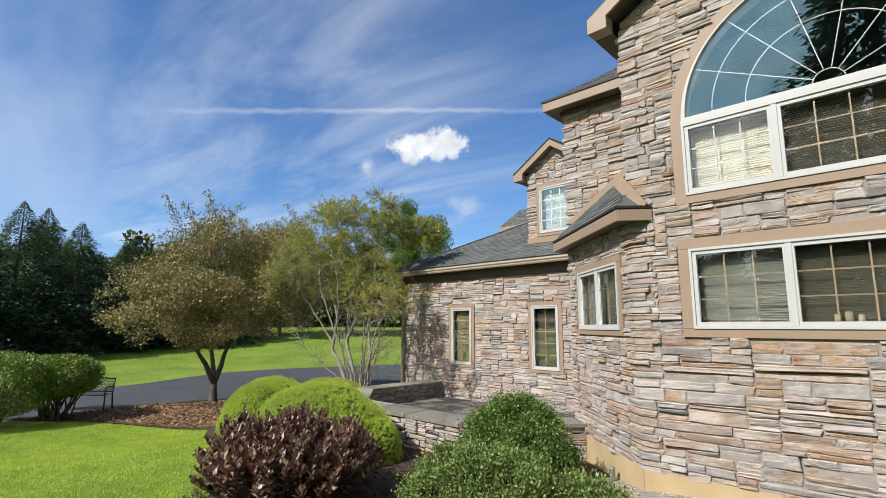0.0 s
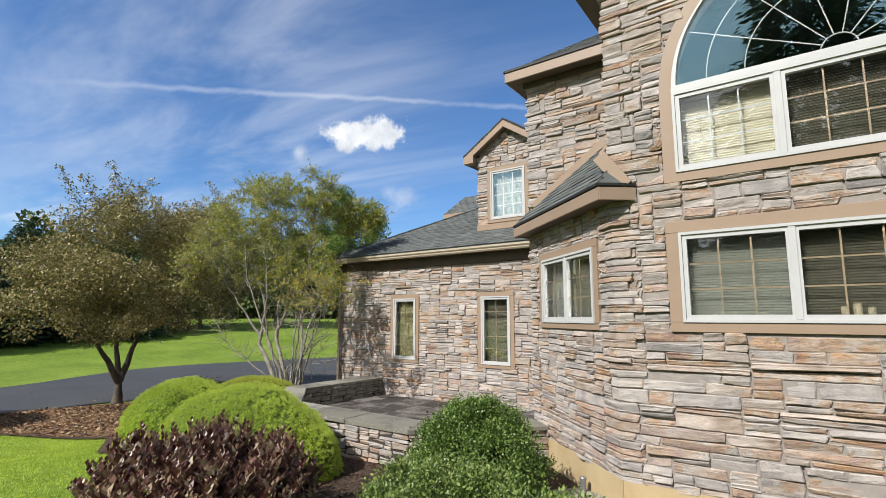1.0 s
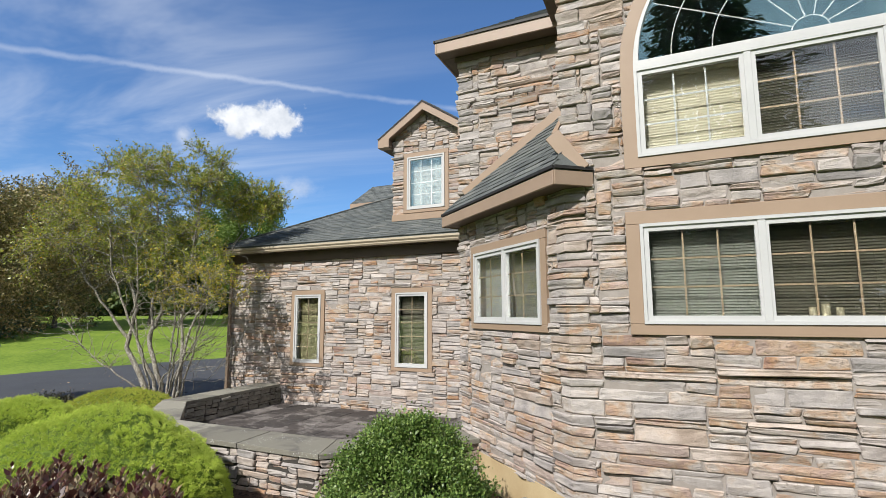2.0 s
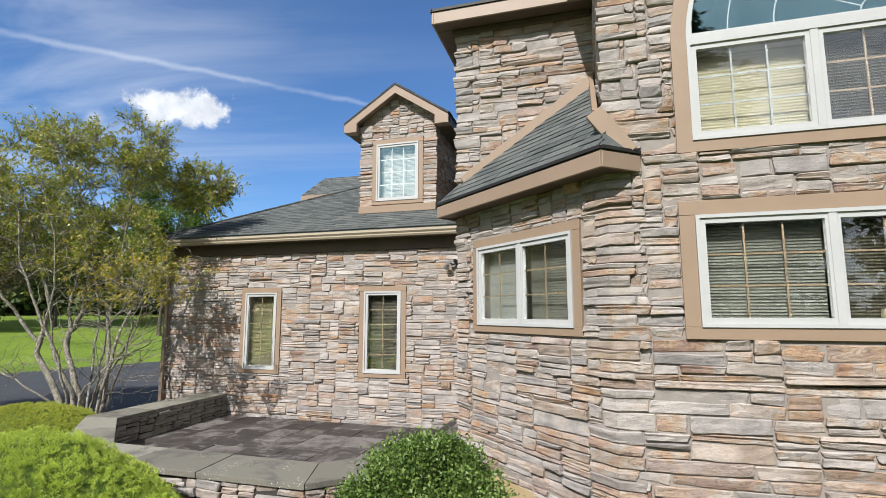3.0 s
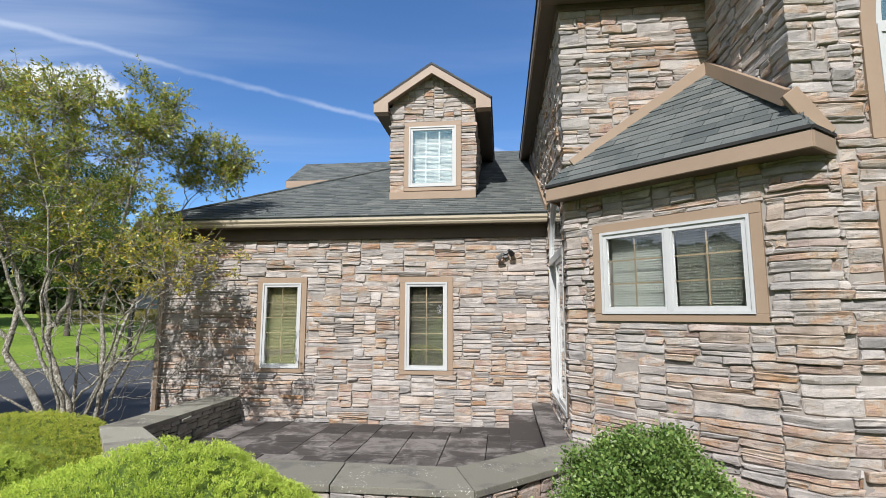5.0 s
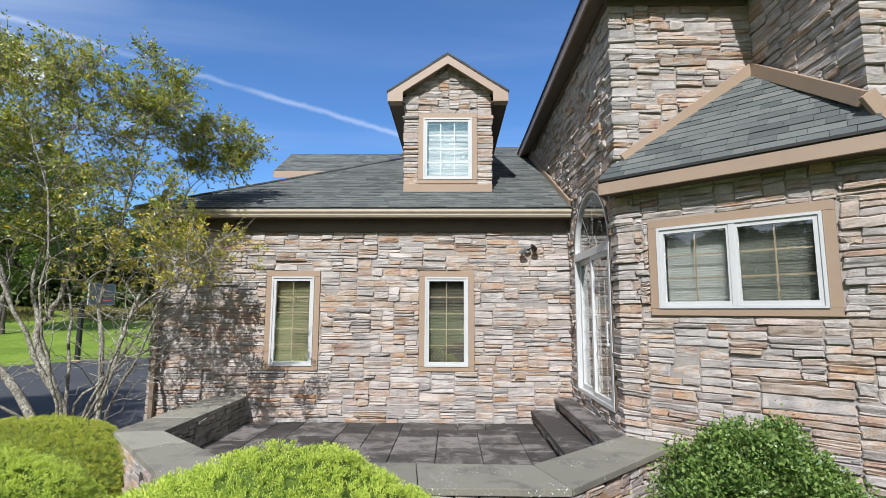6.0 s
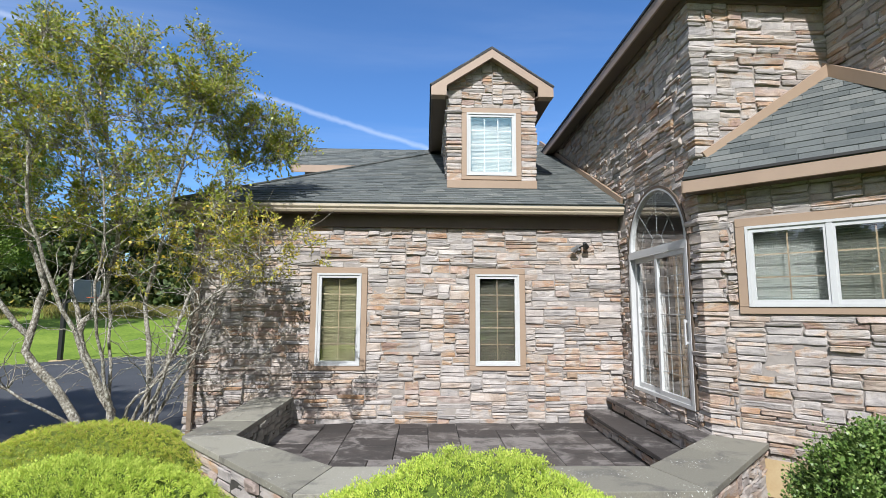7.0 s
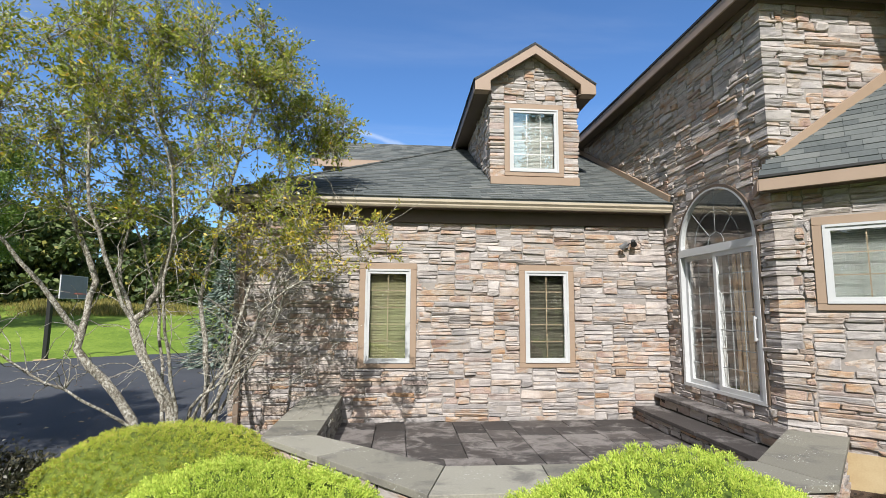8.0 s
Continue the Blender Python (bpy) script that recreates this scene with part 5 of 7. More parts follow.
def capstone(q):
    """A thick slab from four corners, edges worn."""
    mid = Vector((sum(p[0] for p in q) / 4, sum(p[1] for p in q) / 4, 0))
    bm = bmesh.new()
    pts = []
    for x, y in q:
        v = Vector((x, y, 0))
        pts.append(v + (mid - v).normalized() * 0.005 - mid)
    lo = [bm.verts.new((p.x, p.y, -0.062)) for p in pts]
    hi = [bm.verts.new((p.x, p.y, 0)) for p in pts]
    bm.faces.new(lo[::-1])
    bm.faces.new(hi)
    for i in range(4):
        bm.faces.new((lo[i], lo[(i + 1) % 4], hi[(i + 1) % 4], hi[i]))
    bmesh.ops.bevel(bm, geom=bm.edges[:], offset=0.007, segments=2, affect="EDGES", profile=0.6)
    return bm, mid


def lerp(p, q, f):
    return (p[0] + (q[0] - p[0]) * f, p[1] + (q[1] - p[1]) * f)


OUTC = [(-10.56, WY - 0.05), (-10.56, 7.86), (-8.85, 6.045), (-5.52, 6.045), (-4.06, 7.46)]
INNC = [(-9.965, WY - 0.05), (-9.965, 7.90), (-8.66, 6.735), (-5.74, 6.70), (-4.50, 7.84)]
for i, cuts in enumerate(((0, 0.36, 0.7, 1), (0, 0.42, 1), (0, 0.3, 0.62, 1), (0, 0.55, 1))):
    for f, g in zip(cuts, cuts[1:]):
        o0, o1, n0, n1 = OUTC[i], OUTC[i + 1], INNC[i], INNC[i + 1]
        bm, mid = capstone([lerp(o0, o1, f), lerp(o0, o1, g), lerp(n0, n1, g), lerp(n0, n1, f)])
        part("capstone", bm, CAP, seat_wall, m=pose(mid.x, mid.y, CAPZ + random.uniform(-0.003, 0.003)))

# steps up to the garden door
for k, (x0, x1, y0, zt, zb) in enumerate(((-5.19, -4.76, 7.20, STEP1, PATIO), (-4.80, -4.50, 7.55, STEP2, STEP1))):
    stp = thing("step", "dark bluestone step with a stone-faced riser", "step", group="steps up to the garden door")
    L = WY - 0.065 - y0
    cuts = (0, 0.45, 1) if k == 0 else (0, 0.6, 1)
    for f, g in zip(cuts, cuts[1:]):
        bm = rounded(-(x1 - x0) / 2, 0.002, -0.055, (x1 - x0) / 2, L * (g - f) - 0.002, 0, 0.008, 2)
        part("tread", bm, SLAB, stp, m=pose((x0 + x1) / 2, y0 + L * f, zt))
    bm = bmesh.new()
    box(bm, x0 + 0.085, y0, zb - 0.1, -4.47, WY - 0.065, zt - 0.056)
    # near-black riser core: the shadow between treads put into its colour
    core = part("riser", bm, DRYJOINT, stp)
    fm = wall_frame(x0 + 0.085, WY - 0.07, 0, -1)
    facings.append((core, fm, pack(L, zb + 0.002, zt - 0.058, 90 + k, 4, 9), (-5, 9, 0)))

# ---- ground ----


def smooth(f):
    f = min(max(f, 0.0), 1.0)
    return f * f * (3 - 2 * f)


def ground_z(x, y):
    run = 5.5 - 2.8 * smooth((y - 7.5) / 3)
    z = -0.28 - 0.54 * smooth((-x - 9.0) / run)
    z += 0.17 * math.exp(-((x + 1.3) / 1.7) ** 4 - ((y - 6.1) / 0.9) ** 2)
    far = math.hypot(x + 6, y - 4)
    z += 2.5 * smooth((far - 26) / 34)
    if far < 20:
        z += 0.015 * noise.noise((x * 0.7, y * 0.7, 0))
    return z


def sheet(xs, ys):
    bm = bmesh.new()
    g = [[bm.verts.new((x, y, ground_z(x, y))) for y in ys] for x in xs]
    for i in range(len(xs) - 1):
        for j in range(len(ys) - 1):
            bm.faces.new((g[i][j], g[i + 1][j], g[i + 1][j + 1], g[i][j + 1]))
    return bm


far_steps = [3000, 1200, 500, 250, 150, 110, 90]
xs = [-s for s in far_steps] + [-80 + 2 * i for i in range(25)] + [-30 + 0.5 * i for i in range(73)] + [8 + 2 * i for i in range(10)] + far_steps[::-1][0:]
xs = sorted(set(xs + [30, 50, 70]))
ys = sorted(set([-s for s in far_steps] + [-70 + 4 * i for i in range(16)] + [-6 + 0.5 * i for i in range(77)] + [33 + 2 * i for i in range(25)] + far_steps))
solid("ground", sheet(xs, ys), LAWN, "mown green lawn rising to a far treeline", "lawn", "structure", smooth=True)


def drape(points, lift, size):
    """A sheet that follows the ground inside an outline."""
    bm = bmesh.new()
    vs = [bm.verts.new((x, y, 0)) for x, y in points]
    edges = [bm.edges.new((vs[i], vs[(i + 1) % len(vs)])) for i in range(len(vs))]
    bmesh.ops.triangle_fill(bm, use_beauty=True, edges=edges)
    for _ in range(7):
        long_ = [e for e in bm.edges if e.calc_length() > size]
        if not long_:
            break
        bmesh.ops.subdivide_edges(bm, edges=long_, cuts=1, use_grid_fill=False)
        bmesh.ops.triangulate(bm, faces=[f for f in bm.faces if len(f.verts) > 3])
    for v in bm.verts:
        v.co.z = ground_z(v.co.x, v.co.y) + lift
    return bm


def curve(points, n=6):
    """A smooth closed outline through the points."""
    out, k = [], len(points)
    for i in range(k):
        p0, p1, p2, p3 = (Vector(points[(i + j) % k]) for j in (-1, 0, 1, 2))
        for s in range(n):
            t = s / n
            out.append(tuple(0.5 * (2 * p1 + (p2 - p0) * t + (2 * p0 - 5 * p1 + 4 * p2 - p3) * t * t + (3 * p1 - p0 - 3 * p2 + p3) * t ** 3)))
    return out


DRIVE = [(-19.2, -14), (-19.1, 3.0), (-18.9, 6.5), (-18.0, 9.2), (-15.5, 10.4), (-13.3, 11.0), (-12.6, 12.5), (-12.4, 30), (-14.5, 32.0), (-20.4, 29.4), (-25.2, 25.6), (-28.4, 17.8), (-28.8, 12.4), (-25.4, 5.9), (-23.6, -2), (-23.2, -14)]
solid("driveway", drape(curve(DRIVE, 4), 0.035, 1.2), ASPHALT, "dark asphalt driveway curving round the house", "driveway", "structure", smooth=True)
BED = [(-19.0, 2.0), (-17.2, 3.6), (-15.2, 4.5), (-13.2, 5.3), (-11.6, 4.6), (-10.6, 4.15), (-9.2, 4.3), (-8.0, 3.75), (-7.0, 3.2), (-6.5, 2.4), (-5.2, 2.0), (-3.2, 2.3), (-1.6, 3.6), (1.5, 4.4), (2.4, 6.25), (-2.6, 6.35), (-4.3, 7.6), (-5.5, 6.4), (-8.8, 6.4), (-10.1, 7.7), (-10.2, 10.3), (-12.2, 10.6), (-14.6, 9.8), (-17.6, 8.9), (-18.9, 6.3), (-19.05, 4.0)]
solid("planting_bed", drape(BED, 0.03, 0.5), MULCH, "dark mulched planting bed", "soil", "structure", smooth=True)
STONES_BED = [(-3.05, 5.75), (-1.5, 5.5), (2.0, 5.5), (2.2, 6.2), (-2.66, 6.2), (-3.3, 6.8), (-3.6, 6.5)]
solid("gravel_strip", drape(STONES_BED, 0.05, 0.4), GRAVEL, "pale pea-gravel strip along the foundation", "gravel", "structure", smooth=True)

# ---- plants ----


def leaf_mesh(name, c, d, nrm, length, width, mat, fold=0.12):
    """Many leaves in one mesh: bases c, directions d, facing nrm."""
    d = d / (np.linalg.norm(d, axis=1, keepdims=True) + 1e-9)
    side = np.cross(d, nrm)
    side /= np.linalg.norm(side, axis=1, keepdims=True) + 1e-9
    up_ = np.cross(side, d)
    L, Wd = np.asarray(length).reshape(-1, 1), np.asarray(width).reshape(-1, 1)
    n = len(c)
    co = np.empty((n, 4, 3))
    co[:, 0] = c
    co[:, 1] = c + d * L * 0.48 + side * Wd * 0.5 + up_ * Wd * fold
    co[:, 2] = c + d * L
    co[:, 3] = c + d * L * 0.48 - side * Wd * 0.5 + up_ * Wd * fold
    me = bpy.data.meshes.new(name)
    me.vertices.add(4 * n)
    me.vertices.foreach_set("co", co.reshape(-1))
    me.loops.add(4 * n)
    me.loops.foreach_set("vertex_index", np.arange(4 * n, dtype=np.int32))
    me.polygons.add(n)
    me.polygons.foreach_set("loop_start", np.arange(0, 4 * n, 4, dtype=np.int32))
    me.update(calc_edges=True)
    me.validate()
    me.materials.append(mat)
    return me


def units(rng, n):
    v = rng.normal(size=(n, 3))
    return v / np.linalg.norm(v, axis=1, keepdims=True)


def tubes(lines, sides=6):
    """A mesh of tapering tubes from (points, radii) lines."""
    verts, faces = [], []
    for pts, radii in lines:
        n0, x = len(verts), None
        for i, p in enumerate(pts):
            a, b = Vector(pts[max(i - 1, 0)]), Vector(pts[min(i + 1, len(pts) - 1)])
            t = (b - a).normalized()
            x = (t.orthogonal() if x is None else x - t * x.dot(t)).normalized()
            y = t.cross(x)
            for k in range(sides):
                w = 2 * math.pi * k / sides
                verts.append(Vector(p) + (x * math.cos(w) + y * math.sin(w)) * radii[i])
        for i in range(len(pts) - 1):
            for k in range(sides):
                a, b = n0 + i * sides + k, n0 + i * sides + (k + 1) % sides
                faces.append((a, b, b + sides, a + sides))
        faces.append(tuple(n0 + (len(pts) - 1) * sides + k for k in range(sides)))
    me = bpy.data.meshes.new("wood")
    me.from_pydata(verts, [], faces)
    me.shade_smooth()
    return me


def bough(rng, a, b, r0, r1, sag=0.0, wob=0.12, n=7):
    """A crooked limb from a to b."""
    a, b = Vector(a), Vector(b)
    L = (b - a).length
    pts, off = [], Vector((0, 0, 0))
    for i in range(n):
        f = i / (n - 1)
        off += Vector([rng.uniform(-1, 1) for _ in range(3)]) * wob * L / n
        bend = Vector((0, 0, 1)) * sag * L * (f * (1 - f)) * 4
        pts.append(a.lerp(b, f) + bend + off * (1 - f * 0.3) * min(1, f * 3))
    return pts, [r0 + (r1 - r0) * (i / (n - 1)) ** 0.8 for i in range(n)]


def woods_mesh(lines, mat, sides=6):
    me = tubes(lines, sides)
    me.materials.append(mat)
    return me


def crown_leaves(rng, clumps, per, size, aspect, mat, droop=0.2, name="leaves"):
    """Leaves gathered round clumps (centre, radius)."""
    cs, ds, ns, ls = [], [], [], []
    for c, r in clumps:
        n = max(6, int(per * r * r))
        u = units(rng, n)
        rad = r * rng.random(n) ** 0.45
        cs.append(np.array(c) + u * rad[:, None] * np.array((1, 1, 0.75)))
        d = u * 0.6 + units(rng, n) * 0.9
        d[:, 2] -= droop
        ds.append(d)
        ns.append(units(rng, n) + np.array((0, 0, 0.8)))
        ls.append(size * rng.uniform(0.7, 1.3, n))
    ls = np.concatenate(ls)
    return leaf_mesh(name, np.concatenate(cs), np.concatenate(ds), np.concatenate(ns), ls, ls * aspect, mat)


def tree(name, label, base, forks, clumps, leaf, per, size, aspect, bark, thick=0.12, seed=1, twigs=5, droop=0.2, extra=(), crook=0.12, bare=()):
    """A tree: stems from the base to the forks, limbs to each clump of the crown, twigs and leaves."""
    rng, nrg = random.Random(seed), np.random.default_rng(seed)
    t = thing(name, label, "tree", pose(*base))
    wood, nodes, limbs = [], [], []
    for start, fork, r in forks:
        pts, rad = bough(rng, start, fork, r, r * 0.4, 0.0, crook, 9)
        wood.append((pts, rad))
        nodes += list(zip(pts[3:], rad[3:]))
    for c, r in sorted(list(clumps) + list(bare), key=lambda q: (Vector(q[0]) - Vector(forks[-1][1])).length):
        c = Vector(c)
        s, sr = min(nodes, key=lambda q: (q[0] - c).length + 0.9 * max(0, q[0].z - c.z + 0.15))
        far_ = (s - c).length
        k = min(sr * 0.95, thick * (0.10 + 0.22 * far_))
        ln = bough(rng, s, c, max(k, 0.005), 0.004, 0.08, 0.25, 6)
        limbs.append(ln)
        nodes += list(zip(ln[0][2:], ln[1][2:]))
        for _ in range(twigs):
            s = ln[0][rng.randint(2, 5)]
            v = Vector([rng.gauss(0, 1) for _ in range(3)])
            v.z += 0.3
            limbs.append(bough(rng, s, Vector(s) + v.normalized() * r * rng.uniform(0.6, 1.2), 0.006, 0.002, 0.05, 0.25, 5))
    part("trunk", woods_mesh(wood, bark, 9), None, t, "bare trunk and main stems")
    part("branchwork", woods_mesh(limbs + list(extra), bark, 5), None, t, "spreading limbs and twigs")
    part("crown", crown_leaves(nrg, clumps, per, size, aspect, leaf, droop), None, t)
    return t


def crown(seed, centre, radii, count, rmin, rmax, low=-0.6):
    """Clumps spread unevenly through an ellipsoid, thicker near its skin."""
    rng, out = random.Random(seed), []
    while len(out) < count:
        u = Vector([rng.uniform(-1, 1) for _ in range(3)])
        q = u.length
        if q > 1 or q < 0.25 or u.z < low or rng.random() > 0.35 + 0.65 * q:
            continue
        out.append(((centre[0] + u.x * radii[0], centre[1] + u.y * radii[1], centre[2] + u.z * radii[2]), rng.uniform(rmin, rmax)))
    return out


def spruce(name, label, base, h, r, mat, seed, n=2600, spray=0.6):
    rng = np.random.default_rng(seed)
    t = thing(name, label, "tree", pose(*base))
    part("trunk", woods_mesh([([(0, 0, -0.3), (0, 0, h * 0.5), (0, 0, h)], [0.03 * h * 0.6, 0.02 * h * 0.5, 0.01])], DARKBARK, 8), None, t)
    f = rng.random(n) ** 0.62
    z = h * (0.04 + 0.95 * (1 - f))
    tier = 1 + 0.16 * np.sin(z * 4.2 + rng.normal(size=n) * 0.8 + 2 * np.sin(3 * z))
    rad = r * f * tier * rng.uniform(0.35, 1.0, n) ** 0.6
    a = rng.uniform(0, 2 * np.pi, n)
    lobe = 1.12 + 0.20 * np.sin(3 * a + seed + z) + 0.16 * np.sin(7 * a + 2.3 * z) + 0.12 * np.sin(11 * a - 3.1 * z)
    rad *= lobe
    c = np.stack((rad * np.cos(a), rad * np.sin(a), z - 0.12 * rad), 1)
    d = np.stack((np.cos(a), np.sin(a), np.full(n, -0.25)), 1) + units(rng, n) * 0.35
    nr = np.tile((0.0, 0.0, 1.0), (n, 1)) + units(rng, n) * 0.5
    L = spray * rng.uniform(0.6, 1.3, n) * (0.45 + 0.55 * f)
    part("crown", leaf_mesh("crown", c, d, nr, L, L * 0.42, mat), None, t)
    return t


def dome(name, label, x, y, rx, ry, top, mat, seed, n, size, category="shrub", core_mat=None, lump=0.06, squash=2.2, aspect=0.36):
    """A clipped shrub: a dense rounded body covered with short sprigs."""
    rng = np.random.default_rng(seed)
    z0 = ground_z(x, y)
    h = top - z0
    t = thing(name, label, category, pose(x, y, z0))

    def skin(u):
        q = np.abs(u)
        k = (q[:, 0] ** squash + q[:, 1] ** squash + q[:, 2] ** squash) ** (-1 / squash)
        p = u * k[:, None]
        b = np.array([noise.noise((px * 1.7 + seed, py * 1.7, pz * 1.7)) + 0.5 * noise.noise((px * 4.5, py * 4.5 + seed, pz * 4.5)) for px, py, pz in p])
        p = p * (1 + lump * b)[:, None]
        return p * np.array((rx, ry, h))
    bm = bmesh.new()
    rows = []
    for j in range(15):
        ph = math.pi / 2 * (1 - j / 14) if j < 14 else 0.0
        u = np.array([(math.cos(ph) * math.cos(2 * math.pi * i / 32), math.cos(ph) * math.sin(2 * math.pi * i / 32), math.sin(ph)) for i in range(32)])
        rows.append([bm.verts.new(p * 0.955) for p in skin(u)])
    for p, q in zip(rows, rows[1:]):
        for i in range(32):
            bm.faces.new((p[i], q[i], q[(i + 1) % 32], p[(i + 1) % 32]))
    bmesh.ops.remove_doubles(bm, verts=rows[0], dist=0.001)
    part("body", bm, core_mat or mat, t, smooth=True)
    # sprigs stand in small tufts, some deeper than others, with dark gaps between
    m_ = max(400, n // 32)
    u = units(rng, m_)
    u[:, 2] = np.abs(u[:, 2])
    root = skin(u) * rng.uniform(0.945, 1.0, m_)[:, None]
    root *= (1 + 0.02 * np.array([noise.noise((q[0] * 7, q[1] * 7, q[2] * 7)) for q in root]))[:, None]
    nr = u / np.array((rx, ry, h))
    nr /= np.linalg.norm(nr, axis=1, keepdims=True)
    lean = nr + units(rng, m_) * 0.35
    who = rng.integers(0, m_, n)
    d = lean[who] + units(rng, n) * 0.62
    d /= np.linalg.norm(d, axis=1, keepdims=True)
    p = root[who] + d * (rng.uniform(0.0, 2.4, n) * size)[:, None] + units(rng, n) * size * 0.6
    L = size * rng.uniform(0.6, 1.4, n)
    part("foliage", leaf_mesh("foliage", p, d, units(rng, n) + nr[who] * 0.5, L, L * aspect, mat), None, t)
    return t


# juniper bodies: darker than the sprigs, shade between tufts put into the colour
JCORE = varied("juniper_body_shade", (0.05, 0.085, 0.008), (0.13, 0.19, 0.018), 18, 0.9, 1.0, 0.03, 60)
OCORE = varied("juniper_body_shade_olive", (0.07, 0.10, 0.010), (0.16, 0.20, 0.022), 18, 0.9, 1.0, 0.03, 60)
# near-black colour that stands in for the shade inside bushes
SHADECORE = varied("shrub_inner_shade", (0.010, 0.014, 0.006), (0.035, 0.042, 0.018), 20, 0.95, 1.0, 0.03, 60)
grp = "clipped junipers in front of the patio"
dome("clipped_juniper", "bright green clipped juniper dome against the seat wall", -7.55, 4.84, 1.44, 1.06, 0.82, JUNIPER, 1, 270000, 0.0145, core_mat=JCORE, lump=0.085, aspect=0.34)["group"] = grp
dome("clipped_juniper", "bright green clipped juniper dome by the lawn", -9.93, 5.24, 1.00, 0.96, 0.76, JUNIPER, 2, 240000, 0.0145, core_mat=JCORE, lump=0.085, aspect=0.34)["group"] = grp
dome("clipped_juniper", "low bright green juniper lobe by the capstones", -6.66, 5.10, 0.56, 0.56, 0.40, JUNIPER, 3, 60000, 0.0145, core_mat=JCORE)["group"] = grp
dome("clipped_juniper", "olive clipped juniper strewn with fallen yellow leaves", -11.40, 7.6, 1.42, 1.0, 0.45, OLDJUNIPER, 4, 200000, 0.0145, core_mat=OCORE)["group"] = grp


def leafy_bush(name, label, x, y, rx, ry, top, mat, seed, n, size, aspect=0.55, shell=0.5):
    """A loose bush of small leaves on thin stems."""
    rng, rr = np.random.default_rng(seed), random.Random(seed)
    z0 = ground_z(x, y)
    h = top - z0
    t = thing(name, label, "shrub", pose(x, y, z0))
    stems = []
    tips = []
    for _ in range(70):
        a, e = rr.uniform(0, 2 * math.pi), rr.uniform(0.15, 1.45)
        k = rr.uniform(0.8, 1.02)
        tip = Vector((math.cos(a) * math.cos(e) * rx * k, math.sin(a) * math.cos(e) * ry * k, h * (0.12 + 0.88 * math.sin(e) * k)))
        tips.append(tip)
        stems.append(bough(rr, (tip.x * 0.1, tip.y * 0.1, -0.02), tip, 0.011, 0.003, 0.05, 0.2, 6))
    part("stemwork", woods_mesh(stems, DARKBARK, 4), None, t)
    # an added dark lump: the shade between leaves, given as a body
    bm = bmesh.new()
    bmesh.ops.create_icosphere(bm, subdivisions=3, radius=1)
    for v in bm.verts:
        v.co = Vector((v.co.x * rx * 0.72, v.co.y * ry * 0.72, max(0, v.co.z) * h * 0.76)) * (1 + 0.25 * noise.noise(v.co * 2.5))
    part("inner_growth", bm, SHADECORE, t, smooth=True)
    m_ = n // 2
    tt = np.array([tuple(q) for q in tips])
    pick = tt[rng.integers(0, len(tt), m_)]
    c1 = pick + rng.normal(size=(m_, 3)) * 0.06
    u = units(rng, n - m_)
    u[:, 2] = np.abs(u[:, 2])
    c2 = u * np.array((rx, ry, h)) * rng.uniform(0.72, 1.02, n - m_)[:, None]
    c2 *= (1 + 0.10 * np.sin(u[:, 0] * 9 + seed) * np.cos(u[:, 1] * 8))[:, None]
    c = np.concatenate((c1, c2))
    c[:, 2] = np.maximum(c[:, 2], 0.02)
    d = c / np.array((rx, ry, h)) * 0.6 + units(rng, n) + np.array((0, 0, 0.35))
    L = size * rng.uniform(0.6, 1.35, n)
    part("foliage", leaf_mesh("leaves", c, d, units(rng, n) + np.array((0, 0, 1.0)), L, L * aspect, mat), None, t)
    return t


leafy_bush("green_bush", "dense dark green small-leaved bush by the house corner", -4.20, 5.74, 0.83, 0.78, 0.85, BUSH, 11, 62000, 0.030, 0.66)
leafy_bush("green_bush", "lower pale green bush in front of the dark one", -3.66, 4.46, 1.14, 0.82, 0.46, BUSHPALE, 12, 40000, 0.034, 0.6)
leafy_bush("dark_bush", "low brown twiggy bush by the driveway", -12.9, 7.2, 1.05, 0.9, 0.30, DARKLEAF, 14, 19000, 0.042)
leafy_bush("green_bush", "small fresh green bush beside the purple one", -2.75, 4.95, 0.55, 0.5, 0.22, BUSHPALE, 13, 6000, 0.042)


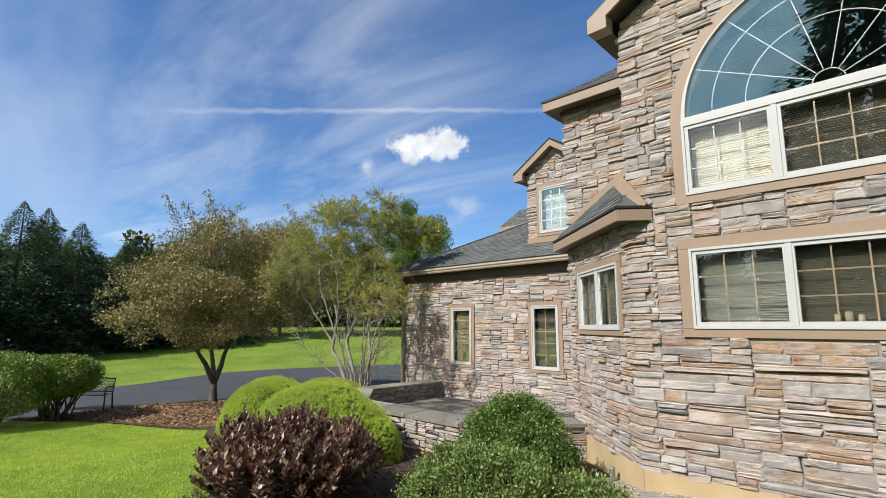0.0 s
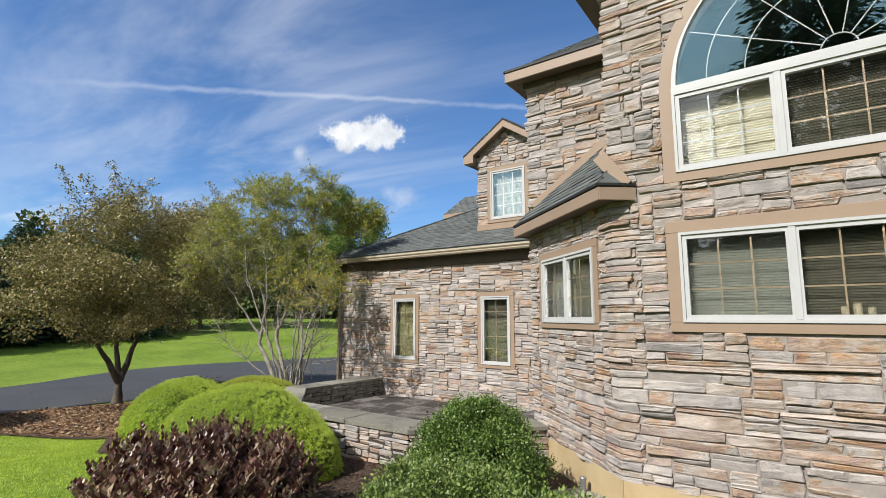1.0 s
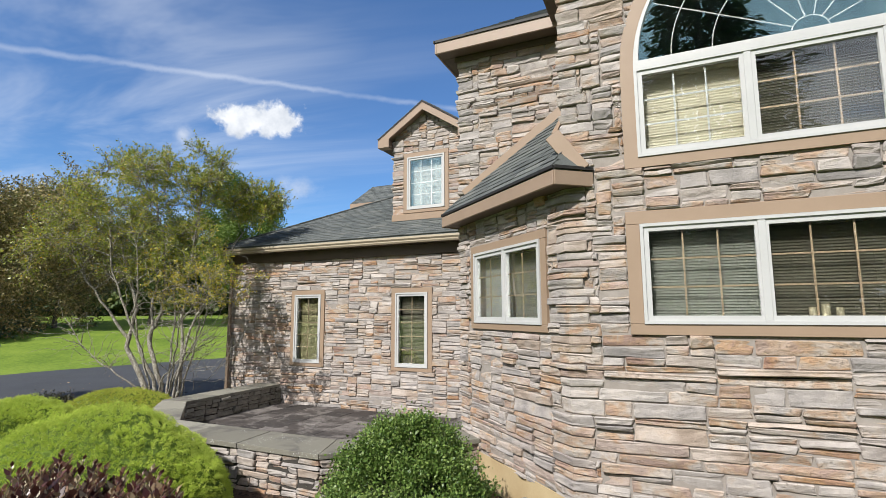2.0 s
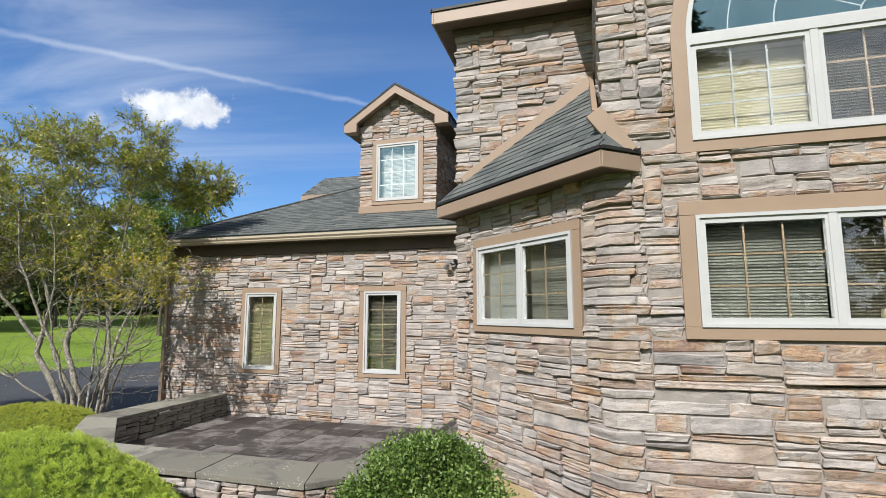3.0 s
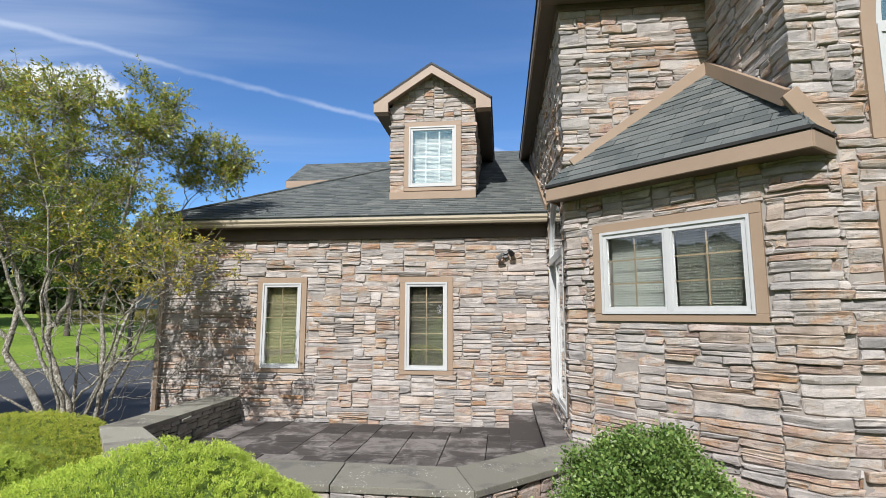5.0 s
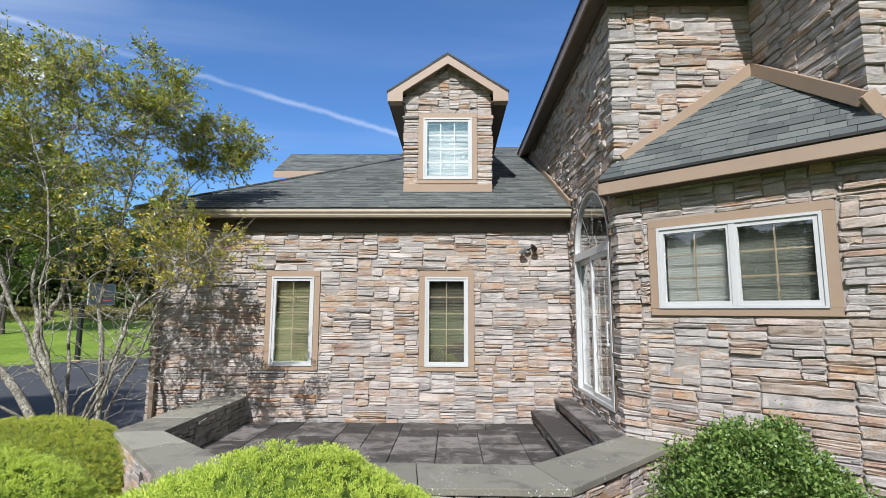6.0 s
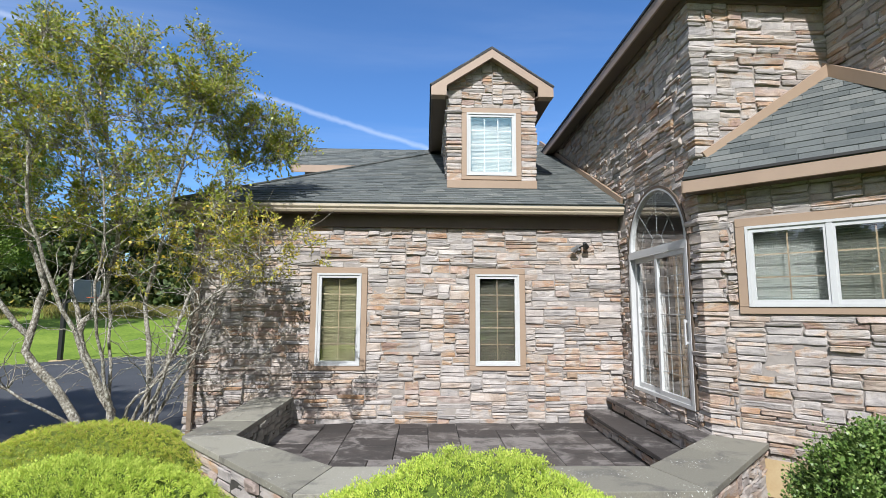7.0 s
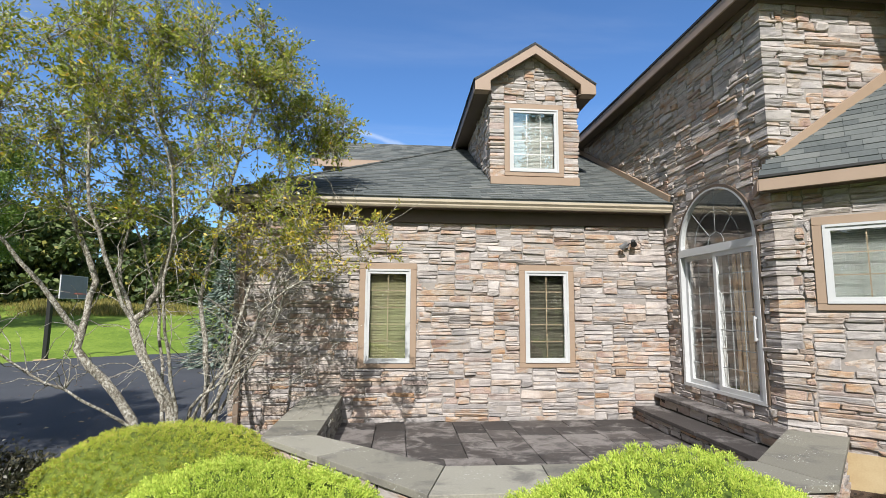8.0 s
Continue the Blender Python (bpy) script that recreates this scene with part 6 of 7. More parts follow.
def purple_bush(x, y, rx, ry, top, seed):
    """Upright shoots with long purple leaves."""
    rng, rr = np.random.default_rng(seed), random.Random(seed)
    z0 = ground_z(x, y)
    h = top - z0
    t = thing("purple_bush", "dark purple-leaved shrub with glossy upright shoots", "shrub", pose(x, y, z0))
    stems, cs, ds, ns, ls = [], [], [], [], []
    for _ in range(620):
        a, q = rr.uniform(0, 2 * math.pi), math.sqrt(rr.random())
        tx, ty = rx * q * math.cos(a), ry * q * math.sin(a)
        tz = h * (0.94 - 0.42 * q ** 4.0 + 0.07 * math.sin(5 * tx + 1) * math.cos(6 * ty)) * rr.uniform(0.74, 1.12)
        pts, rad = bough(rr, (tx * 0.45, ty * 0.45, 0), (tx, ty, tz), 0.009, 0.003, 0.0, 0.10, 7)
        stems.append((pts, rad))
        L = Vector((tx, ty, tz)) - Vector((tx * 0.45, ty * 0.45, 0))
        for i in range(24):
            f = 1 - 0.55 * (i / 24) ** 1.1
            k = min(f * 6, 5.999)
            p = Vector(pts[int(k)]).lerp(Vector(pts[int(k) + 1]), k - int(k))
            w = i * 2.4 + rr.uniform(-0.3, 0.3)
            open_ = 0.45 + 1.0 * (i / 24) + rr.uniform(-0.2, 0.35)
            out = Vector((math.cos(w), math.sin(w), 0))
            cs.append(p)
            ds.append(out * math.sin(open_) + Vector((0, 0, 1)) * math.cos(open_) + L.normalized() * 0.2)
            ns.append(Vector((0, 0, 1)) * math.sin(open_) - out * math.cos(open_))
            ls.append(rr.uniform(0.065, 0.115) * (0.6 if i < 3 else 1))
    part("stemwork", woods_mesh(stems, DARKBARK, 4), None, t)
    ls = np.array(ls)
    part("foliage", leaf_mesh("leaves", np.array([tuple(v) for v in cs]), np.array([tuple(v) for v in ds]), np.array([tuple(v) for v in ns]), ls, ls * 0.52, PURPLE, 0.14), None, t)


purple_bush(-5.84, 3.30, 1.24, 1.08, 0.72, 21)

# clipped hedge shrubs by the bench
for x, y, rx, ry, top, sd, mid, lb in ((-18.1, 3.0, 1.1, 0.98, 0.98, 31, 1.36, "round clipped shrub with bare lower stems by the bench"), (-18.0, 1.45, 1.25, 1.55, 1.12, 32, 1.12, "large round clipped shrub by the driveway")):
    z0 = ground_z(x, y)
    rng, rr = np.random.default_rng(sd), random.Random(sd)
    t = thing("clipped_shrub", lb, "shrub", pose(x, y, z0), group="clipped shrubs by the bench")
    hh = (top - z0) / 2
    stems = [bough(rr, (rr.uniform(-0.3, 0.3), rr.uniform(-0.3, 0.3), -0.05), (rr.uniform(-0.75, 0.75) * rx, rr.uniform(-0.75, 0.75) * ry, hh * 1.4), 0.03, 0.010, 0, 0.2, 7) for _ in range(34)]
    part("stemwork", woods_mesh(stems, DARKBARK, 5), None, t)
    n = 24000
    u = units(rng, n)
    p = np.sign(u) * np.abs(u) ** 0.85 * np.array((rx, ry, hh * (2 - mid))) * rng.uniform(0.70, 1.02, n)[:, None]
    p *= (1 + 0.06 * np.sin(u[:, 0] * 8) * np.cos(u[:, 1] * 7 + sd))[:, None]
    p[:, 2] += hh * mid
    L = 0.062 * rng.uniform(0.6, 1.3, n)
    part("foliage", leaf_mesh("leaves", p, u + units(rng, n), units(rng, n) + np.array((0, 0, 0.8)), L, L * 0.6, BOXHEDGE), None, t)

# ---- trees ----
cz = ground_z(-18.4, 7.5)
cl = crown(41, (0.1, 0.7, 4.3), (3.4, 3.2, 2.5), 165, 0.34, 0.68, -0.75) + crown(42, (1.1, -1.7, 3.1), (1.9, 2.2, 1.6), 52, 0.32, 0.62) + crown(43, (-0.6, 2.9, 4.6), (2.0, 2.2, 2.1), 48, 0.38, 0.66)
rr = random.Random(44)
for _ in range(26):       # upright shoots that break the outline
    x, y, z = rr.uniform(-1.6, 1.8), rr.uniform(-1.4, 3.4), rr.uniform(5.5, 6.3)
    lean = rr.uniform(-0.25, 0.25), rr.uniform(-0.25, 0.25)
    cl += [((x + lean[0] * k, y + lean[1] * k, z + 0.26 * k), 0.27 - 0.035 * k) for k in range(rr.choice((3, 4, 5)))]
tree("crabapple_tree", "broad crabapple tree with bronze-green autumn leaves", (-18.4, 7.5, cz), [((0, 0, -0.1), (0.02, 0.0, 0.75), 0.19), ((0.02, -0.02, 0.7), (0.35, -0.9, 2.0), 0.12), ((0.0, 0.02, 0.7), (-0.1, 0.55, 2.3), 0.12), ((0, 0, 0.75), (-0.7, 0.1, 2.6), 0.10)],
     cl, CRAB, 1350, 0.074, 0.58, DARKBARK, 0.16, 5, 5)

# many-stemmed tree at the wing's corner
TB = (-11.87, 8.84)
tz = ground_z(*TB)


def crooked(rng, way, r0, r1, kink=0.026, per=4):
    """A stem that bends from knee to knee."""
    pts = []
    way = [Vector(p) for p in way]
    for o, a, b, e in zip([way[0]] + way, way, way[1:], way[2:] + [way[-1]]):
        for k in range(per):
            f = k / per
            p = 0.5 * (2 * a + (b - o) * f + (2 * o - 5 * a + 4 * b - e) * f ** 2 + (3 * a - o - 3 * b + e) * f ** 3)
            pts.append(p.lerp(a.lerp(b, f), 0.4) + Vector([rng.uniform(-1, 1) for _ in range(3)]) * kink * (1 if pts else 0))
    pts.append(way[-1])
    n = len(pts) - 1
    return pts, [(r0 + (r1 - r0) * (i / n) ** 0.7) * rng.uniform(0.94, 1.08) * 0.86 for i in range(n + 1)]


def many_stemmed_tree(seed):
    rr, nr = random.Random(seed), np.random.default_rng(seed)
    t = thing("many_stemmed_tree", "grey-barked tree with many crooked stems and thin olive leaves", "tree", pose(*TB, tz))
    ways = [
        ([(-0.12, -0.10, -0.1), (-0.47, -0.10, 1.0), (-1.18, -0.05, 1.85), (-1.12, 0.05, 2.7), (-1.45, 0.0, 3.5), (-1.6, -0.2, 4.7)], 0.088),
        ([(-1.17, -0.02, 2.0), (-1.75, -0.4, 2.9), (-2.4, -0.6, 3.8), (-2.7, -0.7, 4.5)], 0.045),
        ([(-0.02, 0.05, -0.1), (-0.10, 0.0, 1.05), (-0.60, 0.05, 2.05), (-0.36, 0.1, 2.6), (-0.16, 0.0, 3.7), (-0.35, -0.1, 4.7), (-0.5, -0.2, 5.6)], 0.076),
        ([(-0.58, 0.05, 2.0), (-1.0, 0.35, 2.9), (-0.95, 0.5, 3.8), (-1.3, 0.6, 5.0)], 0.042),
        ([(0.04, -0.18, -0.1), (0.06, -0.3, 1.2), (-0.45, -0.55, 2.4), (-0.75, -0.8, 3.5), (-0.8, -0.9, 4.8)], 0.055),
        ([(0.20, 0.10, -0.1), (0.28, 0.2, 1.4), (0.12, 0.3, 2.5), (0.35, 0.25, 3.6), (0.6, 0.1, 4.6), (0.9, 0.0, 5.4)], 0.055),
        ([(0.34, -0.05, -0.1), (0.55, -0.1, 1.2), (0.72, 0.0, 2.3), (0.85, 0.5, 3.4), (0.85, 1.2, 4.5)], 0.046),
        ([(0.28, 0.2, -0.1), (0.48, 0.1, 1.0), (1.0, -0.1, 1.8), (1.35, -0.3, 2.5), (1.7, -0.4, 3.0)], 0.034),
        ([(-0.2, 0.2, -0.1), (-0.35, 0.4, 1.3), (-0.7, 0.7, 2.6), (-1.2, 0.9, 3.8), (-1.5, 0.9, 4.8)], 0.036),
        ([(0.12, -0.25, -0.1), (0.2, -0.5, 1.2), (0.1, -0.8, 2.4), (0.2, -0.9, 3.6), (-0.1, -1.0, 4.8)], 0.034),
        ([(0.05, -0.2, 0.7), (0.42, -0.3, 1.3), (0.95, -0.25, 1.75), (1.6, -0.1, 2.1)], 0.030),
        ([(0.0, 0.1, 0.75), (0.35, 0.0, 1.25), (0.80, 0.1, 2.0), (1.25, 0.0, 2.7), (1.5, 0.1, 3.4)], 0.032),
        ([(0.30, -0.1, 0.9), (0.75, -0.35, 1.5), (1.15, -0.6, 2.3), (1.75, -0.8, 2.8), (2.4, -1.1, 3.15)], 0.026),
        ([(-0.30, -0.10, 0.8), (-0.85, -0.45, 1.3), (-1.5, -0.7, 1.75), (-2.1, -0.9, 2.5)], 0.028)]
    stems, nodes, limbs, sprays = [], [], [], []
    for w, r in ways:
        ln = crooked(rr, w, r, r * 0.28)
        stems.append(ln)
        nodes += list(zip(ln[0][5:], ln[1][5:]))
    cl = (crown(51, (-0.7, -0.2, 5.0), (1.9, 1.6, 1.3), 76, 0.20, 0.40) + crown(52, (-2.0, -0.6, 4.1), (1.3, 1.3, 1.3), 34, 0.26, 0.50)
          + crown(53, (1.30, 1.15, 5.1), (0.62, 0.6, 0.62), 34, 0.18, 0.34) + crown(54, (0.9, 0.0, 5.6), (0.5, 0.5, 0.85), 24, 0.18, 0.34)
          + crown(55, (-0.6, -0.4, 5.75), (1.1, 0.9, 0.45), 18, 0.18, 0.32) + crown(56, (-0.9, -0.3, 4.2), (2.4, 1.5, 0.7), 12, 0.16, 0.30) + crown(57, (0.3, 0.1, 3.75), (1.5, 0.9, 0.8), 30, 0.16, 0.32))
    low = [((rr.uniform(0.7, 2.7), rr.uniform(-1.2, 0.1), rr.uniform(2.75, 3.5)), rr.uniform(0.13, 0.24)) for _ in range(42)] + [((rr.uniform(-0.3, 1.3), rr.uniform(-0.7, 0.6), rr.uniform(2.8, 3.6)), rr.uniform(0.14, 0.24)) for _ in range(12)]
    hub = Vector((-0.4, 0, 3.2))
    for c, r, leaf in sorted([(Vector(c), r, 0) for c, r in cl] + [(Vector(c), r, 1) for c, r in low], key=lambda q: (q[0] - hub).length):
        s, sr = min(nodes, key=lambda q: (q[0] - c).length + 0.9 * max(0, q[0].z - c.z + 0.2))
        ln = bough(rr, s, c, max(min(sr * 0.8, 0.007 + 0.011 * (s - c).length), 0.006), 0.004, 0.06, 0.38, 7)
        limbs.append(ln)
        nodes += list(zip(ln[0][2:], ln[1][2:]))
        for k in range(5 if leaf else 16):
            p = Vector(ln[0][rr.randint(3, 6)])
            v = (c - s).normalized() * 0.5 + Vector([rr.gauss(0, 1) for _ in range(3)]).normalized()
            v.z += 0.25
            tw = bough(rr, p, p + v.normalized() * r * rr.uniform(0.75, 1.6), 0.0045, 0.002, 0.04, 0.25, 5)
            limbs.append(tw)
            sprays.append((tw[0], leaf))
    for _ in range(330):      # bare twigs on the stems
        ln = stems[rr.randrange(len(stems))][0]
        s = Vector(ln[rr.randint(5, len(ln) - 2)])
        v = Vector((rr.gauss(0, 1), rr.gauss(0, 1), rr.gauss(0.3, 0.5))).normalized()
        limbs.append(bough(rr, s, s + v * rr.uniform(0.3, 1.25), 0.007, 0.002, 0.08, 0.7, 8))
    for _ in range(24):       # thin bare branches that reach across the wall
        s = Vector((rr.uniform(0.2, 1.1), rr.uniform(-0.3, 0.5), rr.uniform(0.6, 2.3)))
        ln = bough(rr, s, s + Vector((rr.uniform(0.5, 1.6), rr.uniform(-0.4, 0.5), rr.uniform(0.1, 1.1))), 0.007, 0.002, -0.10, 0.6, 8)
        limbs.append(ln)
        for _ in range(3):
            p = Vector(ln[0][rr.randint(2, 5)])
            limbs.append(bough(rr, p, p + Vector((rr.uniform(-0.1, 0.5), rr.uniform(-0.3, 0.3), rr.uniform(0.0, 0.45))), 0.0035, 0.0015, -0.06, 0.6, 6))
    part("trunk", woods_mesh(stems, BARK, 10), None, t, "grey mottled stems forking low")
    part("branchwork", woods_mesh(limbs, BARK, 5), None, t, "crooked grey limbs and twigs")
    for kind, nm, mat, lb in ((0, "crown", SERVICE, ""), (1, "yellow_foliage", YELLOWLEAF, "yellowing autumn leaves on low boughs")):
        c, d = [], []
        for pts, k in sprays:
            if k != kind:
                continue
            axis = (pts[-1] - pts[0]).normalized()
            for i in range(15):
                f = 4 * (0.3 + 0.7 * i / 14)
                p = pts[min(int(f), 3)].lerp(pts[min(int(f), 3) + 1], f - min(int(f), 3))
                side = Vector([rr.gauss(0, 1) for _ in range(3)]).normalized()
                c.append(tuple(p + side * 0.012))
                d.append(tuple(axis * 0.8 + side * 0.9 + Vector((0, 0, -0.25))))
        n = len(c)
        L = (0.050 if kind else 0.058) * nr.uniform(0.6, 1.25, n)
        part(nm, leaf_mesh(nm, np.array(c), np.array(d), units(nr, n) + np.array((0, 0, 0.9)), L, L * 0.46, mat), None, t, lb)


many_stemmed_tree(7)

# taller trees behind
for i, (x, y, h, r, sd, leaf) in enumerate(((-35.0, 33.0, 14.0, 3.2, 61, MAPLE), (-44.0, 31.5, 11.0, 3.6, 62, WOODS), (-47.0, 25.5, 10.5, 3.8, 63, WOODS))):
    z = ground_z(x, y)
    tree("leafy_tree", "tall leafy green tree beyond the driveway", (x, y, z), [((0, 0, -0.2), (0.1, 0, 2.4), 0.22), ((0.1, 0, 2.3), (0.3, 0.3, h * 0.55), 0.15), ((0.1, 0, 2.3), (-0.6, 0.2, h * 0.5), 0.13)],
         crown(sd, (0, 0, h * 0.6), (r, r, h * 0.4), 70, 0.7, 1.15, -0.9), leaf, 620, 0.16, 0.65, DARKBARK, 0.2, sd, 2)
sp = ((-43, 1.0, 11.0, 4.6), (-44.5, 4.4, 11.4, 4.8), (-45.5, 8.0, 10.4, 4.6), (-46.5, 11.2, 9.0, 4.2), (-47.5, 14.0, 8.0, 3.6), (-46, 17.5, 9.2, 3.6), (-49, 21.5, 9.0, 3.8), (-42.5, -3.0, 12.0, 4.8), (-50, 6.5, 11.6, 4.8), (-51, 13, 9.6, 4.6))
for i, (x, y, h, r) in enumerate(sp):
    spruce("spruce_tree", "tall dark green spruce at the far lawn edge", (x, y, ground_z(x, y)), 0.93 * h, r, SPRUCE, 70 + i, 24000, 0.36)["group"] = "spruces along the lawn"
spruce("blue_spruce_tree", "small grey-blue spruce by the driveway", (-16.5, 24.5, ground_z(-16.5, 24.5)), 5.6, 1.3, BLUESPRUCE, 90, 6000, 0.3)
spruce("spruce_tree", "tall spruce on the lawn behind the viewer", (-0.2, -7.5, ground_z(-0.2, -7.5)), 18, 4.0, SPRUCE, 91, 30000, 0.45)
spruce("spruce_tree", "tall spruce on the lawn behind the viewer", (-14.0, -16.0, ground_z(-14.0, -16.0)), 12, 3.2, SPRUCE, 92, 12000, 0.5)

# far woods: one mass of many crowns
rng = np.random.default_rng(8)
rr = random.Random(88)
cls_, trunks = [], []
for i in range(240):
    a = radians(-80 + 185 * i / 159 + rr.uniform(-1.5, 1.5)) if i < 160 else radians(rr.uniform(100, 285))
    d = rr.uniform(58, 76)
    x, y = -8 - d * math.cos(a) * 1.0, 6 + d * math.sin(a)
    if -12 < x < 12 and y < 40 and y > 0:
        continue
    z, h = ground_z(x, y), rr.uniform(8.5, 11.4)
    for _ in range(16):
        cls_.append(((x + rr.gauss(0, 1.7), y + rr.gauss(0, 1.7), z + h * rr.uniform(0.0, 0.95)), rr.uniform(1.0, 1.7)))
    trunks.append(([(x, y, z - 0.3), (x + 0.1, y, z + h * 0.8)], [0.2, 0.05]))
for k in range(460):      # low growth along the edge
    a, d = radians(-82 + 188 * k / 460), rr.uniform(57, 61)
    x, y = -8 - d * math.cos(a), 6 + d * math.sin(a)
    if not (-12 < x < 12 and 0 < y < 40):
        cls_.append(((x, y, ground_z(x, y) + rr.uniform(0.2, 1.9)), rr.uniform(1.2, 1.8)))
far = tagged(new("far_woods", crown_leaves(rng, cls_, 80, 0.58, 0.7, WOODS, 0.1)), "mixed dark green woods beyond the lawn", "woods", "", "stuff")
part("trunks", woods_mesh(trunks, DARKBARK, 5), None, far)
# dry meadow below the woods
n = 40000
a, d = rng.uniform(radians(43), radians(100), n), rng.uniform(44, 58, n)
x, y = -8 - d * np.cos(a), 6 + d * np.sin(a)
c = np.stack((x, y, [ground_z(p, q) for p, q in zip(x, y)]), 1)
L = rng.uniform(0.2, 0.85, n) * (0.6 + 0.5 * np.sin(a * 23) * np.sin(a * 41 + 1))
tagged(new("meadow", leaf_mesh("meadow", c, np.tile((0.0, 0.0, 1.0), (n, 1)) + units(rng, n) * 0.35, units(rng, n), L, L * 0.16, MEADOW)), "strip of dry yellow meadow before the woods", "meadow", "", "stuff")

# grass blades on the near lawn, leaf litter on beds, driveway and lawn
n = 110000
x, y = rng.uniform(-17.5, -3.0, n), rng.uniform(0.4, 5.4, n)
keep = np.array([not inside(p, q, BED) and not inside(p, q, DRIVE) for p, q in zip(x, y)])
x, y = x[keep], y[keep]
n = len(x)
c = np.stack((x, y, [ground_z(p, q) - 0.004 for p, q in zip(x, y)]), 1)
L = rng.uniform(0.018, 0.04, n)
tagged(new("grass_blades", leaf_mesh("grass_blades", c, np.tile((0.0, 0.0, 1.0), (n, 1)) + units(rng, n) * 0.55, units(rng, n), L, 0.012 * np.ones(n), GRASS)), "short green grass blades of the lawn", "grass", "", "stuff")


def litter(name, label, n, area, mat, size, lift, seed, flat=0.25):
    rng = np.random.default_rng(seed)
    pts = []
    x0, x1 = min(p[0] for p in area), max(p[0] for p in area)
    y0, y1 = min(p[1] for p in area), max(p[1] for p in area)
    while len(pts) < n:
        x, y = rng.uniform(x0, x1), rng.uniform(y0, y1)
        if inside(x, y, area):
            pts.append((x, y, ground_z(x, y) + lift))
    d = units(rng, n) * np.array((1, 1, flat))
    L = size * rng.uniform(0.5, 1.4, n)
    tagged(new(name, leaf_mesh(name, np.array(pts), d, units(rng, n) * 0.5 + np.array((0, 0, 1.0)), L, L * 0.5, mat)), label, "leaf litter", "", "stuff")


litter("mulch_chips", "brown bark mulch and fallen leaves", 16000, [(-19, 2.2), (-17, 3.8), (-13.2, 5.5), (-12, 8), (-17.6, 8.8), (-18.9, 6)], CHIP, 0.09, 0.035, 3)
litter("bark_mulch", "dark bark mulch pieces in the planting bed", 14000, [(-8.2, 3.5), (-6.6, 2.3), (-5.2, 1.8), (-3.2, 2.3), (-1.6, 3.7), (1.4, 4.5), (2, 5.6), (-2.8, 5.6), (-4.2, 7.3), (-5.5, 6.1), (-8.8, 6.1)], leafy("bark_piece", [(0.0, (0.025, 0.016, 0.011)), (0.6, (0.06, 0.038, 0.025)), (1.0, (0.12, 0.08, 0.05))], 0.9, 0.0), 0.055, 0.035, 4)
litter("driveway_leaves", "scattered fallen leaves on the driveway", 260, [(-25, 2), (-19.3, 2), (-18, 9.5), (-14, 11.5), (-16, 24), (-24, 20)], CHIP, 0.09, 0.045, 5, 0.05)
litter("gravel_stones", "pale rounded gravel by the foundation", 2600, [(-3.0, 5.8), (-1.5, 5.55), (1.9, 5.55), (2.1, 6.15), (-2.66, 6.15), (-3.25, 6.75), (-3.55, 6.5)], leafy("gravel_stone", [(0.0, (0.22, 0.18, 0.13)), (0.6, (0.42, 0.38, 0.31)), (1.0, (0.6, 0.56, 0.5))], 0.9, 0.0), 0.03, 0.055, 6, 0.3)

# ---- fittings ----
lamp = thing("flood_lamp", "small twin grey flood lamp on the stone wall", "lamp", F_WING @ pose(6.52, -0.06, 2.80))
bm = bmesh.new()
bmesh.ops.create_cone(bm, cap_ends=True, segments=20, radius1=0.055, radius2=0.05, depth=0.03, matrix=pose(0, -0.005, 0, 90))
part("base_plate", bm, GREYMETAL, lamp, smooth=False)
for sx in (-1, 1):
    bm = bmesh.new()
    bmesh.ops.create_cone(bm, cap_ends=True, segments=16, radius1=0.052, radius2=0.028, depth=0.12, matrix=pose(sx * 0.085, -0.11, -0.03 if sx < 0 else 0.03, 60, 0, -sx * 35))
    head = part("lamp_head", bm, GREYMETAL if sx < 0 else BLACK, lamp)
    me = woods_mesh([([(0, -0.02, 0), (sx * 0.05, -0.06, 0.02), (sx * 0.075, -0.09, 0.0)], [0.011, 0.011, 0.011])], BLACK, 8)
    part("arm", me, None, lamp)
out_ = thing("outdoor_outlet", "small pale outdoor socket cover on the stone wall", "socket", F_WING @ pose(6.36, -0.03, 0.65))
part("cover", rounded(-0.085, -0.03, -0.05, 0.085, 0.02, 0.05, 0.004), TRIM, out_)
part("flap", rounded(-0.05, -0.045, -0.03, 0.05, -0.028, 0.035, 0.005), TRIM, out_)
for x, r, h in ((-0.655, 0.032, 0.145), (-0.565, 0.036, 0.17), (-0.470, 0.032, 0.14)):
    jar = thing("candle", "pale wax candle in a clear glass on the window sill", "candle", pose(x, CY + 0.098, LW[2]), group="candles on the sill")
    bm = bmesh.new()
    bmesh.ops.create_cone(bm, cap_ends=True, segments=18, radius1=r * 0.9, radius2=r * 0.9, depth=h, matrix=pose(0, 0, h / 2 + 0.004))
    part("wax", bm, varied("candle_wax", (0.16, 0.14, 0.09), (0.2, 0.18, 0.12), 8, 0.5), jar)
    part("wick", woods_mesh([([(0, 0, h), (0.002, 0, h + 0.012)], [0.0015, 0.001])], BLACK, 5), None, jar)
post = thing("garden_light", "small grey garden light post by the foundation", "garden light", pose(-3.25, 6.58, ground_z(-3.25, 6.58) + 0.03))
bm = bmesh.new()
bmesh.ops.create_cone(bm, cap_ends=True, segments=16, radius1=0.034, radius2=0.038, depth=0.17, matrix=pose(0, 0, 0.085))
part("body", bm, GREYMETAL, post)
bm = bmesh.new()
bmesh.ops.create_uvsphere(bm, u_segments=16, v_segments=8, radius=0.042, matrix=pose(0, 0, 0.175) @ Matrix.Diagonal((1, 1, 0.7, 1)))
part("cap", bm, GREYMETAL, post, smooth=True)
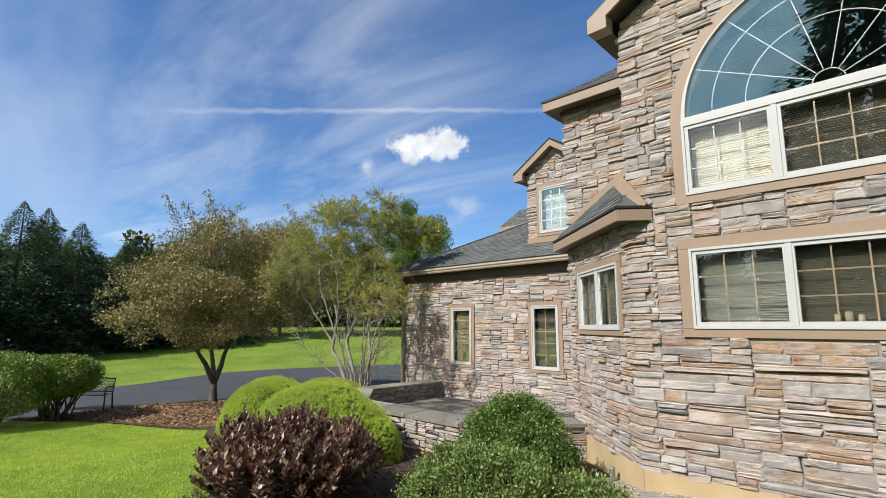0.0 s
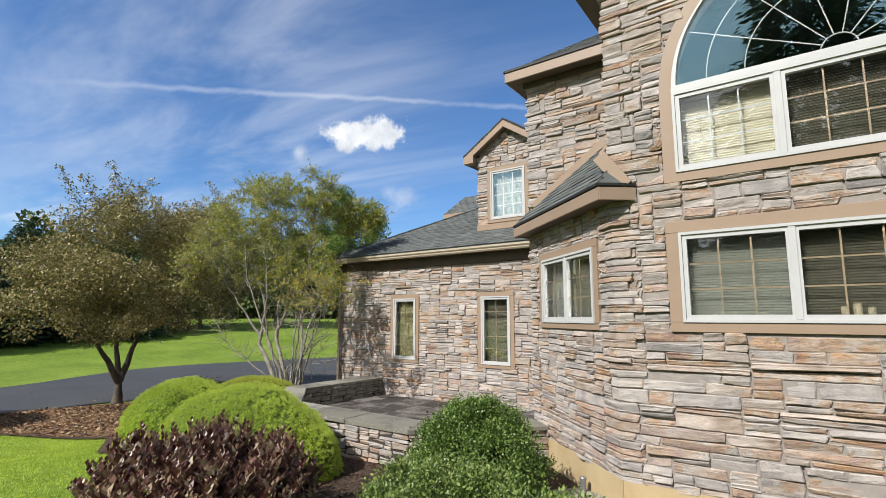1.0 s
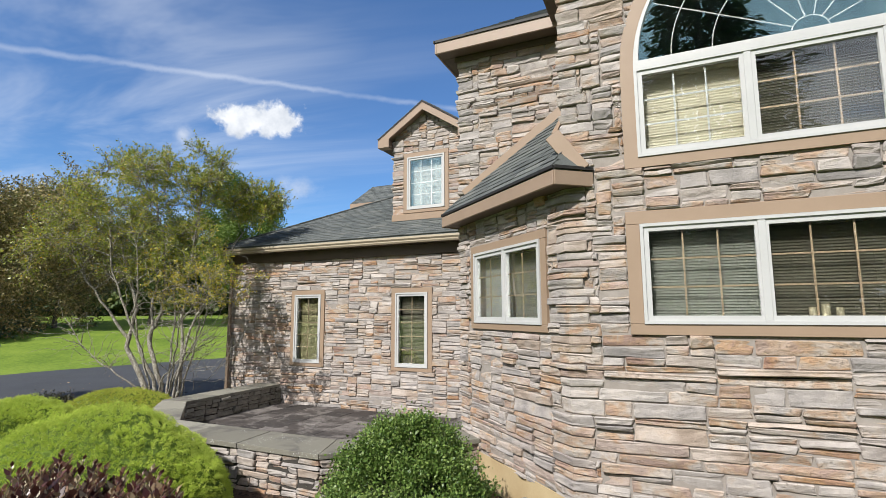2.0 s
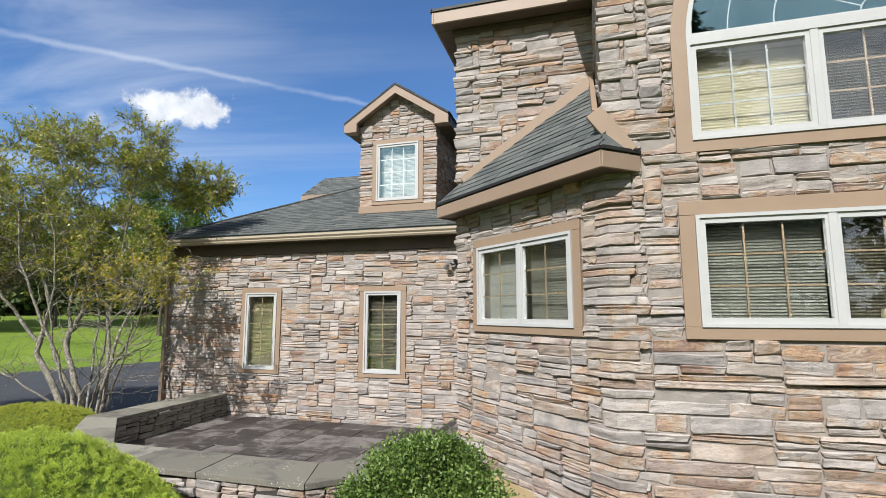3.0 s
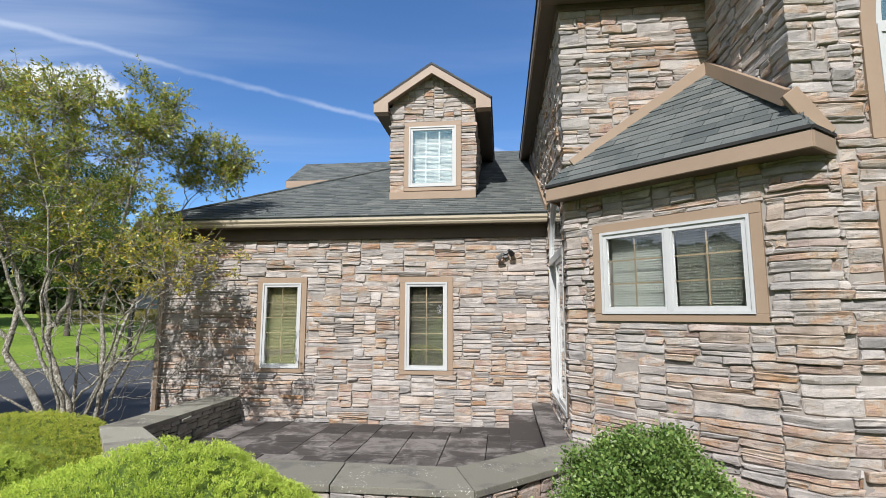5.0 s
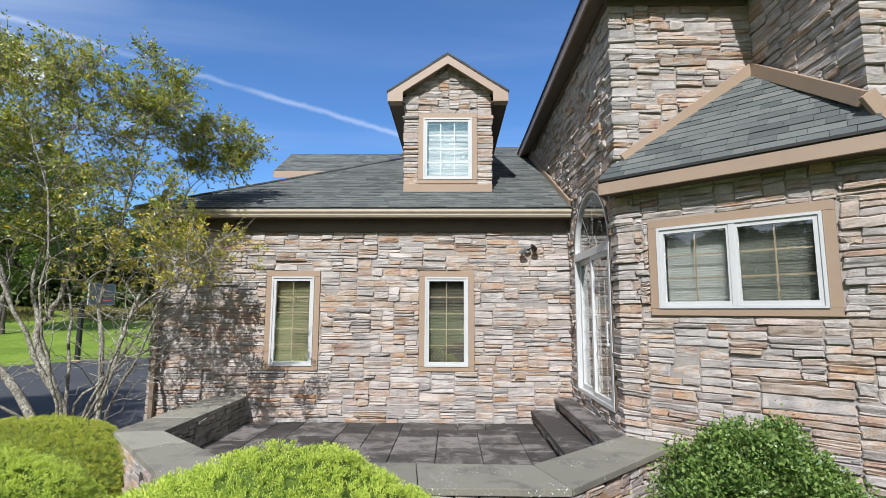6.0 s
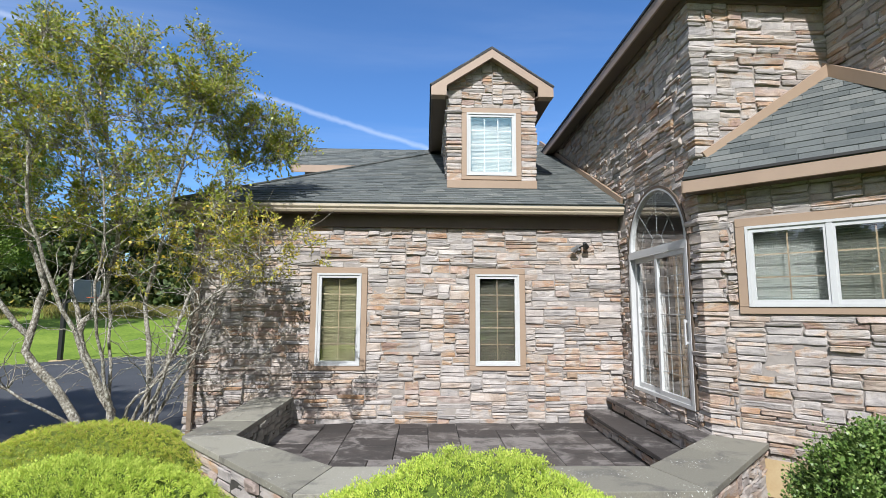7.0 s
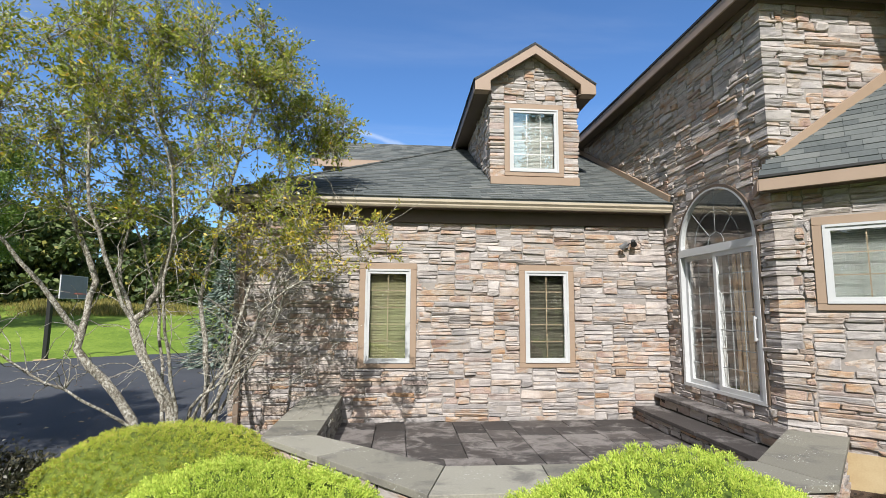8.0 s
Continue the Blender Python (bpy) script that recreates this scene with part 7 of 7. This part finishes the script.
spout = thing("downspout", "brown metal downspout at the wing's corner", "downspout", pose(WX0 + 0.13, WY - 0.105, 0))
bm = bmesh.new()
box(bm, -0.04, -0.03, ground_z(WX0, WY), 0.04, 0.03, 3.20)
bmesh.ops.bevel(bm, geom=bm.edges[:], offset=0.008, segments=2, affect="EDGES", profile=0.5)
part("pipe", bm, varied("downspout_paint", (0.17, 0.125, 0.09), (0.22, 0.165, 0.12), 3, 0.45, 0.05, 0.001, 60), spout)
part("elbow", beam((0, 0, 3.19), (0, -0.16, 3.33), 0.07, 0.055), GUTTER, spout)

bench = thing("garden_bench", "black metal garden bench with lattice back", "bench", pose(-19.5, 3.85, ground_z(-19.5, 3.85) + 0.03, 0, 0, 52) @ Matrix.Diagonal((1.3, 1.1, 1.08, 1)))
for sx in (-0.62, 0.62):
    part("leg", woods_mesh([([(sx, 0.26, 0), (sx, 0.22, 0.25), (sx, 0.2, 0.43), (sx, 0.26, 0.7), (sx, 0.3, 0.88)], [0.02] * 5)], BLACK, 8), None, bench)
    part("leg", woods_mesh([([(sx, -0.26, 0), (sx, -0.22, 0.25), (sx, -0.24, 0.43), (sx, -0.22, 0.62), (sx, -0.1, 0.66), (sx, 0.24, 0.62)], [0.02, 0.018, 0.018, 0.018, 0.018, 0.018])], BLACK, 8), None, bench)
lat = []
for i in range(-9, 18):
    a = (-0.6 + i * 0.085, 0.205, 0.46)
    for sx in (-1, 1):
        p0, p1 = (a[0] if sx > 0 else a[0] + 0.36), (a[0] + 0.36 if sx > 0 else a[0])
        q0, q1 = min(max(p0, -0.6), 0.6), min(max(p1, -0.6), 0.6)
        f0, f1 = (q0 - p0) / (p1 - p0), (q1 - p0) / (p1 - p0)
        if abs(f1 - f0) > 0.05:
            lat.append(([(q0, 0.205 + 0.08 * f0, 0.48 + 0.36 * f0), (q1, 0.205 + 0.08 * f1, 0.48 + 0.36 * f1)], [0.011, 0.011]))
lat += [([(-0.62, 0.21, 0.48), (0.62, 0.21, 0.48)], [0.018, 0.018]), ([(-0.62, 0.29, 0.85), (0, 0.3, 0.9), (0.62, 0.29, 0.85)], [0.02, 0.02, 0.02])]
part("backrest", woods_mesh(lat, BLACK, 6), None, bench)
for i in range(8):
    part("slat", rounded(-0.62, -0.25 + i * 0.057, 0.42, 0.62, -0.21 + i * 0.057, 0.437, 0.003), BLACK, bench)

hz = ground_z(-24.92, 26.3)
hoop = thing("basketball_hoop", "black basketball post with milky backboard by the driveway", "basketball hoop", pose(-24.92, 26.3, hz, 0, 0, 88))
part("base", rounded(-0.3, -0.3, 0, 0.3, 0.3, 0.05, 0.01), CONCRETE, hoop)
part("post", rounded(-0.09, -0.09, 0.04, 0.09, 0.09, 2.9, 0.01), BLACK, hoop)
part("arm", beam((0, 0, 2.75), (0, -0.9, 3.2), 0.1, 0.1), BLACK, hoop)
bb = part("backboard", panel([rect(-0.9, 0.9, 2.75, 3.8), rect(-0.865, 0.865, 2.785, 3.765)], -1.0, -0.95), WHITE, hoop, "white framed backboard")
part("pane", panel([rect(-0.863, 0.863, 2.787, 3.763)], -0.985, -0.975), PALEBAR, bb, "milky backboard sheet")
part("rim", woods_mesh([([(0.23 * math.cos(i * math.pi / 8), -1.28 + 0.23 * math.sin(i * math.pi / 8), 2.97) for i in range(17)], [0.012] * 17)], varied("orange_rim", (0.5, 0.08, 0.02), (0.6, 0.1, 0.03), 5, 0.5), 6), None, hoop, "orange metal rim")

# ---- pieces: slabs, stones, shingles ----
for x, y, w, d in pave(5.55, 4.05, 4):
    cx, cy = -10.02 + x, WY - 0.07 - y - d
    pts = [(cx, cy), (cx + w, cy), (cx + w, cy + d), (cx, cy + d)]
    if all(inside(p, q, [(-10.1, WY + 0.1), (-10.1, 7.6), (-8.75, 6.25), (-5.5, 6.25), (-4.3, 7.5), (-4.3, WY + 0.1)]) for p, q in pts):
        key = ("slab", round(w, 2), round(d, 2))
        if key not in stone_cache:
            stone_cache[key] = finish("slab", rounded(0.005, 0.005, -0.05, w - 0.005, d - 0.005, 0, 0.005), SLAB)
        part("slab", stone_cache[key], None, patio, m=pose(cx, cy, PATIO + random.uniform(-0.004, 0.003)))
for job in facings:
    lay_stones(*job)
for job in corners:
    lay_corner(*job)
for job in shingle_jobs:
    lay_shingles(*job)
